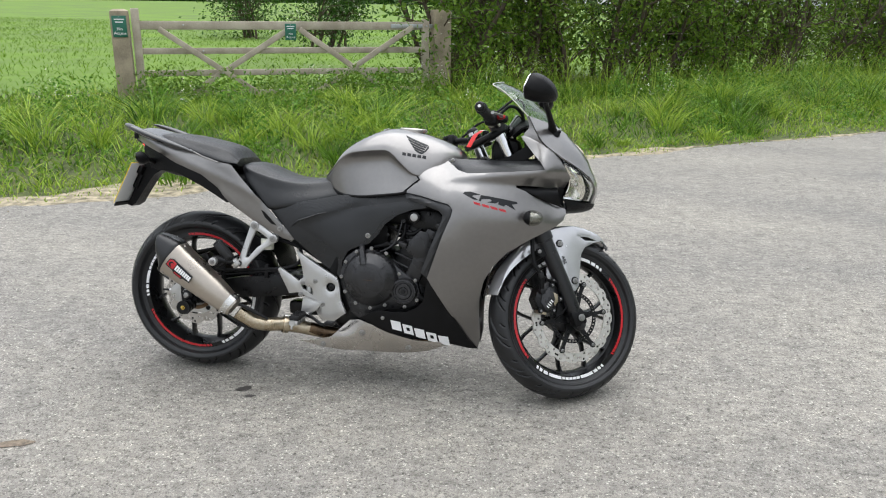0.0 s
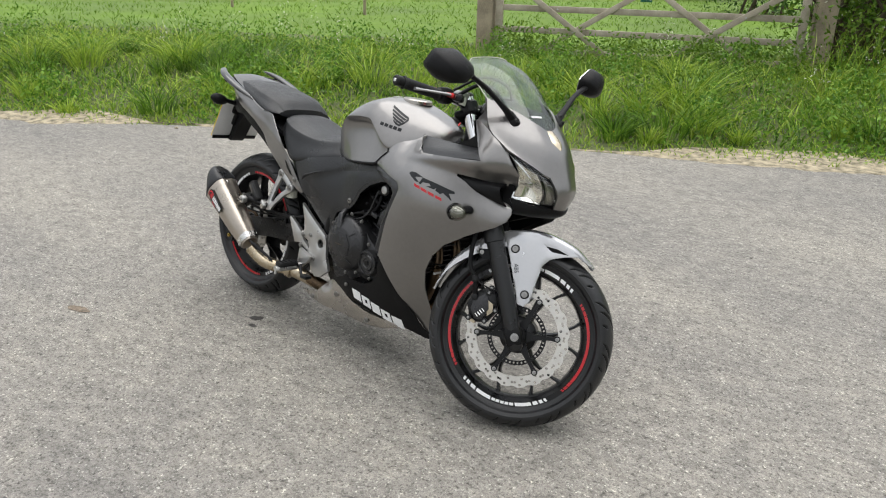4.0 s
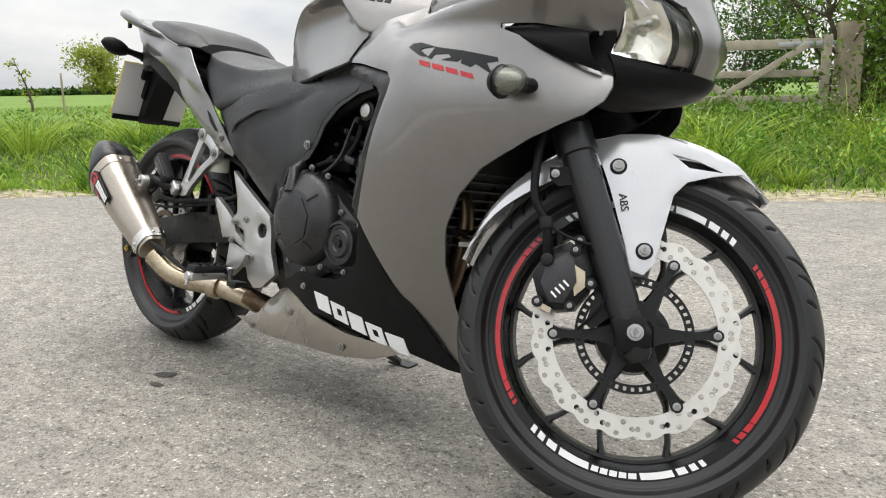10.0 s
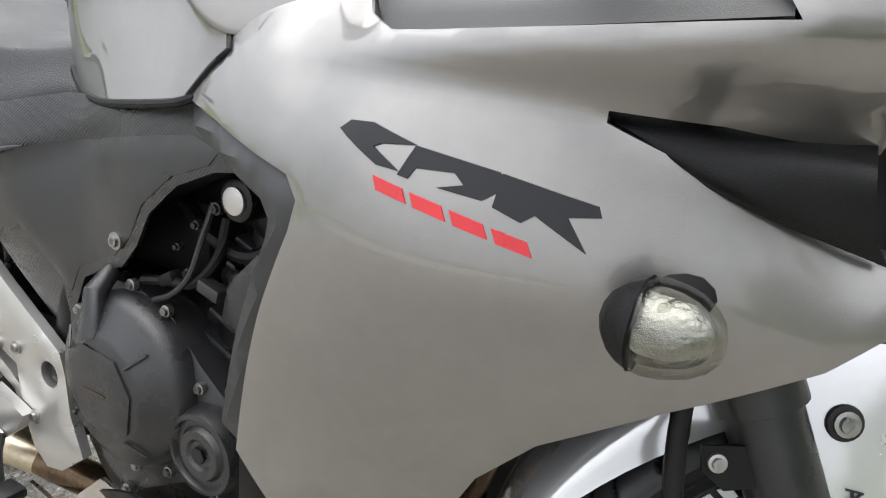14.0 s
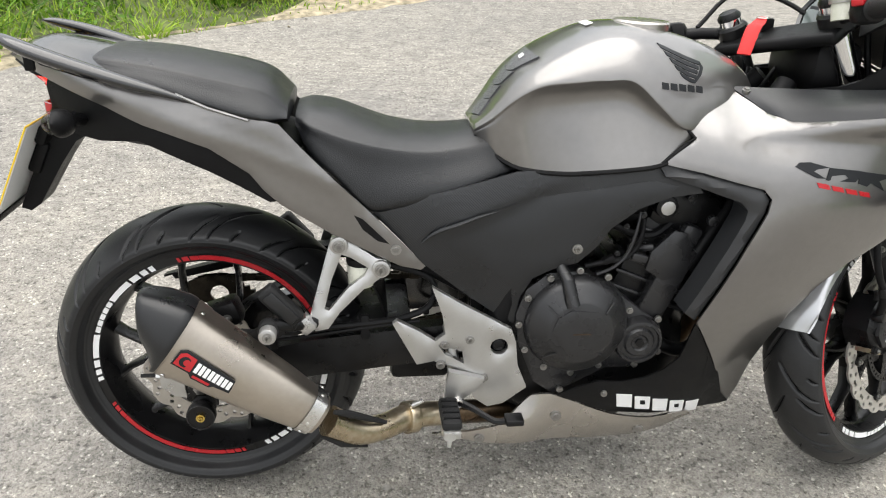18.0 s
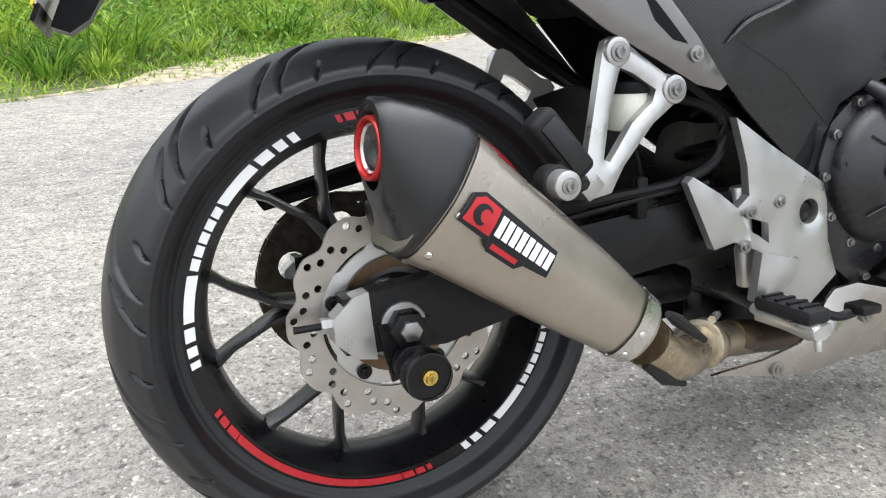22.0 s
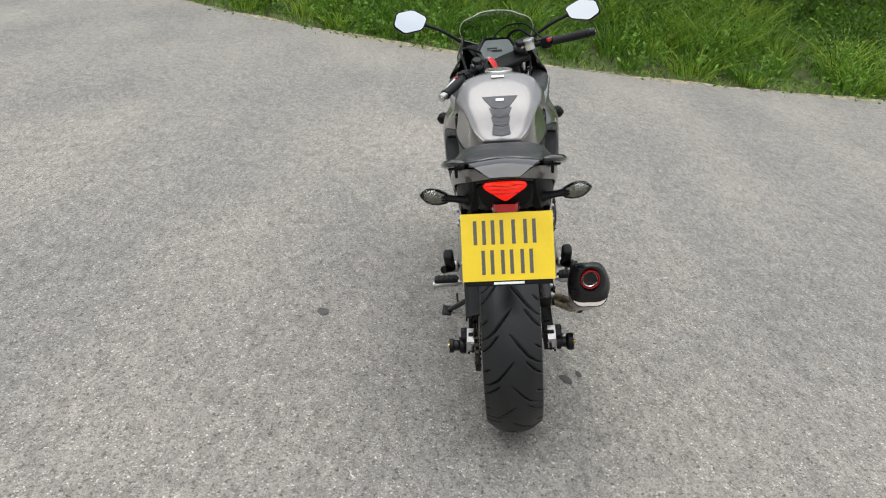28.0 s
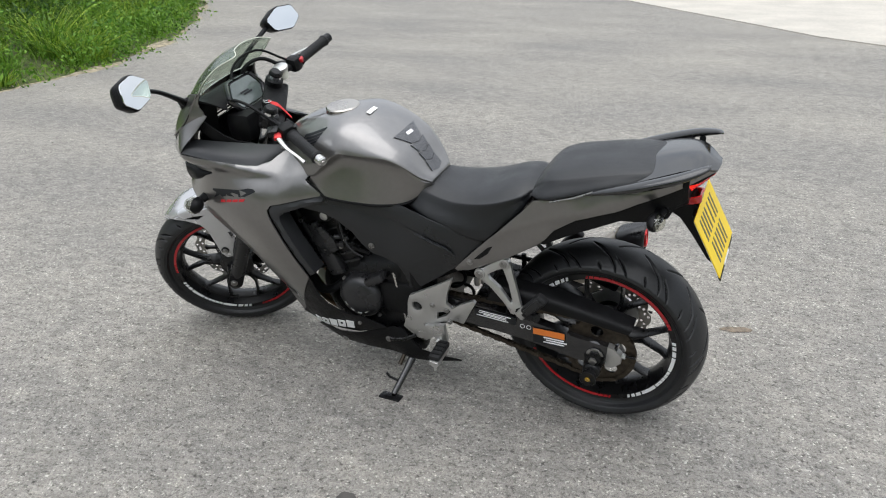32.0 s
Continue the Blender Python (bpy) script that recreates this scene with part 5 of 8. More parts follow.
# sprocket and chain on the left
part("sprocket", plate([(r * math.cos(a), RC[2] + r * math.sin(a)) for i in range(88) for a in [2 * math.pi * i / 88] for r in [0.106 if i % 2 else 0.098]], 0.098, 0.104, [circle(0.068 * math.cos(k), RC[2] + 0.068 * math.sin(k), 0.019, 14) for k in (0.3, 1.55, 2.8, 4.07, 5.3)], 0.015, 0), M_CHAIN, rear, "dark steel rear sprocket")
CH = [(0.594 - 0.594 * i / 30, 0.395 + (0.104 + RC[2] - 0.395) * i / 30) for i in range(30)] + [(0.106 * math.cos(a), RC[2] + 0.106 * math.sin(a)) for a in [math.pi / 2 + math.pi * i / 16 for i in range(17)]] + [(0.594 * i / 30, RC[2] - 0.104 + (0.325 - RC[2] + 0.104) * i / 30) for i in range(1, 31)]
seg, acc, link, bmc = 0.0159, 0.0, 0, bmesh.new()
pts = [np.array(p) for p in CH]
path_ = even([tuple(p) for p in pts], 0.0159)[: int(sum(np.linalg.norm(b - a) for a, b in zip(pts, pts[1:])) / 0.0159)]
for i, (a, b) in enumerate(zip(path_, path_[1:])):
    m_, d = (a + b) / 2, b - a
    ang = math.atan2(d[1], d[0])
    for yy in ((0.0945, 0.1075) if i % 2 else (0.097, 0.105)):
        box((m_[0], yy, m_[1]), (0.0205, 0.0018, 0.0125), 0, Matrix.Rotation(-ang, 3, "Y"), bmc)
    box((a[0], 0.101, a[1]), (0.008, 0.011, 0.008), 0, Matrix.Rotation(-ang + 0.78, 3, "Y"), bmc)
part("drive_chain", bmc, M_CHAIN, None, "oily dark drive chain")

# swingarm
for s in (-1, 1):
    sw = part("swingarm", plate([(-0.062, 0.300), (-0.062, 0.330), (0.05, 0.342), (0.20, 0.372), (0.40, 0.392), (0.545, 0.400), (0.545, 0.330), (0.40, 0.318), (0.20, 0.296), (0.05, 0.264), (-0.062, 0.270)], s * 0.095, s * 0.128, step=0.03, bev=0.004), M_GLOSSBLK if s > 0 else M_ENGINE, None, "black box-section swingarm")
    part("end_cap", plate([(-0.036, 0.336), (-0.052, 0.332), (-0.074, 0.312), (-0.074, 0.286), (-0.052, 0.266), (-0.030, 0.262)], s * 0.106, s * 0.1305, step=0.012, bev=0.002), M_BRACKET, sw, "bare aluminium chain adjuster cap")
    part("adjuster", cyl((-0.112, s * 0.112, 0.302), (-0.06, s * 0.112, 0.302), 0.004, n=8), M_ENGINE, sw)
    part("adjuster_nut", cyl((-0.084, s * 0.112, 0.302), (-0.074, s * 0.112, 0.302), 0.0085, n=6), M_ALU, sw)
    part("axle_nut", cyl((0, s * 0.126, RC[2] - 0.002), (0, s * 0.150, RC[2] - 0.002), 0.021, n=6, bev=0.003), M_ENGINE, sw)
    part("axle_end", cyl((0, s * 0.145, RC[2] - 0.002), (0, s * 0.156, RC[2] - 0.002), 0.012, n=6, bev=0.002), M_BOLT, sw)
    part("axle_washer", cyl((0, s * 0.124, RC[2] - 0.002), (0, s * 0.131, RC[2] - 0.002), 0.026, n=28, bev=0.002), M_BOLT, sw)
    part("paddock_bobbin", lathe([(0.0, 0), (0.006, 0), (0.006, 0.001), (0.024, 0.001), (0.026, 0.004), (0.026, 0.016), (0.023, 0.020), (0.016, 0.023), (0.016, 0.036), (0.022, 0.038), (0.022, 0.05), (0.0, 0.05)], (0.004, -0.186 if s < 0 else 0.136, 0.256), 24), M_ENGINE, sw, "black crash bobbin")
    bolt((0.004, s * 0.187, 0.256), 0.008, sw, (0, s, 0), M_GOLD)
    part("bobbin_ring", lathe([(0.0235, 0), (0.0250, 0), (0.0250, 0.0008), (0.0235, 0.0008)], (0.004, -0.1875 if s < 0 else 0.1868, 0.256), 28, True), M_COVER, sw)
    part("bobbin_stay", plate([(-0.03, 0.30), (0.03, 0.30), (0.026, 0.245), (-0.016, 0.235)], s * 0.126, s * 0.133, step=0.02), M_ENGINE, sw)
part("swingarm_bridge", box((0.33, 0, 0.355), (0.12, 0.20, 0.055), 0.012), M_ENGINE, None, "black cross member of the swingarm")
part("brake_hose", tube([(0.05, -0.132, 0.40), (0.14, -0.132, 0.395), (0.26, -0.132, 0.405), (0.36, -0.13, 0.415), (0.42, -0.125, 0.44), (0.42, -0.12, 0.49), (0.35, -0.115, 0.515), (0.30, -0.11, 0.52)], 0.0065, 8, smooth=4), M_BLACK, None, "black rubber brake hose")
part("sensor_lead", tube([(0.02, -0.13, 0.375), (0.12, -0.133, 0.378), (0.30, -0.133, 0.40), (0.40, -0.13, 0.41)], 0.0035, 8, smooth=4), M_BLACK)
for x in (0.135, 0.30):
    part("hose_clip", box((x, -0.130, 0.385 + 0.09 * (x - 0.13)), (0.016, 0.012, 0.05), 0.004), M_BLACK)
cal = part("rear_caliper", box((0.03, -0.098, 0.415), (0.10, 0.05, 0.05), 0.012, Matrix.Rotation(radians(-20), 3, "Y")), M_ENGINE, None, "black rear brake caliper")
for x in (-0.005, 0.055):
    bolt((x, -0.125, 0.42), 0.009, cal)
# chain guard and hugger on the left, swingarm labels
part("chain_guard", surf([[(0.30, 0.075, 0.475), (0.12, 0.075, 0.465), (-0.10, 0.078, 0.415)], [(0.30, 0.125, 0.470), (0.12, 0.125, 0.455), (-0.10, 0.118, 0.405)], [(0.32, 0.132, 0.425), (0.12, 0.132, 0.425), (-0.09, 0.122, 0.390)]], 5, 6), M_BLACK, None, "matt black plastic chain guard")
part("hugger", surf([[(0.345, -0.085, 0.38), (0.345, 0, 0.38), (0.345, 0.085, 0.38)], [(0.325, -0.092, 0.45), (0.335, 0, 0.46), (0.325, 0.092, 0.45)], [(0.285, -0.085, 0.515), (0.295, 0, 0.53), (0.285, 0.085, 0.515)]], 6, 6), M_BLACK, None, "black inner mudguard ahead of the rear tyre")
lab = part("warning_label", box((0.135, 0.1292, 0.327), (0.096, 0.001, 0.052), 0), M_BLKDEC, None, "black and orange warning label")
part("label_band", box((0.135, 0.1302, 0.342), (0.094, 0.001, 0.021), 0), M_ORANGE, lab)
for i in range(3):
    part("text_bar", box((0.120 - 0.008 * (i % 2), 0.1302, 0.325 - 0.008 * i), (0.062, 0.001, 0.004), 0), M_WHITE, lab)
lab = part("tyre_label", box((0.30, 0.1292, 0.365), (0.13, 0.001, 0.026), 0, Matrix.Rotation(radians(-4), 3, "Y")), M_BLKDEC, None, "black swingarm data label")
for i in range(4):
    part("text_bar", box((0.30 + 0.008 * (i % 2), 0.1302, 0.373 - 0.0055 * i), (0.10 - 0.014 * (i % 3), 0.001, 0.0025), 0, Matrix.Rotation(radians(-4), 3, "Y")), M_WHITE, lab)
for i in range(2):
    part("pictogram", lathe([(0.006, 0), (0.0075, 0), (0.0075, 0.001), (0.006, 0.001)], (0.215 - 0.02 * i, 0.1295, 0.350), 20, True), M_WHITE, lab)

# engine
eng = part("engine", body([(0.50, [(0, .24), (.07, .245), (.10, .32), (.09, .44), (.05, .47), (0, .47)]), (0.60, [(0, .19), (.10, .195), (.125, .32), (.115, .47), (.06, .50), (0, .50)]), (0.75, [(0, .17), (.11, .175), (.125, .30), (.11, .43), (.06, .49), (0, .50)]), (0.87, [(0, .20), (.09, .205), (.11, .30), (.10, .40), (.06, .44), (0, .45)]), (0.93, [(0, .25), (.06, .255), (.08, .31), (.07, .36), (.04, .38), (0, .38)])], 4, 4), M_ENGINE, None, "black cast engine cases")
CYLROT = Matrix.Rotation(radians(22), 3, "Y")
part("cylinder_block", box((0.855, 0, 0.485), (0.155, 0.21, 0.22), 0.02, CYLROT), M_ENGINE, eng)
part("cylinder_head", box((0.905, 0, 0.605), (0.165, 0.23, 0.10), 0.025, CYLROT), M_ENGINE, eng)
for i in range(5):
    p = Vector((0.835 + 0.012 * i, 0, 0.435 + 0.028 * i))
    part("cylinder_rib", box(p, (0.170, 0.222, 0.008), 0.003, CYLROT), M_COVER, eng)
for s in (-1, 1):
    tower = part("coil_tower", box((0.862, s * 0.118, 0.475), (0.058, 0.034, 0.155), 0.012, CYLROT), M_COVER, eng, "ribbed black cam chain cover")
    part("tower_cap", box((0.893, s * 0.118, 0.562), (0.040, 0.030, 0.05), 0.010, CYLROT), M_COVER, eng)
    part("injector", cyl((0.79, s * 0.10, 0.535), (0.83, s * 0.125, 0.545), 0.011, 0.008, 12, bev=0.002), M_COVER, eng)
    part("throttle_body", cyl((0.77, s * 0.045, 0.60), (0.84, s * 0.045, 0.575), 0.032, n=18, bev=0.004), M_ENGINE, eng)
    part("wiring", tube([(0.70, s * 0.135, 0.515), (0.74, s * 0.138, 0.525), (0.775, s * 0.135, 0.53), (0.80, s * 0.128, 0.56), (0.805, s * 0.12, 0.60)], 0.0055, 8, smooth=4), M_BLACK, eng)
    part("coolant_hose", tube([(0.80, s * 0.085, 0.40), (0.86, s * 0.12, 0.345), (0.93, s * 0.11, 0.32), (0.99, s * 0.08, 0.36)], 0.014, 10, smooth=4), M_BLACK, eng)
    part("engine_mount", cyl((0.838, s * 0.11, 0.627), (0.838, s * 0.142, 0.627), 0.021, n=18, bev=0.004), M_ENGINE, eng)
    part("mount_cap", cyl((0.838, s * 0.141, 0.627), (0.838, s * 0.1455, 0.627), 0.0135, n=20, bev=0.0015), M_BRACKET, eng, "bright round frame plug")
    part("mount_cap", cyl((0.925, s * 0.135, 0.601), (0.925, s * 0.148, 0.601), 0.010, n=20, bev=0.0015), M_COVER, eng)
    part("tower_crown", plate([(0.815, 0.505), (0.822, 0.540), (0.860, 0.580), (0.886, 0.575), (0.900, 0.530), (0.892, 0.490), (0.850, 0.482)], s * 0.128, s * 0.142, step=0.016, bev=0.006), M_COVER, eng)
    for q, w in (((0.745, 0.560), 0.005), ((0.772, 0.588), 0.006), ((0.760, 0.535), 0.007), ((0.800, 0.610), 0.008), ((0.905, 0.560), 0.006), ((0.915, 0.480), 0.006), ((0.885, 0.640), 0.007)):
        bolt((q[0], s * 0.128, q[1]), w * 0.8, eng, (0, s, 0), M_COVER)
    part("silver_hose", tube([(0.722, s * 0.140, 0.500), (0.752, s * 0.142, 0.515), (0.775, s * 0.140, 0.540), (0.788, s * 0.136, 0.580), (0.795, s * 0.128, 0.615)], 0.0032, 8, smooth=4), M_COVER, eng)
    part("connector", box((0.800, s * 0.134, 0.530), (0.030, 0.016, 0.014), 0.003, Matrix.Rotation(radians(15), 3, "Y")), M_COVER, eng)
    part("connector", box((0.742, s * 0.136, 0.528), (0.022, 0.016, 0.012), 0.003, Matrix.Rotation(radians(-30), 3, "Y")), M_BLACK, eng)
    # frame tubes behind the side covers
    part("frame_spar", tube([(1.07, s * 0.045, 0.83), (0.95, s * 0.115, 0.69), (0.80, s * 0.12, 0.66), (0.62, s * 0.115, 0.56), (0.55, s * 0.11, 0.42), (0.54, s * 0.10, 0.27)], [0.02, 0.024, 0.022, 0.024, 0.028, 0.022], 10, smooth=4), M_BLACK, None, "black steel frame spar")
    part("frame_tube", tube([(1.06, s * 0.045, 0.76), (0.96, s * 0.11, 0.60), (0.90, s * 0.12, 0.50)], 0.015, 10), M_BLACK)
    part("subframe_tube", tube([(0.62, s * 0.10, 0.62), (0.36, s * 0.11, 0.66), (0.12, s * 0.10, 0.74), (-0.10, s * 0.08, 0.82)], 0.012, 8), M_BLACK)
    part("subframe_tube", tube([(0.55, s * 0.10, 0.42), (0.36, s * 0.115, 0.54), (0.16, s * 0.10, 0.66)], 0.011, 8), M_BLACK)
part("air_box", box((0.79, 0, 0.640), (0.25, 0.19, 0.10), 0.02), M_BLACK, None, "black plastic air box under the tank")
part("battery_tray", box((0.60, 0, 0.580), (0.28, 0.17, 0.16), 0.02), M_BLACK, None, "black plastic battery tray")
part("loom", tube([(0.72, -0.10, 0.60), (0.78, -0.115, 0.575), (0.83, -0.112, 0.565), (0.88, -0.10, 0.60)], 0.008, 8, smooth=4), M_BLACK, eng)
# right covers
CL = (0.690, 0.402)
case = part("clutch_case", plate([(0.585, 0.36), (0.578, 0.42), (0.595, 0.47), (0.635, 0.502), (0.69, 0.505), (0.745, 0.485), (0.785, 0.445), (0.855, 0.395), (0.866, 0.36), (0.850, 0.315), (0.815, 0.300), (0.76, 0.30), (0.66, 0.245), (0.62, 0.275)], -0.10, -0.142, step=0.02, bev=0.006), M_COVER, eng, "dark grey clutch case with bolts")
part("clutch_cover", lathe([(0.0, -0.186), (0.058, -0.184), (0.063, -0.181), (0.066, -0.178), (0.088, -0.165), (0.094, -0.158), (0.098, -0.145), (0.099, -0.12)], (CL[0], 0, CL[1]), 64), M_COVER, eng, "round dark clutch cover with a raised centre")
part("clutch_facet", plate([(0.644, 0.434), (0.668, 0.450), (0.718, 0.445), (0.741, 0.412), (0.735, 0.370), (0.704, 0.351), (0.660, 0.368), (0.636, 0.408)], -0.182, -0.1905, step=0.014, bev=0.0035), M_COVER, eng)
part("cover_bar", box((0.690, -0.1908, 0.404), (0.034, 0.0012, 0.0018), 0), M_PIPED, eng)
for a in (0.75, 2.45, 3.85, 5.45):
    t0 = Vector((CL[0], -0.170, CL[1]))
    dd = Vector((math.cos(a), 0, math.sin(a)))
    part("cover_tick", tube([t0 + dd * 0.058 + Vector((0, -0.0165, 0)), t0 + dd * 0.082 + Vector((0, -0.002, 0))], 0.0016, 6), M_COVER, eng)
part("oil_filler_cap", cyl((0.612, -0.14, 0.418), (0.612, -0.156, 0.418), 0.019, n=24, bev=0.003), M_COVER, eng)
part("filler_grip", box((0.612, -0.158, 0.418), (0.028, 0.006, 0.008), 0.002), M_GRIP, eng)
part("clutch_arm", tube([(0.655, -0.14, 0.515), (0.662, -0.165, 0.50), (0.672, -0.178, 0.455)], [0.010, 0.012, 0.014], 10), M_COVER, eng)
part("crank_cover", lathe([(0.0, -0.160), (0.014, -0.160), (0.017, -0.163), (0.026, -0.163), (0.030, -0.158), (0.036, -0.158), (0.038, -0.163), (0.043, -0.162), (0.047, -0.150), (0.048, -0.12)], (0.812, 0, 0.366), 40), M_COVER, eng, "small round crank inspection cover")
part("inspection_hex", cyl((0.812, -0.158, 0.366), (0.812, -0.164, 0.366), 0.009, n=6), M_ENGINE, eng)
for a in range(9):
    q = radians(60 + a * 30)
    bolt((CL[0] + 0.107 * math.cos(q), -0.142, CL[1] + 0.107 * math.sin(q)), 0.0065, eng)
for x, z in ((0.792, 0.425), (0.850, 0.405), (0.858, 0.335), (0.815, 0.308), (0.672, 0.258)):
    bolt((x, -0.142, z), 0.0065, eng)
# left covers
part("alternator_cover", lathe([(0.0, 0.165), (0.040, 0.164), (0.062, 0.158), (0.074, 0.146), (0.078, 0.12), (0.078, 0.09)], (0.755, 0, 0.345), 48), M_COVER, eng, "round black alternator cover")
for i in range(4):
    part("cover_rib", tube([(0.755 + 0.05 * math.cos(k), 0.1625, 0.345 + 0.05 * math.sin(k)) for k in (4.0 + i * 0.55, 4.15 + i * 0.55, 4.3 + i * 0.55)], 0.0018, 6), M_ALU, eng)
part("sprocket_cover", box((0.615, 0.115, 0.36), (0.14, 0.05, 0.12), 0.02), M_BLACK, eng, "black front sprocket cover")
part("alternator_lead_cover", box((0.690, 0.135, 0.425), (0.075, 0.05, 0.03), 0.01, Matrix.Rotation(radians(30), 3, "Y")), M_COVER, eng)
for x, z in ((0.70, 0.42), (0.81, 0.40), (0.83, 0.33), (0.70, 0.28), (0.76, 0.265), (0.80, 0.52), (0.86, 0.50), (0.78, 0.55)):
    bolt((x, 0.135, z), 0.0065, eng, (0, 1, 0))
part("gear_rod", cyl((0.60, 0.13, 0.24), (0.625, 0.135, 0.46), 0.004, n=8), M_STEEL, None, "thin steel gear linkage rod")
part("oil_sump", box((0.72, 0, 0.165), (0.24, 0.14, 0.06), 0.02), M_ENGINE, eng)

# radiator and headers
rad = part("radiator", box((1.005, 0, 0.50), (0.035, 0.30, 0.27), 0.008, Matrix.Rotation(radians(14), 3, "Y")), M_BLACK, None, "black radiator with a mesh guard")
for i in range(14):
    part("guard_slat", box((1.026 + 0.004, 0, 0.39 + 0.017 * i), (0.004, 0.28, 0.004), 0, Matrix.Rotation(radians(14), 3, "Y")), M_ENGINE, rad)
bar = part("guard_badge", box((1.062, -0.07, 0.395), (0.003, 0.045, 0.008), 0), M_WHITE, rad)
for y in (-0.045, 0.045):
    part("header_pipe", tube([(0.95, y, 0.54), (1.005, y, 0.50), (1.03, y, 0.42), (1.01, y, 0.31), (0.95, y * 0.8, 0.22), (0.86, y * 0.5 - 0.02, 0.165), (0.72, -0.05, 0.155)], 0.0185, 14, smooth=6), M_PIPED, None, "brown heat-tinted exhaust header pipe")
pipe = part("link_pipe", tube([(0.60, -0.07, 0.165), (0.50, -0.10, 0.185), (0.42, -0.13, 0.205), (0.37, -0.155, 0.215), (0.33, -0.185, 0.219), (0.281, -0.212, 0.232), (0.233, -0.228, 0.268)], [0.022, 0.023, 0.024, 0.0245, 0.0245, 0.025, 0.028], 20, smooth=6), M_PIPE, None, "golden heat-tinted exhaust link pipe")
part("collector", tube([(0.74, -0.045, 0.155), (0.60, -0.07, 0.165), (0.46, -0.115, 0.197)], 0.0235, 16, smooth=4), M_PIPED, pipe)
part("clamp", cyl((0.392, -0.146, 0.212), (0.372, -0.156, 0.216), 0.031, n=24, bev=0.002), M_PIPE, pipe)
part("clamp_bolt", cyl((0.382, -0.165, 0.248), (0.405, -0.150, 0.248), 0.005, n=10), M_STEEL, pipe)
part("spring", tube([(0.335, -0.205, 0.243), (0.27, -0.235, 0.285), (0.245, -0.250, 0.300)], [0.004, 0.0075, 0.004], 8), M_GRIP, pipe, "black sleeved exhaust spring")
part("spring", tube([(0.300, -0.213, 0.200), (0.255, -0.233, 0.222), (0.222, -0.243, 0.246)], [0.004, 0.0075, 0.004], 8), M_GRIP, pipe)

# silencer
SA, SB = Vector((0.219, -0.230, 0.282)), Vector((-0.075, -0.228, 0.497))
SD = (SB - SA).normalized()
SN = Vector((0, 1, 0))
SU = SN.cross(SD).normalized() * -1
if SU.z < 0:
    SU = -SU


def can_ring(t, w, h, cut=0.0):
    """A rounded six-sided section of the silencer; cut slants its end."""
    o = SA + (SB - SA) * t
    pts = []
    for i in range(48):
        a = 2 * math.pi * i / 48
        k = (abs(math.cos(a)) ** 2.7 + abs(math.sin(a)) ** 2.7) ** (-1 / 2.7) * (1 - 0.05 * math.cos(3 * a + math.pi / 2) ** 2)
        p, q = w * k * math.cos(a), h * k * math.sin(a)
        pts.append(o + SN * p + SU * q + SD * (cut * q))
    return pts


can = part("silencer", skin(bmesh.new(), [can_ring(0.0, 0.031, 0.033), can_ring(0.03, 0.034, 0.037), can_ring(0.25, 0.044, 0.0475), can_ring(0.5, 0.052, 0.056), can_ring(0.80, 0.058, 0.065)]), M_MUFF, None, "brushed titanium tapered exhaust silencer")
def cap_ring(t, w, h, cut=0.0, lift=0.0, sq=2.7):
    """A rounded section of the end cap; cut slants it, sq squares it."""
    o = SA + (SB - SA) * t
    pts = []
    for i in range(48):
        a = 2 * math.pi * i / 48
        k = (abs(math.cos(a)) ** sq + abs(math.sin(a)) ** sq) ** (-1 / sq) * (1 - 0.05 * math.cos(3 * a + math.pi / 2) ** 2 * (sq - 2) / 0.7)
        p, q = w * k * math.cos(a), h * k * math.sin(a) + lift
        pts.append(o + SN * p + SU * q + SD * (cut * q))
    return pts


part("end_cap", skin(bmesh.new(), [cap_ring(0.772, 0.0588, 0.0658), cap_ring(0.780, 0.0602, 0.0672), cap_ring(0.800, 0.0604, 0.0674, 0.06), cap_ring(0.850, 0.0550, 0.0580, 0.38, 0.001), cap_ring(0.905, 0.0462, 0.0450, 0.64, 0.003, 2.4), cap_ring(0.930, 0.0415, 0.0390, 0.71, 0.003, 2.3), cap_ring(0.940, 0.0370, 0.0345, 0.73, 0.0035, 2.2), cap_ring(0.941, 0.0290, 0.0290, 0.73, 0.004, 2.0), cap_ring(0.900, 0.0275, 0.0275, 0.73, 0.004, 2.0)]), M_SATINB, can, "satin black slanted silencer end cap", angle=40)
part("front_band", skin(bmesh.new(), [can_ring(0.02, 0.0355, 0.0385), can_ring(0.085, 0.0385, 0.0415)], caps=False), M_STEEL, can, "riveted steel band")
part("rear_band", skin(bmesh.new(), [can_ring(0.70, 0.0575, 0.0635), can_ring(0.765, 0.0592, 0.0665)], caps=False), M_MUFF, can)
mouth = SA + (SB - SA) * 0.942 + (SU + SD * 0.73) * 0.004
mrot = Matrix((SN, SU, SD)).transposed().to_4x4()


def turned(prof, o, rot4):
    """A turned part whose axis is the z of the given frame."""
    bm = lathe([(r, -y) for r, y in prof], (0, 0, 0), 40)
    bmesh.ops.transform(bm, matrix=Matrix.Translation(o) @ rot4 @ Matrix.Rotation(radians(-90), 4, "X"), verts=bm.verts)
    return bm


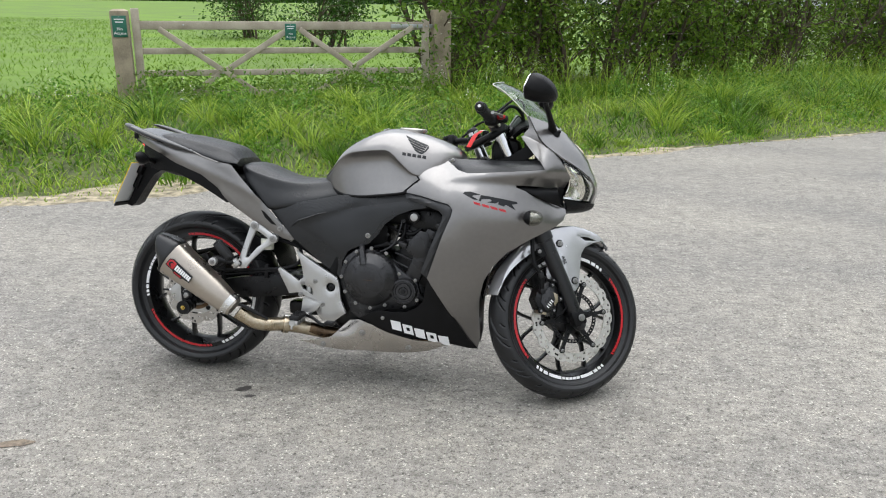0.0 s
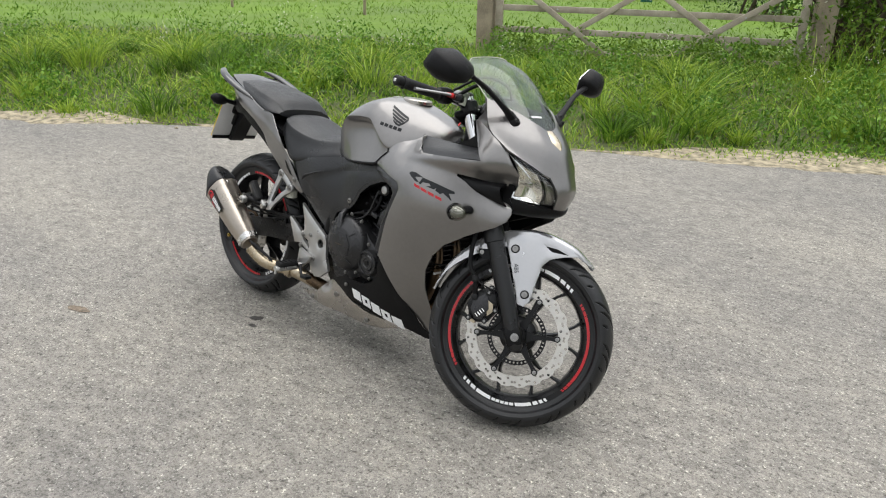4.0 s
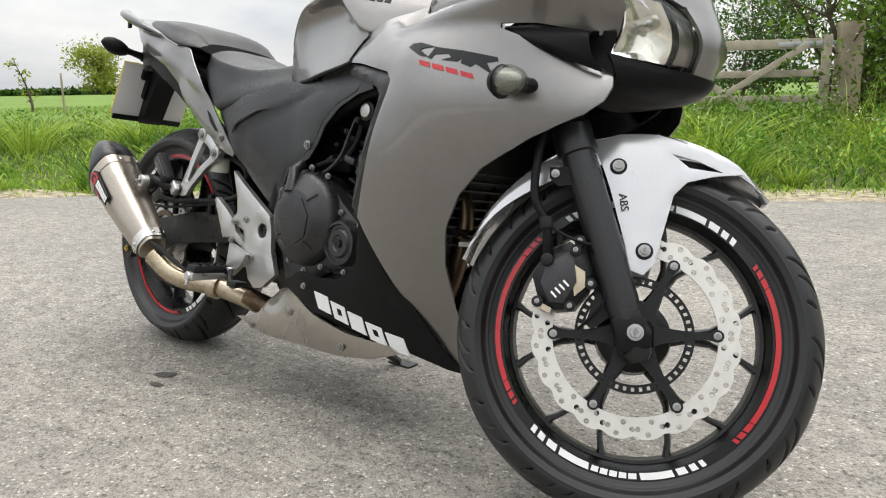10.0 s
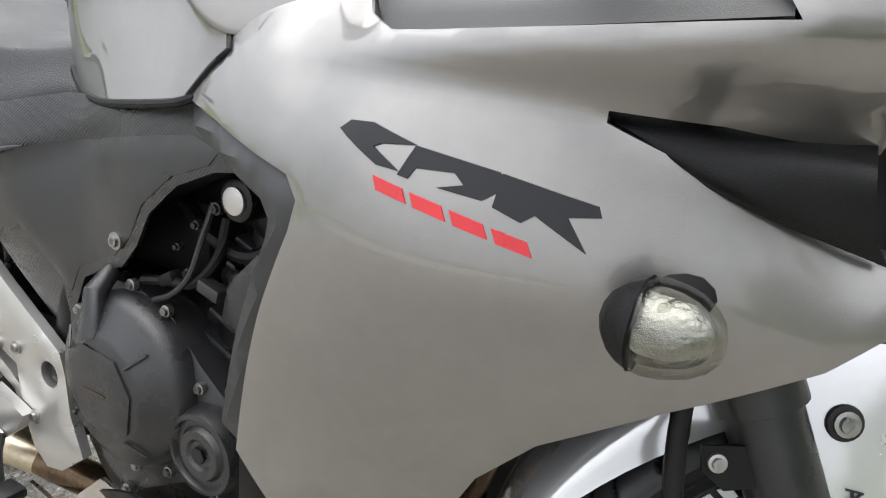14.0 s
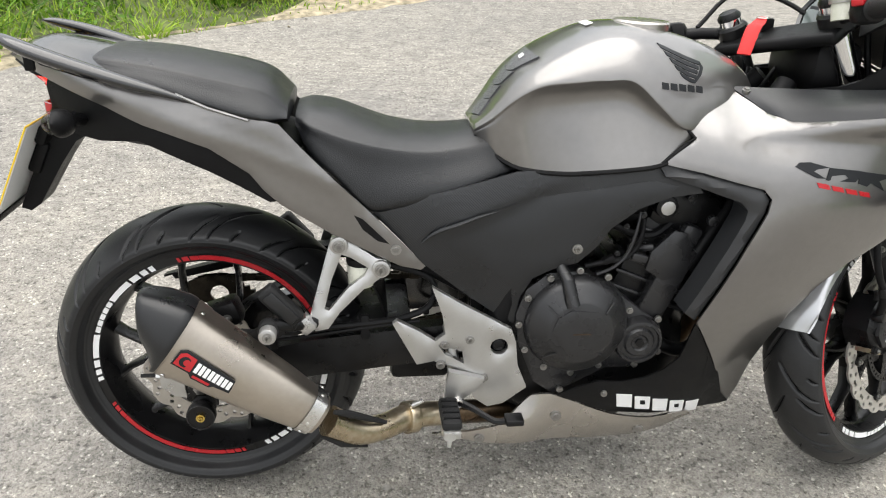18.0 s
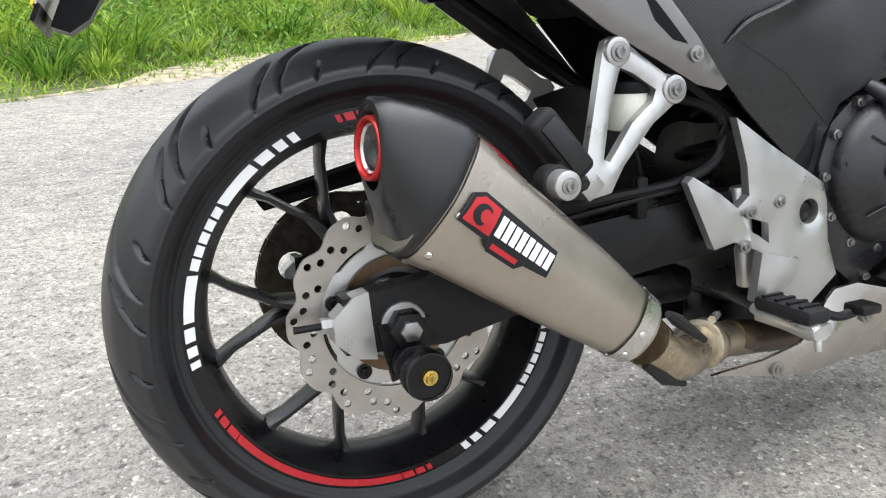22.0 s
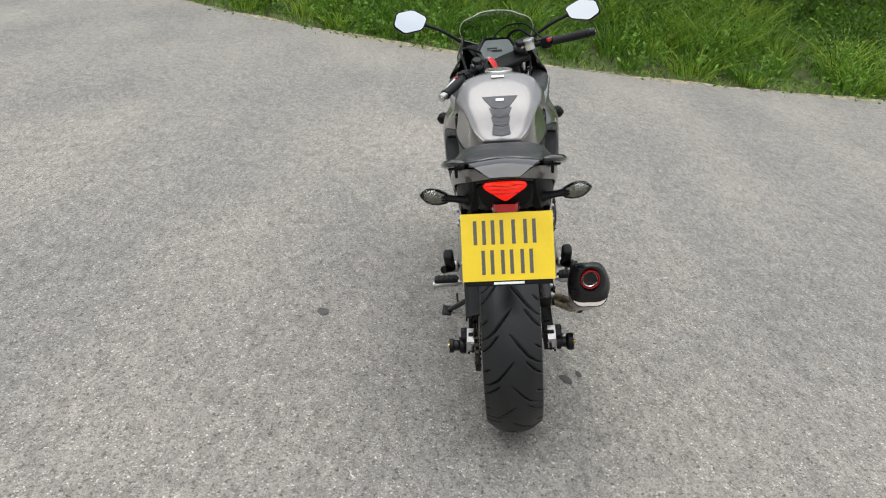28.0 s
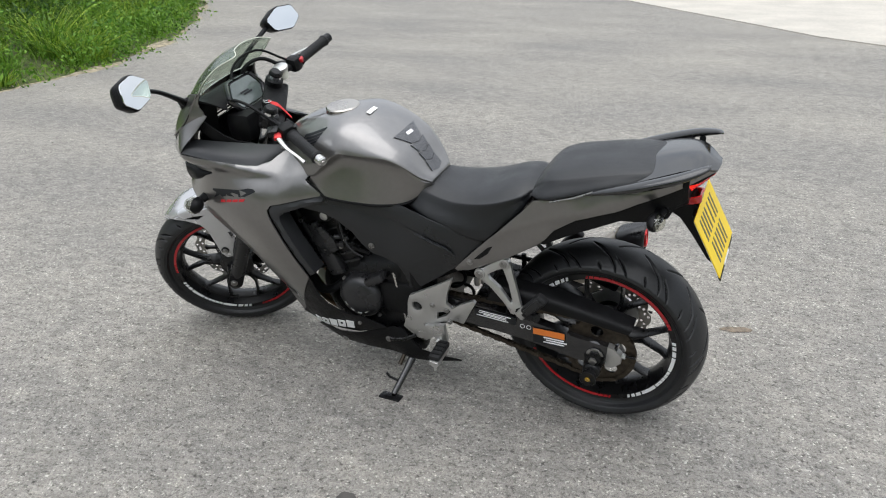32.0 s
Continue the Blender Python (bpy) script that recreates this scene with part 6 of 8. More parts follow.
mtilt = Vector((-1, -0.10, 0.06)).to_track_quat("Z", "Y").to_matrix().to_4x4()
part("mouth_ring", turned([(0.0235, -0.03), (0.0235, 0.001), (0.0245, 0.003), (0.0268, 0.003), (0.0280, 0.001), (0.0280, -0.02)], mouth, mtilt), M_REDAN, can, "red outlet ring")
part("outlet_tube", turned([(0.0195, -0.08), (0.0195, -0.003), (0.0215, -0.001), (0.0220, -0.06)], mouth, mtilt), M_STEEL, can)
part("baffle", turned([(0.0, -0.075), (0.022, -0.075)], mouth, mtilt), M_BLACK, can)
for t in (0.055, 0.735):
    for a in (0.25, 0.95, 1.75, 3.4, 4.0, 4.6, 5.3, 5.9):
        ring = can_ring(t, 0.0375 if t < 0.5 else 0.0585, 0.0405 if t < 0.5 else 0.0655)
        p = ring[int(a / (2 * math.pi) * 48) % 48]
        o = SA + (SB - SA) * t
        d = (p - o).normalized()
        part("rivet", tube([p - d * 0.001, p + d * 0.0008, p + d * 0.0018], [0.0042, 0.0038, 0.0015], 10), M_STEEL, can)
# badge on the silencer: red emblem and white blocks on black
bc = SA + (SB - SA) * 0.60


def badge_pt(u, v, lift):
    """u along the can towards the rider, v up; the outer flank."""
    o = bc - SD * u
    w = 0.0578 - 0.00012 * u * 100
    return o - SN * (w - 0.9 * v * v * 8 - (0.022 * (u)) + lift) + SU * v


def badge(name, poly, lift, m, parent, label=""):
    V, F, _ = fill2d(poly, 0.01)
    return part(name, slab(V, F, [badge_pt(p[0], p[1], lift) for p in V], [badge_pt(p[0], p[1], lift - 0.0025) for p in V]), m, parent, label)


bg = badge("maker_badge", [(-0.052, -0.012), (-0.050, 0.015), (-0.040, 0.021), (0.050, 0.013), (0.053, -0.012), (0.026, -0.0145), (0.020, -0.021), (-0.012, -0.021), (-0.020, -0.0135)], 0.0030, M_BLKDEC, can, "black badge with red emblem and white blocks")
badge("emblem", [(-0.049, -0.009), (-0.047, 0.0125), (-0.039, 0.0175), (-0.020, 0.0158), (-0.019, -0.0095)], 0.0038, M_RED, bg)
badge("emblem", [(-0.034 + 0.0095 * math.cos(q), 0.003 + 0.0095 * math.sin(q)) for q in [0.8 + k * 0.42 for k in range(11)]] + [(-0.031 + 0.0058 * math.cos(q), 0.0035 + 0.0062 * math.sin(q)) for q in [0.8 + k * 0.42 for k in range(10, -1, -1)]], 0.0046, M_BLKDEC, bg)
for i in range(8):
    u = -0.0155 + 0.0083 * i
    badge("text_bar", [(u, -0.0062), (u, 0.0125 - 0.0005 * i), (u + 0.0062, 0.0122 - 0.0005 * i), (u + 0.0062, -0.0065)], 0.0039, M_WHITE, bg)
badge("text_bar", [(-0.012, -0.0175), (-0.012, -0.0125), (0.018, -0.0128), (0.018, -0.0175)], 0.0039, M_RED, bg)

# rear-set plates, pegs, hangers
for s in (-1, 1):
    tag = "satin aluminium foot rest plate"
    pl = part("foot_rest_plate", plate([(0.420, 0.487), (0.470, 0.455), (0.569, 0.397), (0.578, 0.371), (0.584, 0.321), (0.604, 0.272), (0.560, 0.238), (0.530, 0.232), (0.506, 0.250), (0.490, 0.285), (0.470, 0.318), (0.426, 0.336), (0.394, 0.330), (0.350, 0.415), (0.358, 0.422), (0.400, 0.398), (0.428, 0.378), (0.446, 0.392), (0.440, 0.430)], s * 0.140, s * 0.156, [circle(0.547, 0.362, 0.0165, 20), [(0.434, 0.369), (0.479, 0.354), (0.482, 0.328), (0.462, 0.341), (0.446, 0.349)]], 0.014, 0.004), M_BRACKET, None, tag)
    for x, z in ((0.491, 0.381), (0.520, 0.300), (0.438, 0.330), (0.445, 0.372)):
        bolt((x, s * 0.156, z), 0.0085, pl, (0, s, 0))
    part("pivot_bolt", cyl((0.547, s * 0.120, 0.362), (0.547, s * 0.146, 0.362), 0.012, n=20, bev=0.003), M_ENGINE, pl)
    part("peg_bracket", plate([(0.452, 0.323), (0.519, 0.305), (0.503, 0.280), (0.478, 0.262), (0.462, 0.250), (0.445, 0.262), (0.447, 0.283)], s * 0.157, s * 0.174, step=0.02, bev=0.003), M_BRACKET, pl)
    peg = part("rider_peg", tube([(0.452, s * 0.165, 0.252), (0.450, s * 0.185, 0.252), (0.446, s * 0.255, 0.249), (0.445, s * 0.268, 0.249)], [0.010, 0.013, 0.0145, 0.011], 12, flat=0.8), M_ALU, pl, "aluminium peg with rubber top")
    part("peg_rubber", box((0.450, s * 0.220, 0.266), (0.036, 0.084, 0.018), 0.006), M_GRIP, pl)
    part("peg_body", box((0.450, s * 0.222, 0.250), (0.032, 0.088, 0.016), 0.004), M_BRACKET, pl)
    for k in range(4):
        part("peg_groove", box((0.450, s * (0.192 + 0.018 * k), 0.2755), (0.030, 0.006, 0.004), 0.001), M_BLACK, pl)
    part("peg_feeler", cyl((0.446, s * 0.263, 0.245), (0.444, s * 0.266, 0.228), 0.005, 0.004, 10, bev=0.001), M_ALU, pl)
    part("peg_spring", tube([(0.470 + 0.008 * math.cos(a), s * (0.170 + 0.0006 * a), 0.262 + 0.008 * math.sin(a)) for a in [i * 0.7 for i in range(40)]], 0.0018, 5), M_STEEL, pl)
    # pillion hanger: a flat cast triangle leaning out towards its foot
    V, F, lps = fill2d([(0.241, 0.566), (0.246, 0.578), (0.258, 0.583), (0.271, 0.578), (0.290, 0.563), (0.322, 0.541), (0.338, 0.538), (0.347, 0.527), (0.343, 0.512), (0.330, 0.506), (0.300, 0.487), (0.256, 0.444), (0.236, 0.416), (0.214, 0.412), (0.202, 0.424), (0.206, 0.446), (0.222, 0.500)], 0.009, [[(0.262, 0.549), (0.278, 0.543), (0.308, 0.524), (0.302, 0.511), (0.272, 0.489), (0.238, 0.449), (0.230, 0.452), (0.244, 0.505)]])
    dd_ = np.minimum(edge_dist(lps[0], V), edge_dist(lps[1], V))
    yy_ = 0.132 + (0.566 - V[:, 1]) * 0.17
    hg = part("pillion_hanger", slab(V, F, [(p[0], s * (q + 0.009 - 0.0035 * math.exp(-(k / 0.004) ** 2)), p[1]) for p, q, k in zip(V, yy_, dd_)], [(p[0], s * (q - 0.006), p[1]) for p, q in zip(V, yy_)]), M_BRACKET, None, "satin aluminium triangular pillion peg hanger", angle=50)
    for x, z in ((0.258, 0.566), (0.330, 0.523)):
        part("hanger_boss", cyl((x, s * (0.134 + (0.566 - z) * 0.17), z), (x, s * (0.1445 + (0.566 - z) * 0.17), z), 0.0165, n=24, bev=0.003), M_BRACKET, hg)
    part("hanger_foot", tube([(0.214, s * 0.158, 0.428), (0.175, s * 0.180, 0.435), (0.145, s * 0.200, 0.445)], [0.011, 0.012, 0.012], 10), M_ENGINE, hg)
    PGR = Matrix.Rotation(radians(49), 3, "Y")
    part("pillion_peg", box((0.158, s * 0.180, 0.474), (0.084, 0.028, 0.034), 0.008, PGR, seg=3), M_GRIP, hg, "folded black rubber pillion peg")
    part("peg_pad", box((0.159, s * 0.1935, 0.474), (0.066, 0.006, 0.022), 0.003, PGR), M_SATINB, hg)
    part("peg_hinge", box((0.198, s * 0.168, 0.430), (0.030, 0.026, 0.028), 0.005, PGR), M_BRACKET, hg)
    for x, z in ((0.258, 0.566), (0.330, 0.523)):
        bolt((x, s * (0.1445 + (0.566 - z) * 0.17), z), 0.0115, hg, (0, s, 0))
nut = part("silencer_bolt", cyl((0.138, -0.195, 0.440), (0.138, -0.232, 0.440), 0.0150, n=24, bev=0.003), M_BRACKET, None, "bright steel silencer hanger bolt")
bolt((0.138, -0.232, 0.440), 0.0085, nut)
part("rubber_bush", cyl((0.138, -0.190, 0.440), (0.138, -0.214, 0.440), 0.0185, n=24, bev=0.004), M_GRIP, nut)
part("silencer_strap", plate([(0.10, 0.43), (0.15, 0.46), (0.165, 0.43), (0.12, 0.40)], -0.195, -0.202, step=0.02), M_ENGINE)
part("brake_pedal", tube([(0.470, -0.175, 0.262), (0.500, -0.195, 0.255), (0.535, -0.212, 0.240), (0.560, -0.218, 0.245)], [0.008, 0.006, 0.006, 0.007], 8, smooth=3), M_ENGINE, None, "black rear brake pedal")
part("pedal_tip", box((0.568, -0.222, 0.249), (0.034, 0.030, 0.013), 0.004), M_ENGINE)
part("gear_lever", tube([(0.56, 0.16, 0.25), (0.60, 0.175, 0.235), (0.64, 0.185, 0.235)], 0.006, 8), M_ENGINE, None, "black gear lever")
res = part("brake_fluid_reservoir", cyl((0.295, -0.112, 0.478), (0.295, -0.112, 0.522), 0.024, n=24, bev=0.004), M_FLUID, None, "translucent white rear brake fluid reservoir")
part("lid", cyl((0.295, -0.112, 0.520), (0.295, -0.112, 0.534), 0.026, n=24, bev=0.003), M_BLACK, res)
part("master_cylinder", cyl((0.47, -0.13, 0.27), (0.455, -0.125, 0.40), 0.012, n=14, bev=0.003), M_ALU)
part("shock_spring", tube([(0.44 + 0.028 * math.cos(a) + 0.004 * a, 0.028 * math.sin(a), 0.30 + 0.0085 * a) for a in [i * 0.35 for i in range(90)]], 0.0055, 6), M_BLACK, None, "black rear shock spring")
part("linkage", box((0.41, 0, 0.25), (0.12, 0.07, 0.05), 0.012), M_ENGINE)
# side stand
st = part("side_stand", tube([(0.596, 0.085, 0.150), (0.612, 0.16, 0.095), (0.628, 0.232, 0.046)], [0.016, 0.011, 0.010], 12), M_GLOSSBLK, None, "black steel side stand, folded out")
part("stand_foot", box((0.634, 0.243, 0.0425), (0.075, 0.036, 0.007), 0.003, Matrix.Rotation(radians(9.8), 3, "X")), M_ENGINE, st)
part("stand_bracket", box((0.595, 0.08, 0.17), (0.06, 0.045, 0.06), 0.01), M_ENGINE, st)
part("stand_spring", tube([(0.62, 0.10, 0.165), (0.635, 0.16, 0.11)], 0.007, 8), M_CHAIN, st)
part("stand_tang", tube([(0.620, 0.195, 0.07), (0.655, 0.20, 0.085), (0.665, 0.20, 0.10)], 0.0045, 8), M_ENGINE, st)
bolt((0.594, 0.105, 0.155), 0.011, st, (0, 1, 0))

# ---- bodywork ----
# half width of the side fairing over (x, z)
FAIR = tps([(0.809, 0.818, 0.122), (0.80, 0.716, 0.165), (0.94, 0.830, 0.100), (0.90, 0.770, 0.172), (0.90, 0.70, 0.205), (0.982, 0.672, 0.226), (0.90, 0.427, 0.199), (0.97, 0.55, 0.226), (1.07, 0.149, 0.050), (1.017, 0.193, 0.076),
            (0.98, 0.30, 0.150), (1.06, 0.30, 0.118), (1.06, 0.45, 0.190), (1.12, 0.50, 0.190), (1.357, 0.667, 0.131), (1.24, 0.60, 0.186), (1.281, 0.812, 0.209), (1.368, 0.784, 0.132), (1.342, 0.742, 0.130), (1.15, 0.795, 0.206), (1.05, 0.786, 0.192), (0.99, 0.795, 0.158),
            (1.022, 0.72, 0.230), (1.10, 0.71, 0.231), (1.20, 0.69, 0.213), (1.29, 0.68, 0.176), (1.337, 0.714, 0.135), (1.326, 0.85, 0.155), (1.29, 0.86, 0.180), (1.233, 0.869, 0.180), (1.195, 0.915, 0.153), (1.246, 0.91, 0.160), (1.33, 0.78, 0.160)])


def fair_y(x, z):
    """The side fairing with its scooped channel under the upper lip."""
    y = FAIR(x, z)
    lip = np.interp(x, [0.90, 0.94, 0.972, 1.03, 1.097, 1.17, 1.232, 1.28, 1.36], [0.745, 0.756, 0.766, 0.777, 0.786, 0.793, 0.799, 0.803, 0.812])
    low = 0.755 + 0 * x
    gap = np.clip(lip - low, 0, 0.06) * smooth01((1.40 - x) / 0.08)
    deep = 0.62 * gap
    return y - np.where(z > low, deep * smooth01((lip + 0.003 - z) / np.maximum(lip + 0.003 - low, 0.006)), deep * (1 - smooth01((low - z) / 0.13)))


UP = [(0.966, 0.812), (0.985, 0.798), (1.02, 0.789), (1.055, 0.791), (1.15, 0.800), (1.281, 0.813)]
LOW = [(1.357, 0.667), (1.350, 0.645), (1.325, 0.622), (1.245, 0.578), (1.17, 0.53), (1.125, 0.483), (1.093, 0.425), (1.078, 0.36), (1.075, 0.28), (1.080, 0.20), (1.072, 0.150)]
FAIR_OUT = [(0.806, 0.816), (0.83, 0.829), (0.862, 0.835), (0.94, 0.829)] + UP + [(1.264, 0.836), (1.233, 0.869), (1.201, 0.908), (1.194, 0.919), (1.212, 0.925), (1.262, 0.905), (1.326, 0.852), (1.348, 0.815), (1.366, 0.786), (1.342, 0.744), (1.31, 0.748), (1.25, 0.756), (1.188, 0.757), (1.188, 0.750), (1.26, 0.724), (1.32, 0.700), (1.342, 0.692), (1.354, 0.682)] + LOW + [(1.035, 0.190), (0.985, 0.285), (0.945, 0.352), (0.900, 0.425), (0.925, 0.50), (0.952, 0.58), (0.978, 0.645), (0.982, 0.668), (0.968, 0.684), (0.92, 0.695), (0.872, 0.706), (0.802, 0.716), (0.835, 0.742), (0.858, 0.760), (0.835, 0.785)]
for s in (-1, 1):
    fp = part("side_fairing", panel(FAIR_OUT, fair_y, s, 0.005, 0.008, lip=0.0012), M_PAINT, None, "warm grey metallic painted side fairing", angle=50)
    # black recessed intake wedge
    part("fairing_intake", surf([[(1.180, s * 0.164, 0.759), (1.25, s * 0.150, 0.760), (1.322, s * 0.120, 0.752)], [(1.182, s * 0.176, 0.7545), (1.255, s * 0.180, 0.748), (1.326, s * 0.156, 0.741)], [(1.190, s * 0.182, 0.749), (1.26, s * 0.189, 0.726), (1.332, s * 0.150, 0.708)], [(1.195, s * 0.172, 0.744), (1.26, s * 0.178, 0.716), (1.342, s * 0.134, 0.687)]], 4, 5, 0.006 * s), M_BLACK, None, "black textured intake insert in the fairing")
    part("intake_throat", surf([[(1.19, s * 0.155, 0.762), (1.345, s * 0.112, 0.752)], [(1.19, s * 0.150, 0.735), (1.345, s * 0.105, 0.720)], [(1.20, s * 0.155, 0.715), (1.348, s * 0.110, 0.680)]], 4, 4, 0.004 * s), M_BLACK)
    # inner black edge of the engine opening
    part("opening_trim", panel([(0.803, 0.714), (0.872, 0.704), (0.92, 0.693), (0.967, 0.682), (0.980, 0.667), (0.976, 0.645), (0.950, 0.578), (0.898, 0.426), (0.876, 0.442), (0.911, 0.54), (0.946, 0.630), (0.948, 0.646), (0.936, 0.659), (0.868, 0.680), (0.815, 0.693)], lambda x, z: FAIR(x, z) - 0.003, s, 0.060, 0.012, lip=0.006), M_SATIN, None, "satin black rounded rim of the engine opening")
    # lower black panel with white blocks, silver belly pan
    LY = tps([(0.66, 0.266, 0.172), (0.746, 0.27, 0.181), (0.82, 0.296, 0.176), (0.907, 0.401, 0.190), (0.928, 0.356, 0.178), (1.035, 0.19, 0.080), (0.95, 0.20, 0.125), (0.836, 0.19, 0.148), (0.767, 0.219, 0.166)])
    lp = part("lower_fairing", panel([(0.660, 0.264), (0.70, 0.286), (0.733, 0.300), (0.78, 0.294), (0.825, 0.296), (0.862, 0.314), (0.886, 0.340), (0.900, 0.420), (0.925, 0.385), (0.952, 0.345), (0.990, 0.285), (1.038, 0.192), (1.074, 0.152), (1.04, 0.155), (0.946, 0.186), (0.86, 0.196), (0.767, 0.219)], lambda x, z: LY(x, z), s, 0.006, 0.013), M_BLACK, None, "matt black lower fairing panel")
    part("vent_duct", panel([(0.948, 0.335), (0.985, 0.270), (1.010, 0.218), (0.955, 0.275)], lambda x, z: LY(x, z) + 0.002, s, 0.004, 0.012), M_BLACK, lp)
    for i in range(5):
        u = 0.775 + 0.041 * i
        z0 = 0.262 - 0.0135 * i
        part("text_block", panel([(u - 0.002, z0 + 0.004), (u + 0.005, z0 - 0.030), (u + 0.038, z0 - 0.038), (u + 0.032, z0 - 0.003)], lambda x, z: LY(x, z) + 0.0018, s, 0.003, 0.01, holes=[[(u + 0.011, z0 - 0.008), (u + 0.014, z0 - 0.021), (u + 0.026, z0 - 0.0235), (u + 0.023, z0 - 0.010)]] if i in (1, 3) else [], lip=0), M_WHITE, lp)
    BY = tps([(0.43, 0.15, 0.122), (0.60, 0.24, 0.140), (0.66, 0.248, 0.152), (0.60, 0.185, 0.158), (0.75, 0.195, 0.166), (0.836, 0.173, 0.156), (0.66, 0.14, 0.134), (0.93, 0.165, 0.124), (0.80, 0.135, 0.134)])
    bp_ = part("belly_pan", panel([(0.428, 0.150), (0.50, 0.163), (0.552, 0.182), (0.592, 0.222), (0.618, 0.246), (0.652, 0.252), (0.70, 0.240), (0.767, 0.217), (0.86, 0.194), (0.946, 0.184), (0.960, 0.172), (0.90, 0.150), (0.80, 0.138), (0.657, 0.134), (0.52, 0.138)], BY, s, 0.007, 0.013), M_SILVER if s < 0 else M_BLACK, None, "satin silver belly pan" if s < 0 else "black belly pan")
    for x, z in ((0.666, 0.205), (0.520, 0.150), (0.836, 0.165)):
        bolt((x, s * (float(BY([x], [z])[0]) + 0.001), z), 0.0105, bp_, (0, s, 0))
    bolt((0.746, s * 0.1835, 0.272), 0.0065, lp, (0, s, 0))
    bolt((1.017, s * 0.082, 0.196), 0.0075, fp, (0, s, 0))
    # mid side cover, black with a raised textured field
    SY = tps([(0.336, 0.641, 0.138), (0.58, 0.698, 0.122), (0.80, 0.712, 0.150), (0.872, 0.676, 0.170), (0.678, 0.555, 0.149), (0.599, 0.497, 0.148), (0.576, 0.400, 0.140), (0.407, 0.528, 0.148), (0.48, 0.60, 0.158), (0.70, 0.65, 0.150)])
    def cover_y(x, z):
        ridge = 0.585 + 0.36 * (x - 0.40)
        return SY(x, z) - 0.008 * smooth01((ridge - z) / 0.02) * smooth01((x - 0.40) / 0.05) * smooth01((0.70 - x) / 0.10)
    sc = part("side_cover", panel([(0.318, 0.622), (0.336, 0.641), (0.45, 0.664), (0.568, 0.690), (0.60, 0.692), (0.714, 0.703), (0.796, 0.710), (0.868, 0.688), (0.885, 0.664), (0.835, 0.655), (0.78, 0.632), (0.735, 0.595), (0.712, 0.558), (0.682, 0.527), (0.64, 0.513), (0.604, 0.494), (0.583, 0.455), (0.575, 0.398), (0.525, 0.432), (0.470, 0.475), (0.407, 0.528), (0.365, 0.575)], cover_y, s, 0.006, 0.012), M_BLACKT, None, "textured black plastic side cover")
    part("cover_inlay", panel([(0.410, 0.580), (0.425, 0.592), (0.50, 0.622), (0.60, 0.645), (0.72, 0.668), (0.80, 0.682), (0.842, 0.674), (0.828, 0.660), (0.773, 0.640), (0.726, 0.603), (0.703, 0.566), (0.670, 0.537), (0.633, 0.522), (0.598, 0.504), (0.580, 0.472), (0.50, 0.535)], lambda x, z: cover_y(x, z) + 0.002, s, 0.003, 0.012), M_SMOOTHP, sc, "smooth dark grey plastic")
    part("cover_ridge", tube([(0.400, s * 0.152, 0.572), (0.425, s * 0.158, 0.594), (0.465, s * 0.160, 0.609), (0.50, s * 0.159, 0.622), (0.53, s * 0.155, 0.629)], [0.001, 0.004, 0.0042, 0.003, 0.001], 6, smooth=3), M_BLACKT, sc)
    bolt((0.678, s * 0.150, 0.555), 0.0095, sc, (0, s, 0))
    # tail
    TY = tps([(0.402, 0.529, 0.150), (0.356, 0.56, 0.152), (0.30, 0.63, 0.152), (0.20, 0.72, 0.150), (0.16, 0.775, 0.143), (0.13, 0.70, 0.140), (0.05, 0.76, 0.146), (-0.05, 0.80, 0.140), (-0.10, 0.83, 0.132), (-0.17, 0.85, 0.105), (-0.25, 0.868, 0.048), (0.0, 0.815, 0.134), (-0.22, 0.878, 0.075)])
    tl = part("tail_cowl", panel([(-0.262, 0.868), (-0.222, 0.882), (-0.157, 0.862), (-0.104, 0.845), (-0.007, 0.822), (0.10, 0.795), (0.168, 0.778), (0.195, 0.748), (0.232, 0.710), (0.302, 0.640), (0.360, 0.580), (0.408, 0.526), (0.400, 0.519), (0.365, 0.527), (0.247, 0.588), (0.165, 0.640), (0.138, 0.665), (0.116, 0.695), (0.055, 0.740), (-0.043, 0.776), (-0.10, 0.805), (-0.20, 0.842)], lambda x, z: TY(x, z) + 0.004 * np.exp(-((z - (0.83 - 0.42 * (x + 0.1))) / 0.012) ** 2), s, 0.006, 0.011, lip=0.003), M_PAINT, None, "warm grey metallic tail fairing")
    part("tail_slot", panel([(0.285, 0.625), (0.300, 0.618), (0.345, 0.572), (0.325, 0.577), (0.30, 0.598)], lambda x, z: TY(x, z) + 0.002, s, 0.004, 0.012), M_BLACK, tl)
    bolt((0.356, s * 0.153, 0.561), 0.0095, tl, (0, s, 0))
    part("tail_underside", panel([(0.165, 0.645), (0.116, 0.697), (0.055, 0.742), (-0.043, 0.778), (-0.12, 0.815), (-0.20, 0.842), (-0.19, 0.80), (-0.165, 0.752), (-0.12, 0.745), (-0.055, 0.748), (0.052, 0.697), (0.145, 0.642)], lambda x, z: TY(x, z) - 0.010, s, 0.02, 0.016), M_BLACK, None, "matt black tail underside panel")
    # pillion grab rail
    gr = part("grab_rail", tube([(0.050, s * 0.130, 0.806), (0.0, s * 0.138, 0.826), (-0.06, s * 0.143, 0.845), (-0.13, s * 0.143, 0.868), (-0.195, s * 0.134, 0.890), (-0.240, s * 0.112, 0.905), (-0.254, s * 0.094, 0.910)], [0.003, 0.010, 0.0165, 0.0185, 0.0175, 0.012, 0.003], 14, smooth=4, flat=0.62), M_GLOSSBLK, None, "gloss black moulded grab rail", angle=60)
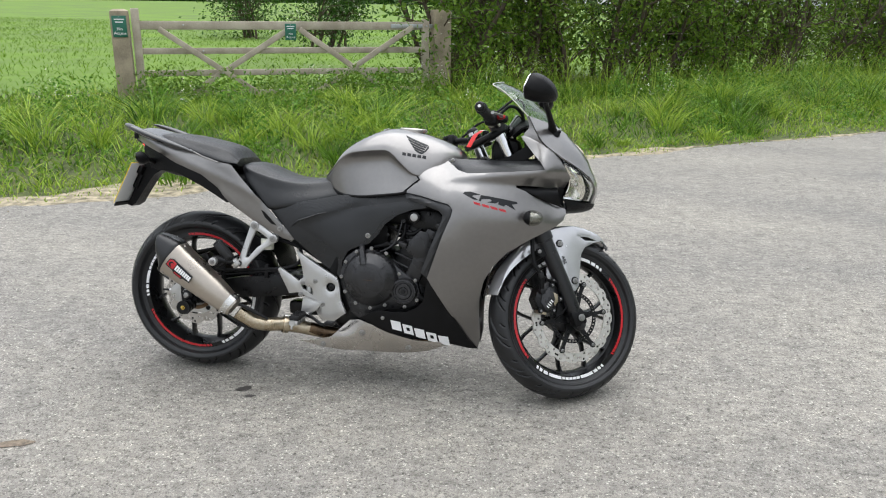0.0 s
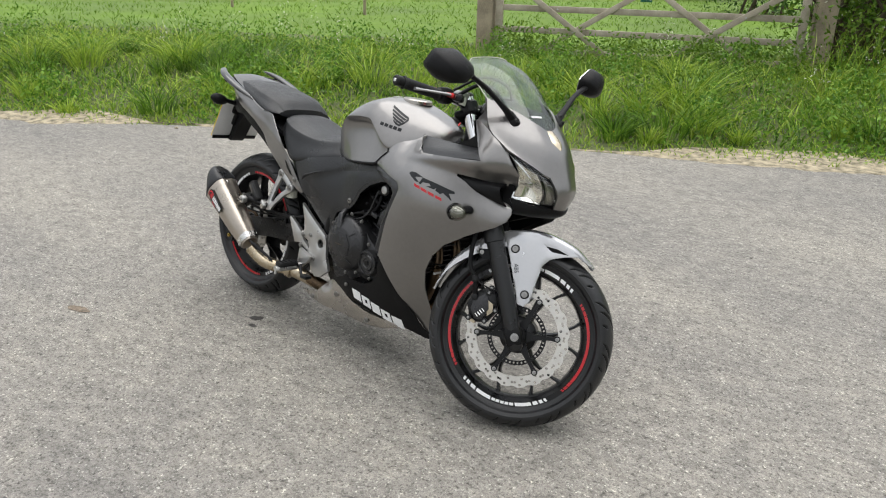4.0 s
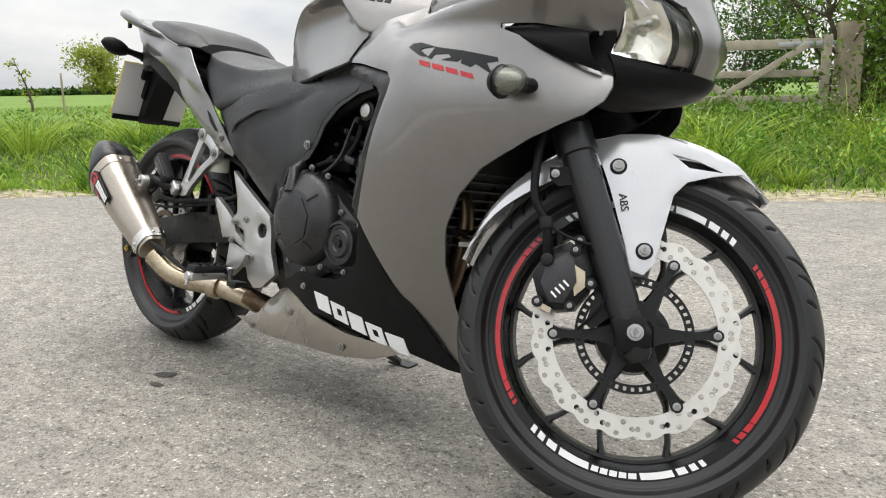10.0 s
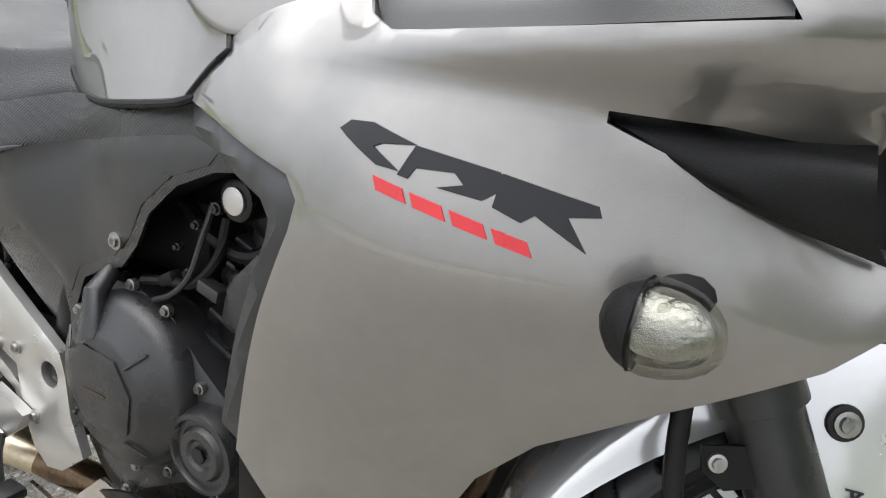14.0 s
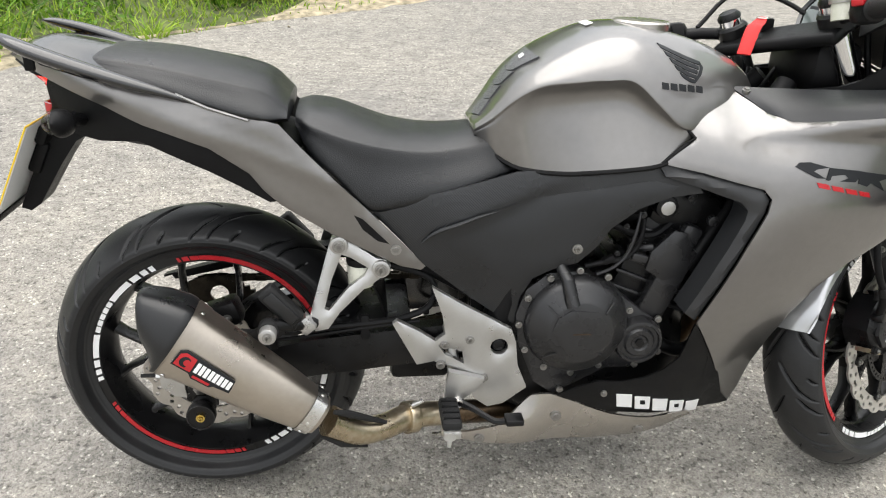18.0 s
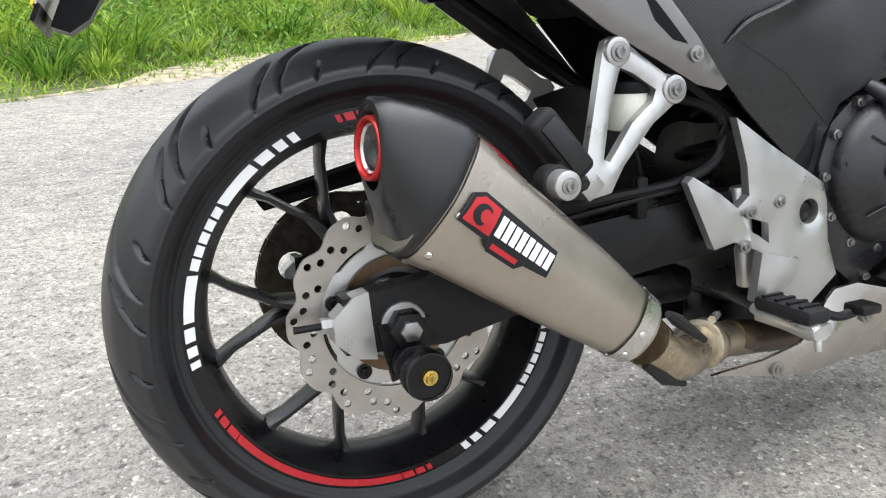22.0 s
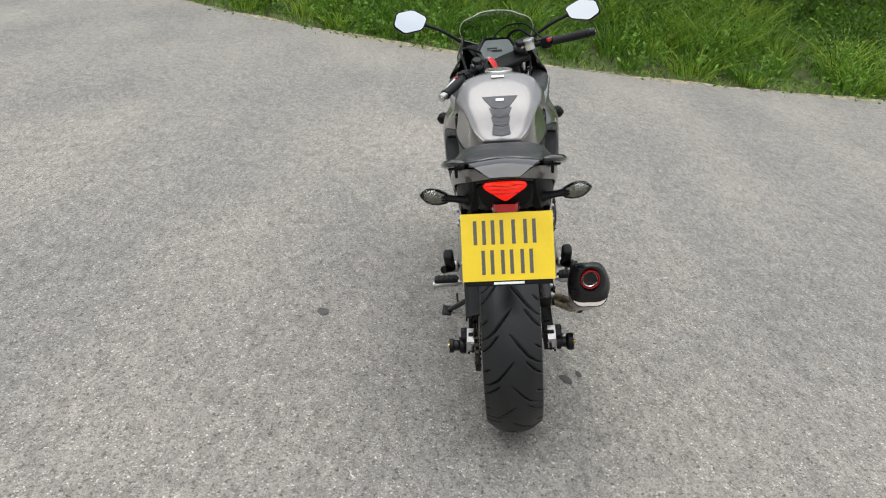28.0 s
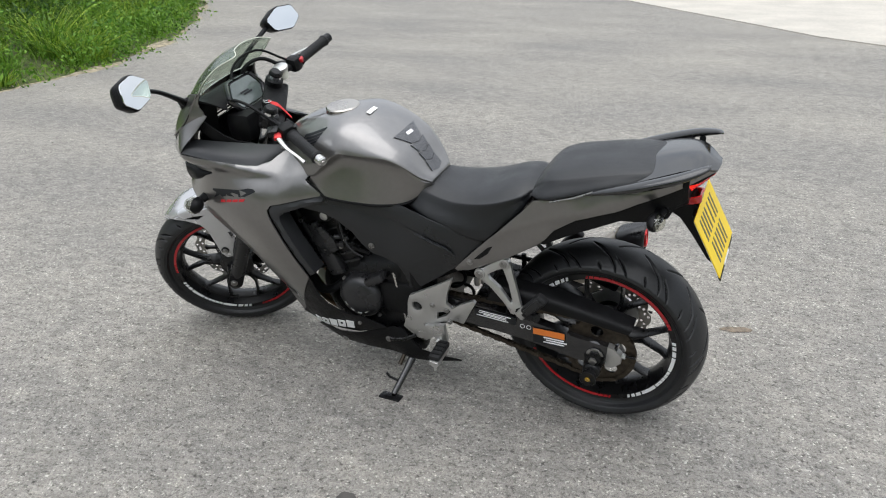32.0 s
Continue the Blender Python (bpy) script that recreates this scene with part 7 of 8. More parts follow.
    part("rail_bridge", box((-0.150, s * 0.118, 0.866), (0.070, 0.045, 0.014), 0.004, Matrix.Rotation(radians(18), 3, "Y")), M_BLACK, gr)
    part("bag_hook", box((-0.205, s * 0.118, 0.872), (0.016, 0.008, 0.03), 0.003), M_BLACK, gr)
    # rear and front indicators
    for nm, base_, tip, pre in (("rear_indicator", (-0.150, s * 0.085, 0.775), (-0.150, s * 0.178, 0.790), 1), ("front_indicator", (1.246, s * 0.185, 0.660), (1.247, s * 0.240, 0.657), 0)):
        b, t = Vector(base_), Vector(tip)
        ind = part(nm, tube([b, b + (t - b) * 0.5, t - (t - b) * 0.16], [0.017, 0.012, 0.015] if pre else [0.019, 0.015, 0.015], 12, flat=0.7), M_BLACK, None, "black stalked indicator with a clear lens")
        f = 1 if not pre else -1
        d = (t - b).normalized()
        pod = []
        for u, rr in ((-0.036, 0.004), (-0.028, 0.014), (-0.010, 0.021), (0.010, 0.0225), (0.026, 0.018), (0.037, 0.009), (0.042, 0.002)):
            rr = rr * (1.0 if pre else 1.14)
            pod.append([t + d * u * (1.0 if pre else 0.75) + Vector((rr * (0.95 if pre else 1.25) * math.cos(a) * (1.15 if math.cos(a) * f > 0 else 0.9), 0, rr * math.sin(a))) for a in [2 * math.pi * k / 20 for k in range(20)]])
        cutx = 0.003 if pre else -0.008
        part("housing", skin(bmesh.new(), [[Vector((p.x if (p.x - t.x) * f < cutx + 0.001 else t.x + (cutx + 0.001) * f, p.y, p.z)) for p in r] for r in pod]), M_BLACK, ind)
        part("reflector", skin(bmesh.new(), [[Vector((t.x + ((cutx + 0.003) * f + (p.x - t.x) * 0.25 if pre else f * max(cutx + 0.002, 0.86 * (p.x - t.x) * f)), t.y + (p.y - t.y) * 0.8, t.z + (p.z - t.z) * 0.8)) for p in r] for r in pod[1:-1]]), M_REFLI, ind)
        part("lens", skin(bmesh.new(), [[Vector((p.x if (p.x - t.x) * f > cutx else t.x + cutx * f, p.y, p.z)) for p in r] for r in pod]), M_SMOKE, ind, "clear ribbed indicator lens")
    # model blocks on the fairing: black slanted row over a red row
    def deco(name, poly, m, parent):
        part(name, panel(poly, fair_y, s, 0.003, 0.010, lift=0.0012, lip=0), m, parent)
    for poly in ([(1.012, 0.724), (1.020, 0.731), (1.040, 0.732), (1.078, 0.722), (1.052, 0.7195), (1.046, 0.7165), (1.070, 0.703), (1.052, 0.7045)],
                 [(1.078, 0.7215), (1.140, 0.713), (1.147, 0.704), (1.132, 0.693), (1.100, 0.6965), (1.118, 0.701), (1.110, 0.708), (1.082, 0.707), (1.078, 0.699), (1.070, 0.7005)],
                 [(1.142, 0.7125), (1.205, 0.701), (1.208, 0.694), (1.188, 0.691), (1.203, 0.670), (1.168, 0.689), (1.160, 0.683), (1.140, 0.690)]):
        deco("model_block", [(1.014 + (x - 1.012) * 0.93, z + 0.002 + 0.10 * (0.7 - z)) for x, z in poly], M_BLKDEC, fp)
    for i in range(4):
        u, z0 = 1.048 + 0.028 * i, 0.7005 - 0.0062 * i
        deco("model_block", [(u + 0.003, z0 - 0.001), (u + 0.0255, z0 - 0.0058), (u + 0.030, z0 - 0.0145), (u + 0.0075, z0 - 0.0097)], M_RED, fp)

# tail centre, lamp, plate
part("tail_top", surf([[(-0.262, -0.035, 0.866), (-0.265, 0, 0.868)], [(-0.215, -0.080, 0.884), (-0.215, 0, 0.892)], [(-0.15, -0.110, 0.872), (-0.15, 0, 0.884)], [(-0.06, -0.125, 0.842), (-0.06, 0, 0.860)]], 5, 6, 0.006, True), M_GLOSSBLK, None, "glossy dark tail top between the grab rails")
part("tail_rear_face", surf([[(-0.258, -0.038, 0.862), (-0.262, 0, 0.864)], [(-0.225, -0.066, 0.845), (-0.235, 0, 0.848)], [(-0.20, -0.070, 0.838), (-0.212, 0, 0.840)]], 4, 6, 0.006, True), M_BLACK)
lamp = part("tail_lamp", surf([[(-0.168, -0.062, 0.812), (-0.232, -0.044, 0.848), (-0.252, 0, 0.853)], [(-0.163, -0.064, 0.800), (-0.208, -0.046, 0.822), (-0.236, 0, 0.828)], [(-0.172, -0.050, 0.788), (-0.190, -0.030, 0.793), (-0.205, 0, 0.790)]], 5, 6, 0.008, True), M_TAIL, None, "glowing red tail lamp lens")
part("lamp_fin", surf([[(-0.180, -0.040, 0.782), (-0.228, -0.026, 0.789), (-0.232, 0, 0.789)], [(-0.186, -0.040, 0.768), (-0.228, -0.026, 0.770), (-0.232, 0, 0.770)]], 4, 5, 0.005, True), M_TAILR, lamp)
for i in range(3):
    z = 0.843 - 0.014 * i
    part("lamp_rib", tube([(-0.200 - 0.010 * (2 - i), -0.046 + 0.004 * i, z - 0.006), (-0.256 + 0.012 * i, 0, z + 0.003), (-0.200 - 0.010 * (2 - i), 0.046 - 0.004 * i, z - 0.006)], 0.0016, 6, smooth=5), M_TAILR, lamp)
part("tail_box", body([(-0.205, [(0, .775), (.05, .778), (.065, .81), (.06, .835), (0, .838)]), (-0.12, [(0, .735), (.07, .74), (.10, .78), (.10, .82), (0, .83)]), (0.05, [(0, .70), (.08, .705), (.115, .74), (.11, .78), (0, .79)]), (0.20, [(0, .64), (.08, .645), (.11, .68), (.10, .72), (0, .73)])], 4, 4), M_BLACK, None, "matt black tail tray")
part("indicator_bridge", tube([(-0.155, -0.10, 0.778), (-0.165, 0, 0.775), (-0.155, 0.10, 0.778)], 0.014, 12, smooth=4), M_BLACK)
PT, PB = Vector((-0.2255, 0, 0.766)), Vector((-0.299, 0, 0.615))
hang = part("plate_hanger", plate([(-0.215, 0.785), (-0.13, 0.755), (-0.185, 0.725), (-0.215, 0.685), (-0.262, 0.612), (-0.280, 0.600), (-0.296, 0.606), (-0.235, 0.735)], -0.034, 0.034, step=0.02, bev=0.006), M_BLACK, None, "matt black number plate hanger")
PD = (PB - PT).normalized()
PN = Vector((PD.z, 0, -PD.x))
if PN.x > 0:
    PN = -PN
PROT = Matrix((Vector((0, 1, 0)), PD, PN)).transposed()
pc = (PT + PB) / 2 + PN * 0.004


def plate_item(name, u, v, w, h, th, lift, m, parent, bev=0.0, turn=0.0):
    return part(name, box(pc + Vector((0, u, 0)) + PD * v + PN * lift, (w, h, th), bev, PROT @ Matrix.Rotation(turn, 3, "Z")), m, parent)


np_ = plate_item("number_plate", 0, 0, 0.224, 0.164, 0.002, 0.0, M_PLATEBK, hang, 0.0005)
plate_item("plate_face", 0, 0, 0.228, 0.168, 0.0022, 0.0018, M_YELLOW, np_)
plate_item("hanger_wing", 0, -0.058, 0.118, 0.034, 0.018, -0.010, M_BLACK, hang, 0.005)
plate_item("hanger_wing", 0, -0.012, 0.086, 0.060, 0.022, -0.012, M_BLACK, hang, 0.006)
plate_item("plate_surround", 0, 0.088, 0.215, 0.016, 0.004, -0.002, M_BLACK, hang, 0.001)
plate_item("dealer_bar", 0, 0.090, 0.075, 0.006, 0.001, 0.0008, M_WHITE, hang)
for row, xs in ((-0.036, (0.068, 0.024, -0.016, -0.056)), (0.038, (0.050, 0.002, -0.046))):
    for u in xs:
        for o in ((-0.011, 0.011) if abs(u + 0.016) > 0.001 else (0,)):
            plate_item("plate_bar", u + o, row, 0.009, 0.060, 0.001, 0.0032, M_PLATEINK, np_)

# seats
def seat_section(zl, wl, ze, we, zt):
    return [(0, zl - 0.01), (wl * 0.75, zl - 0.008), (wl, zl), (wl + 0.002, zl + 0.25 * (ze - zl)), (we + 0.42 * (wl - we) + 0.002, zl + 0.66 * (ze - zl)), (we + 0.004, ze - 0.004), (we - 0.004, ze + 0.002), (we * 0.70, ze + (zt - ze) * 0.72), (we * 0.35, zt), (0, zt)]


part("rider_seat", body([(0.190, seat_section(.762, .085, .775, .075, .783)), (0.215, seat_section(.722, .115, .770, .105, .788)), (0.26, seat_section(.680, .134, .755, .120, .781)), (0.31, seat_section(.632, .143, .740, .123, .761)), (0.36, seat_section(.634, .143, .729, .117, .745)), (0.42, seat_section(.645, .138, .723, .108, .738)), (0.48, seat_section(.658, .128, .727, .094, .741)), (0.53, seat_section(.672, .112, .733, .080, .747)), (0.568, seat_section(.682, .092, .716, .066, .730))], 5, 4), M_SEAT, None, "black vinyl rider seat")
part("pillion_seat", body([(-0.132, seat_section(.858, .082, .868, .074, .874)), (-0.108, seat_section(.850, .108, .873, .097, .881)), (-0.03, seat_section(.836, .126, .864, .108, .877)), (0.05, seat_section(.808, .136, .848, .114, .864)), (0.11, seat_section(.791, .143, .835, .116, .851)), (0.15, seat_section(.783, .138, .820, .106, .836)), (0.180, seat_section(.781, .116, .795, .096, .803))], 5, 4), M_SEAT, None, "raised black vinyl pillion seat")
part("seat_bracket", box((0.05, 0, 0.80), (0.22, 0.24, 0.02), 0.008, Matrix.Rotation(radians(20), 3, "Y")), M_BLACK)
for s in (-1, 1):
    part("seat_trim", tube([(0.012, s * 0.138, 0.826), (0.06, s * 0.1465, 0.806), (0.122, s * 0.147, 0.786)], 0.0024, 6), M_BOLT)

# tank
def tank_section(zb, wb, zc, wc, dip, zt, wt):
    """Tank section: a flared foot, a scooped flank, a crease at zc and a rounded top."""
    return [(0, zb), (wb * 0.7, zb), (wb - 0.003, zb + 0.001), (wb, zb + 0.006), (wb + (wc - dip - wb) * 0.55, zb + (zc - zb) * 0.40), (wc - dip, zc - (zc - zb) * 0.20), (wc - 0.003, zc - 0.005), (wc, zc + 0.002), (wc - (wc - wt) * 0.22, zc + (zt - zc) * 0.36), (wt + (wc - wt) * 0.30, zc + (zt - zc) * 0.74), (wt * 0.62, zt - 0.004), (0, zt)]


tank = part("fuel_tank", body([(0.497, tank_section(.738, .060, .748, .062, 0, .756, .040)), (0.522, tank_section(.716, .086, .772, .090, .001, .786, .060)), (0.560, tank_section(.694, .104, .812, .114, .006, .840, .074)), (0.60, tank_section(.688, .120, .838, .131, .020, .874, .082)), (0.65, tank_section(.689, .138, .848, .146, .029, .904, .092)), (0.70, tank_section(.695, .152, .854, .155, .033, .924, .098)), (0.745, tank_section(.701, .161, .852, .159, .030, .931, .100)), (0.79, tank_section(.708, .167, .815, .165, .018, .927, .098)), (0.83, tank_section(.722, .166, .782, .165, .006, .919, .094)), (0.87, tank_section(.742, .154, .775, .154, 0, .909, .088)), (0.93, tank_section(.760, .124, .790, .124, 0, .889, .072)), (0.985, tank_section(.772, .080, .800, .082, 0, .858, .050)), (1.012, tank_section(.780, .050, .795, .052, 0, .812, .034))], 6, 4), M_PAINT, None, "warm grey metallic fuel tank", angle=60)
part("filler_ring", lathe([(0.0, 0.934), (0.030, 0.9345), (0.047, 0.9335), (0.0505, 0.930), (0.051, 0.920)], (0, 0, 0), 48), M_SILVER, tank, "round satin silver fuel filler cap")
cap = [o for o in MC.children_recursive if o.name.startswith("filler_ring")][0]
cap.data.transform(Matrix.Translation((0.768, 0, 0)) @ Matrix.Rotation(radians(2), 4, "Y") @ Matrix.Rotation(radians(90), 4, "X"))
# tank pad of four plates, laid on the tank's back
def tank_top(x, y):
    hit, p, nrm, _ = tank.ray_cast(Vector((x - 0.25, y, 1.15)), Vector((0.25, 0, -0.28)).normalized())
    return (p, nrm) if hit else (Vector((x, y, 0.80)), Vector((-0.7, 0, 0.7)))


bpy.context.view_layer.update()
for i, (x0, x1, w0, w1) in enumerate(((0.548, 0.610, 0.030, 0.060), (0.506, 0.545, 0.028, 0.039), (0.466, 0.503, 0.026, 0.033), (0.420, 0.463, 0.031, 0.028))):
    poly = [(x0 - 0.012, 0), (x0, w0), (x1, w1), (x1 - (0.010 if i else 0.002), 0), (x1, -w1), (x0, -w0)]
    V, F, _ = fill2d(poly, 0.008)
    q = [tank_top(u[0], u[1]) for u in V]
    pd = part("tank_pad", slab(V, F, [p + nn * 0.0032 for p, nn in q], [p - nn * 0.004 for p, nn in q]), M_PAD, tank, "dark moulded tank pad plate")
    if i == 0:
        p, nn = tank_top(0.585, 0)
        part("pad_bar", box(p + nn * 0.0038, (0.028, 0.010, 0.0015), 0, nn.to_track_quat("Z", "X").to_matrix() @ Matrix.Rotation(radians(90), 3, "Z")), M_WHITE, tank)
part("tank_sticker", box((0.700, 0.004, 0.9262), (0.014, 0.045, 0.0015), 0, Matrix.Rotation(radians(-16), 3, "Y")), M_WHITE, tank, "small white sticker on the tank")
# wing emblem and blocks on the tank's flanks
def tank_decal(name, poly, s, m):
    V, F, _ = fill2d(poly, 0.006)
    q = []
    for u in V:
        hit, p, nrm, _ = tank.ray_cast(Vector((u[0], s * 0.4, u[1])), Vector((0, -s, 0)))
        q.append((p, nrm) if hit else (Vector((u[0], s * 0.12, u[1])), Vector((0, s, 0))))
    part(name, slab(V, F, [p + nn * 0.0011 for p, nn in q], [p - nn * 0.002 for p, nn in q]), m, tank)


for s in (-1, 1):
    for i in range(5):
        x0, z0 = 0.794 + 0.0085 * i, 0.906 - 0.0108 * i
        x1, z1 = 0.872 - 0.0035 * i, 0.876 - 0.0066 * i
        xm, zm = x0 * 0.35 + x1 * 0.65, z0 * 0.35 + z1 * 0.65 - 0.001
        tank_decal("wing_emblem", [(x0, z0), (xm, zm), (x1, z1), (x1 - 0.002, z1 - 0.0048), (xm - 0.002, zm - 0.0052), (x0 + 0.0045, z0 - 0.0068)], s, M_BLKDEC)
    tank_decal("wing_emblem", [(0.872, 0.876), (0.877, 0.867), (0.871, 0.856), (0.858, 0.845), (0.852, 0.846), (0.864, 0.857), (0.870, 0.866)], s, M_BLKDEC)
    for i in range(5):
        u, z0 = 0.792 + 0.0168 * i, 0.850 - 0.0022 * i
        tank_decal("emblem_block", [(u, z0), (u + 0.0125, z0 - 0.0025), (u + 0.0125, z0 - 0.0125), (u, z0 - 0.010)], s, M_BLKDEC)
    part("tank_gasket", tube([(x, s * (w - 0.001), z + 0.001) for x, z, w in ((0.500, .738, .062), (0.522, .716, .087), (0.560, .694, .105), (0.60, .688, .121), (0.65, .689, .139), (0.70, .695, .153), (0.745, .701, .162), (0.79, .708, .168), (0.815, .716, .167))], 0.0045, 8, smooth=3), M_BLACK, tank, "black rubber gasket under the tank")
    gap = even([(0.806, 0.716), (0.835, 0.742), (0.858, 0.760), (0.835, 0.785), (0.806, 0.816)], 0.012)
    gap = [g for g in gap if g[1] > 0.714][:int(0.13 / 0.012)]
    gy_ = fair_y(np.array([g[0] for g in gap]), np.array([g[1] for g in gap]))
    part("fairing_joint", tube([(g[0] - 0.001, s * (q - 0.001), g[1]) for g, q in zip(gap, gy_)], 0.0032, 6), M_BLACK, None, "dark joint between fairing and tank")
    # black inner panels beside the tank and dash
    ip = part("inner_panel", surf([[(0.992, s * 0.150, 0.794), (1.02, s * 0.174, 0.789), (1.09, s * 0.192, 0.794), (1.18, s * 0.203, 0.8035), (1.277, s * 0.207, 0.8145)], [(0.972, s * 0.128, 0.810), (1.012, s * 0.152, 0.810), (1.09, s * 0.172, 0.815), (1.18, s * 0.184, 0.822), (1.272, s * 0.190, 0.831)], [(0.937, s * 0.096, 0.834), (1.0, s * 0.114, 0.834), (1.09, s * 0.126, 0.834), (1.18, s * 0.140, 0.836), (1.255, s * 0.154, 0.842)]], 4, 5, 0.006 * -s), M_SATIN, None, "satin charcoal inner fairing panel", angle=24)
    part("dash_stay", panel([(1.06, 0.832), (1.12, 0.838), (1.16, 0.852), (1.215, 0.890), (1.243, 0.922), (1.252, 0.910), (1.236, 0.860), (1.205, 0.836)], lambda x, z: 0.122 + 0.12 * (x - 1.06), s, 0.008, 0.016), M_BLACK, None, "matt black dash side panel")
    part("cowl_lining", surf([[(1.268, s * 0.168, 0.850), (1.246, s * 0.150, 0.908), (1.222, s * 0.140, 0.955)], [(1.275, s * 0.120, 0.850), (1.262, s * 0.105, 0.908), (1.250, s * 0.095, 0.955)], [(1.24, s * 0.060, 0.835), (1.235, s * 0.055, 0.90), (1.235, s * 0.05, 0.95)]], 4, 4, 0.004 * -s), M_BLACK, None, "matt black lining inside the cowl")
    bolt((0.962, s * 0.110, 0.828), 0.007, ip, (0, s * 0.3, 1))

# nose, screen, lamps
nose = part("front_cowl", surf([[(1.213, -0.140, 0.984), (1.285, -0.098, 0.960), (1.338, -0.050, 0.930), (1.352, 0, 0.912)], [(1.262, -0.166, 0.903), (1.335, -0.122, 0.885), (1.388, -0.064, 0.866), (1.408, 0, 0.858)], [(1.328, -0.156, 0.852), (1.386, -0.110, 0.818), (1.424, -0.062, 0.790), (1.440, 0, 0.795)]], 7, 7, 0.005, True), M_PAINT, None, "warm grey metallic front cowl", angle=60)
part("nose_strip", surf([[(1.424, -0.063, 0.791), (1.440, 0, 0.796)], [(1.448, -0.046, 0.745), (1.457, 0, 0.748)], [(1.436, -0.034, 0.700), (1.448, 0, 0.697)]], 6, 5, 0.006, True), M_PAINT, nose)
for s in (-1, 1):
    part("cowl_joint", tube([(1.213, s * 0.1405, 0.9845), (1.240, s * 0.1537, 0.945), (1.262, s * 0.1677, 0.903), (1.328, s * 0.1577, 0.851)], 0.0013, 6, smooth=5), M_BLACK, nose)
    for q in ((1.300, 0.124, 0.955), (1.318, 0.116, 0.938)):
        bolt((q[0], s * q[1], q[2]), 0.0065, nose, (0.5, s * 0.6, 0.6), M_ENGINE)
    part("cowl_side", surf([[(1.213, s * 0.140, 0.985), (1.240, s * 0.153, 0.945), (1.262, s * 0.167, 0.903), (1.328, s * 0.157, 0.851)], [(1.200, s * 0.136, 1.002), (1.218, s * 0.145, 0.952), (1.204, s * 0.151, 0.920), (1.262, s * 0.178, 0.872)]], 4, 6, 0.005 * s), M_PAINT, nose)
    LG = np.array([[(1.325, 0.152, 0.850), (1.386, 0.108, 0.813), (1.427, 0.054, 0.782)], [(1.367, 0.132, 0.784), (1.415, 0.088, 0.757), (1.446, 0.042, 0.742)], [(1.341, 0.123, 0.714), (1.398, 0.078, 0.706), (1.434, 0.032, 0.703)]])
    def lens_pt(u, v, d):
        """A point of the lamp: u forward, v down, d metres behind the lens."""
        wu, wv = (2 * (u - .5) * (u - 1), 4 * u * (1 - u), 2 * u * (u - .5)), (2 * (v - .5) * (v - 1), 4 * v * (1 - v), 2 * v * (v - .5))
        p = sum(wv[a] * wu[b] * LG[a, b] for a in range(3) for b in range(3))
        return (p[0] - 0.8 * d, s * (p[1] - 0.6 * d), p[2])
    def lamp_part(name, us, vs, d, m, parent, label=""):
        return part(name, surf([[lens_pt(u, v, d(u, v)) for u in us] for v in vs], 3, 3, 0.003 * -s), m, parent, label)
    lin = lambda a, b, k: [a + (b - a) * t / k for t in range(k + 1)]
    hl = lamp_part("headlamp", lin(0, 1, 5), lin(0, 1, 5), lambda u, v: 0.0, M_LENS, None, "clear angular headlamp lens")
    hl.visible_shadow = False
    lamp_part("reflector", lin(0.03, 0.62, 6), lin(0.10, 0.93, 6), lambda u, v: 0.008 + 0.030 * math.sin(math.pi * min(1, u / 0.62)) * math.sin(math.pi * v), M_REFL, hl, "bright faceted reflector")
    lamp_part("lamp_floor", lin(0.03, 0.62, 4), (0.86, 0.93, 0.985), lambda u, v: 0.004 + 0.15 * (0.985 - v), M_CHROME, hl)
    lamp_part("side_chamber", lin(0.70, 0.96, 4), lin(0.12, 0.90, 4), lambda u, v: 0.014, M_REFLD, hl)
    lamp_part("lamp_divider", (0.625, 0.66, 0.70), lin(0.06, 0.96, 4), lambda u, v: 0.004 + (0.012 if abs(u - .66) > .01 else 0), M_BLACK, hl)
    lamp_part("lamp_rim", lin(0.0, 1.0, 5), (0.0, 0.03, 0.075), lambda u, v: 0.003, M_BLACK, hl)
    lamp_part("lamp_housing", lin(-0.02, 1.0, 4), lin(0.0, 1.0, 4), lambda u, v: 0.046, M_BLACK, hl)
    for k in range(5):
        part("lamp_rib", tube([lens_pt(0.05 + 0.035 * k, 0.13 + 0.035 * k, 0.006), lens_pt(0.20 + 0.03 * k, 0.16 + 0.05 * k, 0.006)], 0.0018, 6), M_CHROME, hl)
    part("bulb", cyl(lens_pt(0.30, 0.52, 0.034), lens_pt(0.32, 0.52, 0.012), 0.010, 0.008, 16, bev=0.003), M_STEEL, hl)
    # mirror
    c = Vector((1.237, s * 0.352, 1.066))
    sm = [(0.072, 0.004), (0.067, 0.015), (0.024, 0.040), (0.006, 0.044), (-0.048, 0.038), (-0.058, 0.030), (-0.072, -0.004), (-0.069, -0.014), (-0.036, -0.039), (-0.024, -0.042), (0.040, -0.035), (0.054, -0.026)]
    sm = [(u, v * (1.10 if s > 0 else 0.98)) for u, v in sm]
    deep = 1.0 if s > 0 else 1.45
    MT = Matrix.Rotation(radians(14 * s), 3, "Z") @ Matrix.Rotation(radians(17), 3, "Y")
    rings = []
    for dx, k in ((-0.012, 0.95), (-0.009, 1.0), (0.008, 0.985), (0.022, 0.90), (0.038, 0.68), (0.048, 0.36), (0.051, 0.05)):
        rings.append([c + MT @ Vector((dx * (deep if dx > 0 else 1), -s * u * k - s * 0.010 * (1 - k), v * k - 0.012 * (1 - k))) for u, v in sm])
    mh = part("mirror", skin(bmesh.new(), rings), M_BLACK, None, "black mirror housing on a stalk", angle=55)
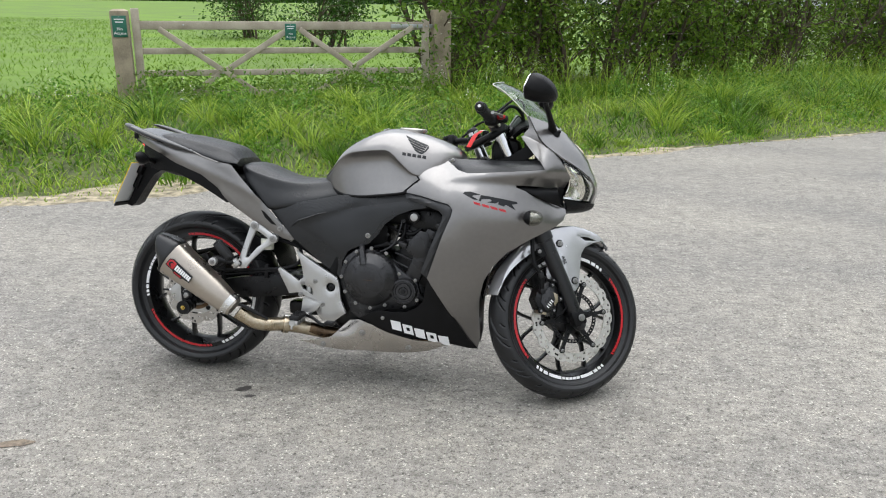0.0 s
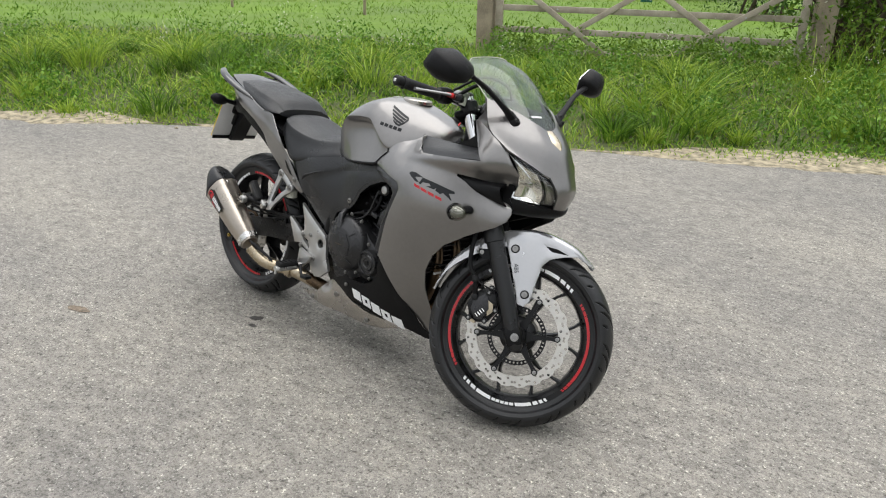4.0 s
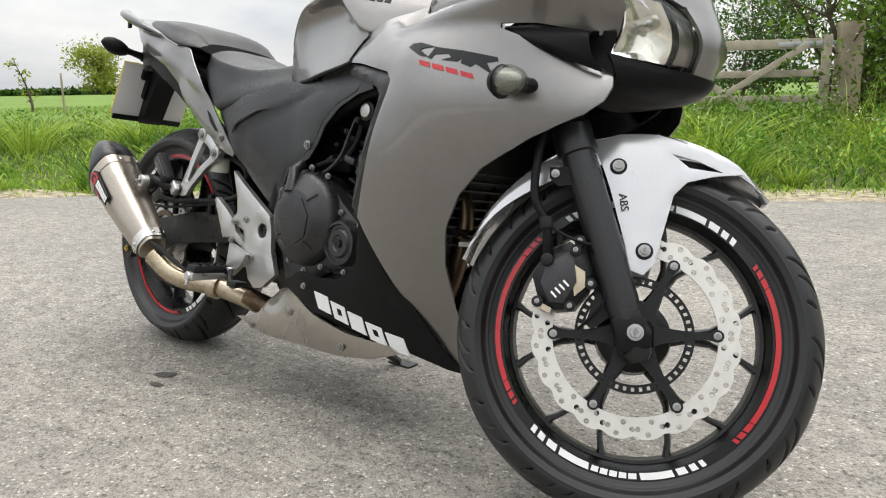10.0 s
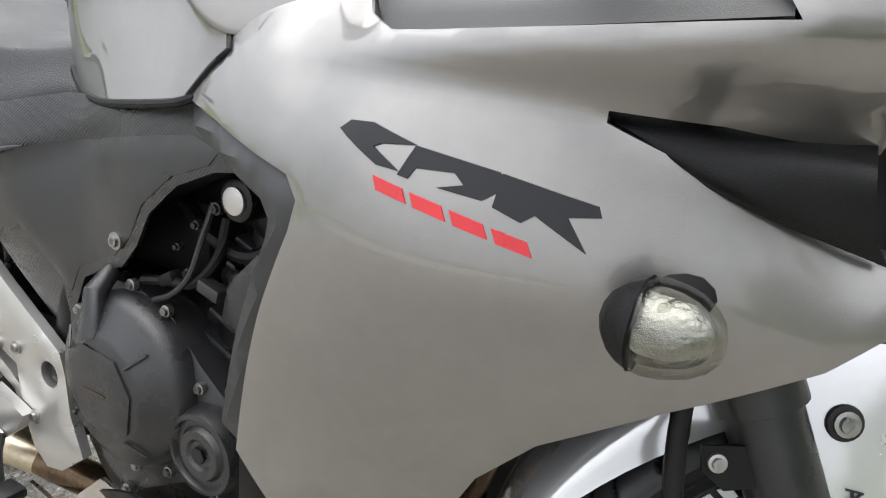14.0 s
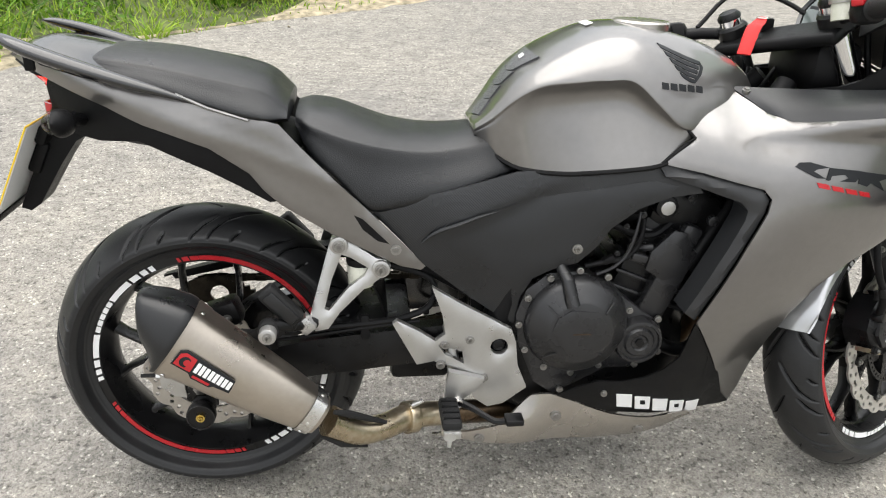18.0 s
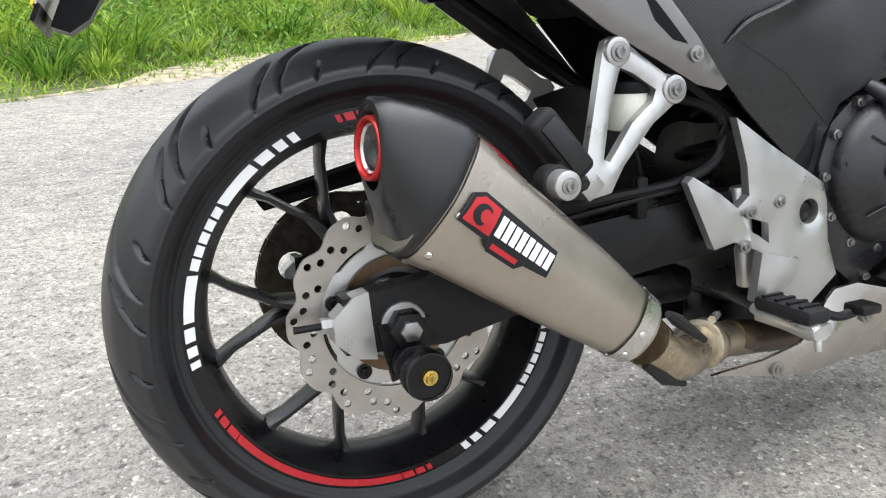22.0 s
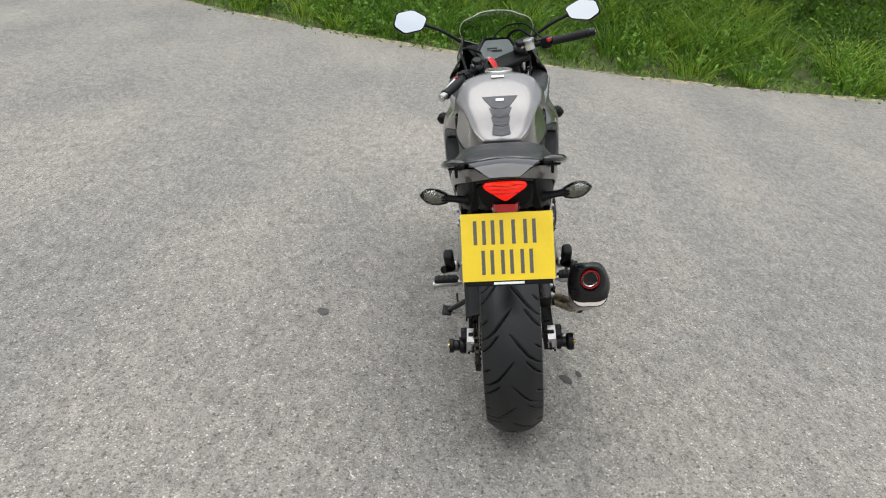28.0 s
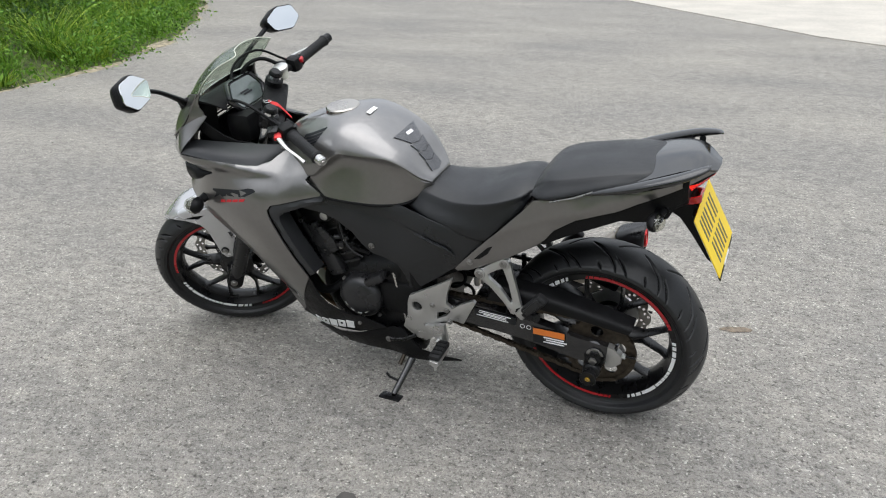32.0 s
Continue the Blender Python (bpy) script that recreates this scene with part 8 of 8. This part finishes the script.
    part("mirror_glass", skin(bmesh.new(), [[c + MT @ Vector((-0.0110, -s * u * 0.93, v * 0.93)) for u, v in sm], [c + MT @ Vector((-0.0150, -s * u * 0.92, v * 0.92)) for u, v in sm]]), M_MIRROR, mh, "mirror glass")
    part("stalk", tube([(1.296, s * 0.112, 0.938), (1.290, s * 0.150, 0.968), (1.272, s * 0.225, 1.018), (1.262, s * 0.290, 1.048), (1.262, s * 0.330, 1.060)], [0.017, 0.011, 0.009, 0.010, 0.014], 12, smooth=4, flat=0.75), M_BLACK, mh)
    part("stalk_boot", box((1.297, s * 0.110, 0.934), (0.050, 0.030, 0.034), 0.012, Matrix.Rotation(radians(40), 3, "Y")), M_BLACK, mh)
part("position_lamp", surf([[(1.352, -0.030, 0.912), (1.356, 0, 0.914)], [(1.386, -0.022, 0.884), (1.392, 0, 0.886)], [(1.404, -0.004, 0.866), (1.406, 0, 0.867)]], 5, 4, 0.003, True), M_REFLP, nose, "small clear position lamp")
part("lamp_surround", surf([[(1.342, -0.126, 0.716), (1.398, -0.080, 0.704), (1.436, -0.036, 0.700), (1.450, 0, 0.697)], [(1.352, -0.120, 0.695), (1.400, -0.076, 0.687), (1.428, -0.034, 0.683), (1.438, 0, 0.681)], [(1.345, -0.114, 0.680), (1.372, -0.070, 0.673), (1.386, -0.030, 0.669), (1.391, 0, 0.667)], [(1.26, -0.112, 0.668), (1.275, -0.070, 0.662), (1.28, -0.030, 0.658), (1.282, 0, 0.656)]], 5, 5, 0.008, True), M_BLACK, None, "matt black chin under the headlamps")
for s in (-1, 1):
    part("chin_side", surf([[(1.340, s * 0.104, 0.678), (1.325, s * 0.094, 0.655), (1.290, s * 0.090, 0.630)], [(1.26, s * 0.112, 0.668), (1.24, s * 0.104, 0.635), (1.21, s * 0.098, 0.600)], [(1.14, s * 0.11, 0.64), (1.13, s * 0.10, 0.60), (1.12, s * 0.09, 0.56)]], 4, 4, 0.005 * s), M_BLACK, None, "black inner fairing behind the fork")
    part("fairing_liner", panel([(1.34, 0.672), (1.33, 0.645), (1.24, 0.592), (1.16, 0.545), (1.11, 0.485), (1.085, 0.42), (1.068, 0.30), (1.02, 0.42), (1.01, 0.60), (1.10, 0.69), (1.24, 0.70)], lambda x, z: fair_y(x, z) - 0.010, s, 0.003, 0.03), M_BLACK)
scr = part("windscreen", surf([[(1.212, -0.138, 0.986), (1.285, -0.096, 0.962), (1.338, -0.048, 0.932), (1.352, 0, 0.914)], [(1.168, -0.146, 1.030), (1.228, -0.100, 1.020), (1.262, -0.050, 1.008), (1.272, 0, 1.004)], [(1.125, -0.128, 1.068), (1.165, -0.088, 1.072), (1.184, -0.045, 1.072), (1.190, 0, 1.072)], [(1.085, -0.086, 1.090), (1.106, -0.058, 1.099), (1.114, -0.030, 1.102), (1.116, 0, 1.103)]], 6, 6, 0.003, True), M_SCREEN, None, "tinted clear windscreen", angle=70)
scr.visible_shadow = False
# the light caught by the screen's rim is put in as a pale opaque tube
edge = [(1.212, -0.139, 0.986), (1.168, -0.147, 1.030), (1.125, -0.129, 1.068), (1.085, -0.087, 1.090), (1.106, -0.058, 1.100), (1.116, 0, 1.1045), (1.106, 0.058, 1.100), (1.085, 0.087, 1.090), (1.125, 0.129, 1.068), (1.168, 0.147, 1.030), (1.212, 0.139, 0.986)]
part("screen_edge", tube(edge, 0.0016, 6, smooth=5), M_FLUID, scr, "pale rim painted for the bright line along the screen edge")
part("screen_text_bar", box((1.322, -0.030, 0.951), (0.002, 0.05, 0.006), 0, Matrix.Rotation(radians(-45), 3, "Y")), M_WHITE, scr)
# instruments
part("dash_hood", surf([[(1.225, -0.130, 0.960), (1.285, -0.085, 0.945), (1.330, 0, 0.905)], [(1.190, -0.115, 0.945), (1.215, -0.075, 0.965), (1.225, 0, 0.972)], [(1.160, -0.090, 0.918), (1.165, -0.070, 0.955), (1.165, 0, 0.975)]], 4, 5, 0.006, True), M_BLACK, None, "matt black dash hood")
DR = Matrix.Rotation(radians(28), 3, "Y")
HEX = ((-0.086, -0.004), (-0.082, 0.008), (-0.060, 0.046), (-0.050, 0.050), (0.050, 0.050), (0.060, 0.046), (0.082, 0.008), (0.086, -0.004), (0.066, -0.042), (0.054, -0.048), (-0.054, -0.048), (-0.066, -0.042))
dash = part("instrument_panel", skin(bmesh.new(), [[Vector((1.155, 0, 0.945)) + DR @ Vector((dx, u * k, v * k)) for u, v in HEX] for dx, k in ((0.014, 0.9), (0.004, 1.0), (-0.006, 1.0), (-0.012, 0.94), (-0.008, 0.86), (0.0, 0.84))]), M_GLOSSBLK, None, "black digital instrument panel")
part("display", skin(bmesh.new(), [[Vector((1.155, 0, 0.945)) + DR @ Vector((dx, u * k, v * k)) for u, v in HEX] for dx, k in ((0.0, 0.80), (-0.0075, 0.80))]), M_LCD, dash, "grey digital display window")
for i in range(3):
    part("display_bar", box((1.1425 - 0.004 + 0.004 * i, 0.02 - 0.02 * i, 0.955 - 0.010 * i), (0.001, 0.04, 0.006), 0, Matrix.Rotation(radians(28), 3, "Y")), M_BLKDEC, dash)
# added box: its black stands for the shaded hollow under the dash
part("head_stock_cover", box((1.14, 0, 0.86), (0.10, 0.18, 0.10), 0.03), M_BLACK, None, "black filler box added for the dark hollow under the dash")

# ---- fork, fender, bars: all turn with the steering ----
def along(s, k, y=None, fwd=0.0):
    """A point on a fork leg, k metres up from the axle."""
    return Vector((FC[0] - 0.006 + STEM.x * k + fwd * STEM.z, s * 0.100 if y is None else y, FC[2] + STEM.z * k - fwd * STEM.x))


for s in (-1, 1):
    fk = part("fork_slider", tube([along(s, -0.045), along(s, -0.035), along(s, 0.03), along(s, 0.05), along(s, 0.28), along(s, 0.290), along(s, 0.292), along(s, 0.335), along(s, 0.343)], [0.014, 0.022, 0.0245, 0.0265, 0.0275, 0.0275, 0.0325, 0.0325, 0.026], 24), M_SATINB, None, "satin black fork slider", True)
    part("dust_seal", tube([along(s, 0.343), along(s, 0.352), along(s, 0.356)], [0.0265, 0.0255, 0.022], 20), M_GRIP, fk, "", True)
    part("fork_tube", tube([along(s, 0.34), along(s, 0.742)], 0.0205, 24), M_CHROME, fk, "chromed fork tube", True)
    part("fork_cap", tube([along(s, 0.742), along(s, 0.748), along(s, 0.755), along(s, 0.757)], [0.0215, 0.0215, 0.016, 0.006], 20), M_ENGINE, fk, "", True)
    part("axle_boss", box(along(s, 0.0) + Vector((0, s * 0.002, 0)), (0.052, 0.044, 0.062), 0.012, Matrix.Rotation(-RAKE, 3, "Y")), M_BLACK, fk, "", True)
    bolt((FC[0], s * 0.125, FC[2]), 0.0125, fk, (0, s, 0), M_BOLT, True, 0.008)
    # bars
    b0 = along(s, 0.705)
    clip = part("bar_clamp", tube([along(s, 0.690), along(s, 0.695), along(s, 0.725), along(s, 0.730)], [0.024, 0.028, 0.028, 0.024], 20), M_ENGINE, None, "black cast bar clamp", True)
    grip_in, grip_out = Vector((0.985, s * 0.205, 0.925)), Vector((0.905, s * 0.325, 0.918))
    part("handlebar", tube([along(s, 0.71), Vector((1.03, s * 0.150, 0.928)), grip_in, grip_out], 0.011, 12), M_BLACK, clip, "", True)
    gd = (grip_out - grip_in).normalized()
    part("grip", tube([grip_in, grip_in + gd * 0.004, grip_in + gd * 0.008, grip_out - gd * 0.01, grip_out - gd * 0.006, grip_out], [0.014, 0.020, 0.0165, 0.0165, 0.0195, 0.0175], 16), M_GRIP, clip, "black ribbed rubber grip", True)
    part("bar_end", tube([grip_out, grip_out + gd * 0.004, grip_out + gd * 0.022, grip_out + gd * 0.026], [0.0145, 0.0155, 0.0155, 0.011], 16), M_ENGINE if s < 0 else M_STEEL, clip, "", True)
    part("bar_end_screw", tube([grip_out + gd * 0.0255, grip_out + gd * 0.0275], [0.006, 0.005], 12), M_STEEL, clip, "", True)
    sw_ = part("switch_box", box(grip_in - gd * 0.022 + Vector((0.002, 0, 0.002)), (0.045, 0.042, 0.048), 0.012, gd.to_track_quat("Y", "Z").to_matrix()), M_BLACK, clip, "black switch housing", True)
    part("switch_button", box(grip_in - gd * 0.022 + Vector((-0.024, 0, 0.012)), (0.012, 0.02, 0.014), 0.003), M_RED if s < 0 else M_ENGINE, clip, "red kill switch" if s < 0 else "", True)
    # levers
    lm = M_ALU
    l0 = grip_in + Vector((0.040, 0, 0.004)) - gd * 0.01
    lev = part("lever", tube([l0, l0 + gd * 0.03 + Vector((0.006, 0, 0)), l0 + gd * 0.075 + Vector((0.010, 0, -0.004)), l0 + gd * 0.12 + Vector((0.002, 0, -0.010)), l0 + gd * 0.150 + Vector((-0.002, 0, -0.014))], [0.008, 0.0075, 0.0055, 0.005, 0.0065], 10, smooth=4, flat=0.7), lm, clip, "bright short aluminium lever", True)
    part("lever_joint", box(l0 + gd * 0.012, (0.024, 0.028, 0.012), 0.003), M_REDAN, clip, "red anodised lever joint", True)
    part("lever_perch", box(l0 - gd * 0.018, (0.034, 0.034, 0.022), 0.006), M_ENGINE, clip, "", True)
part("front_axle", cyl((FC[0], -0.12, FC[2]), (FC[0], 0.12, FC[2]), 0.010, n=16), M_STEEL, None, "", True)
top = along(1, 0.69, 0.0)
part("top_yoke", box(top + Vector((-0.012, 0, 0)), (0.075, 0.245, 0.024), 0.010, Matrix.Rotation(-RAKE, 3, "Y"), seg=3), M_BLACK, None, "black cast top fork yoke", True)
part("lower_yoke", box(along(1, 0.48, 0.0) + Vector((-0.012, 0, 0)), (0.08, 0.25, 0.035), 0.012, Matrix.Rotation(-RAKE, 3, "Y")), M_BLACK, None, "black lower fork yoke", True)
part("steering_stem", tube([Vector((1.513, 0, 0)) + STEM * 0.62, Vector((1.513, 0, 0)) + STEM * 0.905], 0.030, 16), M_BLACK, None, "", True)
part("stem_nut", tube([Vector((1.513, 0, 0)) + STEM * 0.995, Vector((1.513, 0, 0)) + STEM * 1.020], 0.015, 6), M_STEEL, None, "bright stem nut", True)
part("ignition_lock", tube([Vector((1.513, 0, 0)) + STEM * 0.975 + Vector((-0.005, 0.040, 0.01)), Vector((1.513, 0, 0)) + STEM * 1.008 + Vector((-0.005, 0.040, 0.01))], 0.017, 16), M_ENGINE, None, "black ignition lock", True)
# brake and clutch reservoir, hoses
rv = part("brake_reservoir", tube([Vector((1.035, -0.130, 0.918)), Vector((1.035, -0.130, 0.946))], [0.021, 0.021], 24), M_FLUID, None, "translucent front brake fluid reservoir", True)
part("reservoir_cap", tube([Vector((1.035, -0.130, 0.945)), Vector((1.035, -0.130, 0.949)), Vector((1.035, -0.130, 0.957)), Vector((1.035, -0.130, 0.959))], [0.0235, 0.0245, 0.0245, 0.020], 24), M_ALU, rv, "", True)
part("brake_hose", tube([(1.03, -0.16, 0.94), (1.09, -0.14, 0.99), (1.15, -0.11, 0.97), (1.17, -0.10, 0.86), (1.18, -0.11, 0.68), (1.183, -0.122, 0.56), (1.184, -0.126, 0.50), (1.192, -0.128, 0.455), (1.215, -0.126, 0.422), (1.222, -0.122, 0.395), (1.226, -0.112, 0.368)], [0.006, 0.006, 0.006, 0.006, 0.0065, 0.0072, 0.0072, 0.0066, 0.0066, 0.008, 0.008], 10, smooth=5), M_BLACK, None, "black front brake hose", True)
part("hose_grommet", cyl((1.213, -0.127, 0.430), (1.218, -0.126, 0.412), 0.0105, n=14, bev=0.002), M_GRIP, None, "", True)
part("clutch_cable", tube([(1.03, 0.16, 0.94), (1.10, 0.13, 1.00), (1.16, 0.06, 0.98), (1.16, -0.03, 0.90), (1.08, -0.07, 0.80)], 0.0045, 8, smooth=5), M_BLACK, None, "", True)
part("throttle_cable", tube([(1.02, -0.18, 0.95), (1.10, -0.16, 1.01), (1.17, -0.08, 1.0), (1.16, 0.03, 0.90), (1.05, 0.05, 0.80)], 0.004, 8, smooth=5), M_BLACK, None, "", True)
part("sensor_lead", tube([(1.215, -0.130, 0.430), (1.232, -0.128, 0.412), (1.265, -0.122, 0.402), (1.296, -0.115, 0.396), (1.310, -0.112, 0.355), (1.322, -0.112, 0.320), (1.308, -0.106, 0.294), (1.290, -0.090, 0.272)], 0.0026, 6, smooth=5), M_BLACK, None, "", True)
part("hose_bracket", plate([(1.203, 0.512), (1.240, 0.518), (1.244, 0.490), (1.222, 0.484), (1.206, 0.495)], -0.112, -0.118, step=0.02), M_BLACK, None, "", True)
bolt((1.214, -0.118, 0.503), 0.0065, None, steered=True)
# front caliper
fc = part("front_caliper", plate([(1.206, 0.340), (1.220, 0.378), (1.254, 0.402), (1.282, 0.394), (1.300, 0.364), (1.296, 0.330), (1.279, 0.300), (1.250, 0.292), (1.224, 0.300)], -0.052, -0.112, step=0.016, bev=0.010), M_ENGINE, None, "black front brake caliper", True)
part("caliper_bracket", plate([(1.262, 0.408), (1.300, 0.400), (1.342, 0.372), (1.345, 0.31), (1.310, 0.276), (1.298, 0.282), (1.306, 0.325), (1.290, 0.378)], -0.070, -0.084, step=0.02, bev=0.003), M_ENGINE, fc, "", True)
part("caliper_body", plate([(1.222, 0.330), (1.226, 0.357), (1.256, 0.384), (1.266, 0.374), (1.276, 0.340), (1.262, 0.304), (1.240, 0.302)], -0.110, -0.121, step=0.016, bev=0.004), M_COVER, fc, "", True)
cr = Matrix.Rotation(radians(-52), 3, "Y")
for k in range(4):
    part("maker_bar", box((1.2455 + 0.0052 * k, -0.1216, 0.3145 + 0.0066 * k), (0.0030, 0.001, 0.0120), 0, cr), M_WHITE, fc, "", True)
part("brake_pad", plate([(1.268, 0.366), (1.286, 0.358), (1.290, 0.335), (1.276, 0.318), (1.270, 0.34)], -0.095, -0.1145, step=0.01, bev=0.001), M_PIPE, fc, "copper-coloured brake pad edge", True)
part("pad_clip", plate([(1.217, 0.303), (1.245, 0.294), (1.243, 0.286), (1.216, 0.294)], -0.075, -0.112, step=0.01, bev=0.001), M_PIPE, fc, "", True)
for x, z in ((1.266, 0.389), (1.297, 0.341), (1.222, 0.300), (1.272, 0.302), (1.270, 0.404)):
    bolt((x, -0.112, z), 0.0088, fc, m=M_ENGINE, steered=True)
    bolt((x, -0.1155, z), 0.0046, fc, steered=True)
part("bleed_nipple", cyl((1.240, -0.10, 0.396), (1.236, -0.104, 0.416), 0.005, n=10, bev=0.001), M_GRIP, fc, "", True)
part("banjo", cyl((1.226, -0.10, 0.366), (1.226, -0.124, 0.366), 0.010, n=14, bev=0.002), M_ENGINE, fc, "", True)

# fender
def fender_row(a, r_top, r_side, w):
    u = (math.cos(a), math.sin(a))
    pts = []
    for q in (-1.0, -0.93, -0.55, 0.0, 0.55, 0.93, 1.0):
        rr = r_side if abs(q) == 1 else r_top - (0.010 if abs(q) > 0.9 else 0.0 if q == 0 else 0.002)
        pts.append((FC[0] + rr * u[0], q * w, FC[2] + rr * u[1]))
    return pts


rows = [fender_row(radians(d), rt, rs, w) for d, rt, rs, w in ((56, 0.312, 0.310, 0.012), (62, 0.318, 0.305, 0.042), (72, 0.326, 0.298, 0.064), (90, 0.330, 0.285, 0.074), (110, 0.328, 0.275, 0.078), (128, 0.322, 0.278, 0.078), (145, 0.316, 0.290, 0.074), (158, 0.310, 0.298, 0.068), (166, 0.306, 0.302, 0.055))]
fend = part("front_fender", surf(rows, 4, 4, 0.004), M_FENDER, None, "silver painted front fender", True, angle=60)
for s in (-1, 1):
    FP = tps([(1.26, 0.57, 0.080), (1.33, 0.56, 0.088), (1.45, 0.55, 0.070), (1.40, 0.50, 0.082), (1.37, 0.40, 0.086), (1.34, 0.45, 0.088)])
    part("fender_leg", panel([(1.262, 0.575), (1.30, 0.592), (1.36, 0.600), (1.43, 0.588), (1.50, 0.560), (1.455, 0.548), (1.415, 0.530), (1.398, 0.505), (1.392, 0.450), (1.386, 0.392), (1.372, 0.372), (1.352, 0.376), (1.335, 0.42), (1.30, 0.50)], FP, s, 0.006, 0.012, holes=[[(1.385, 0.572), (1.425, 0.568), (1.468, 0.556), (1.415, 0.554)]]), M_FENDER, fend, "silver fender leg bolted to the fork", True)
    part("fender_slot", panel([(1.383, 0.574), (1.425, 0.570), (1.470, 0.557), (1.414, 0.552)], lambda x, z: FP(x, z) - 0.009, s, 0.003, 0.014), M_BLACK, fend, "", True)
    for x, z in ((1.307, 0.537), (1.368, 0.409)):
        part("grommet", cyl((x, s * 0.084, z), (x, s * 0.0905, z), 0.0135, n=20, bev=0.002), M_GRIP, fend, "", True)
        bolt((x, s * 0.0905, z), 0.0095, fend, (0, s, 0), None, True)
    lt = words("ABS", M_BLKDEC, fend, STEER @ Matrix.Translation((1.324, s * 0.0915, 0.480)) @ pose(0, 0, 0, 90 if s < 0 else 90, 0, 0 if s < 0 else 180) @ pose(0, 0, 0, 0, 0, -64) @ Matrix(((1, 0.35, 0, 0), (0, 1, 0, 0), (0, 0, 1, 0), (0, 0, 0, 1))), 0.017)

# red key strap hanging from the ignition key
K = tagged(new("key_fob"), "black key with a red woven strap in the ignition", "key")
K.matrix_basis = MC.matrix_basis
kp = STEER @ (Vector((1.513, 0, 0)) + STEM * 1.006 + Vector((-0.005, 0.040, 0.01)))
part("key_head", box(kp + Vector((0, 0, 0.012)), (0.024, 0.009, 0.028), 0.004), M_BLACK, K, "black plastic key head")
part("key_ring", tube([kp + Vector((-0.010 + 0.011 * math.cos(a), 0.011 * math.sin(a), 0.026)) for a in [i * 0.42 for i in range(16)]], 0.0014, 6), M_STEEL, K)
q0 = kp + Vector((-0.012, -0.002, 0.027))
q1, q2 = q0 + Vector((-0.024, -0.016, -0.020)), q0 + Vector((-0.044, -0.036, -0.062))
part("strap", tube([q0, q0 + (q1 - q0) * 0.5, q1, q2], [0.009, 0.0135, 0.014, 0.0125], 10, smooth=4, flat=0.2), M_STRAP, K, "red woven strap")
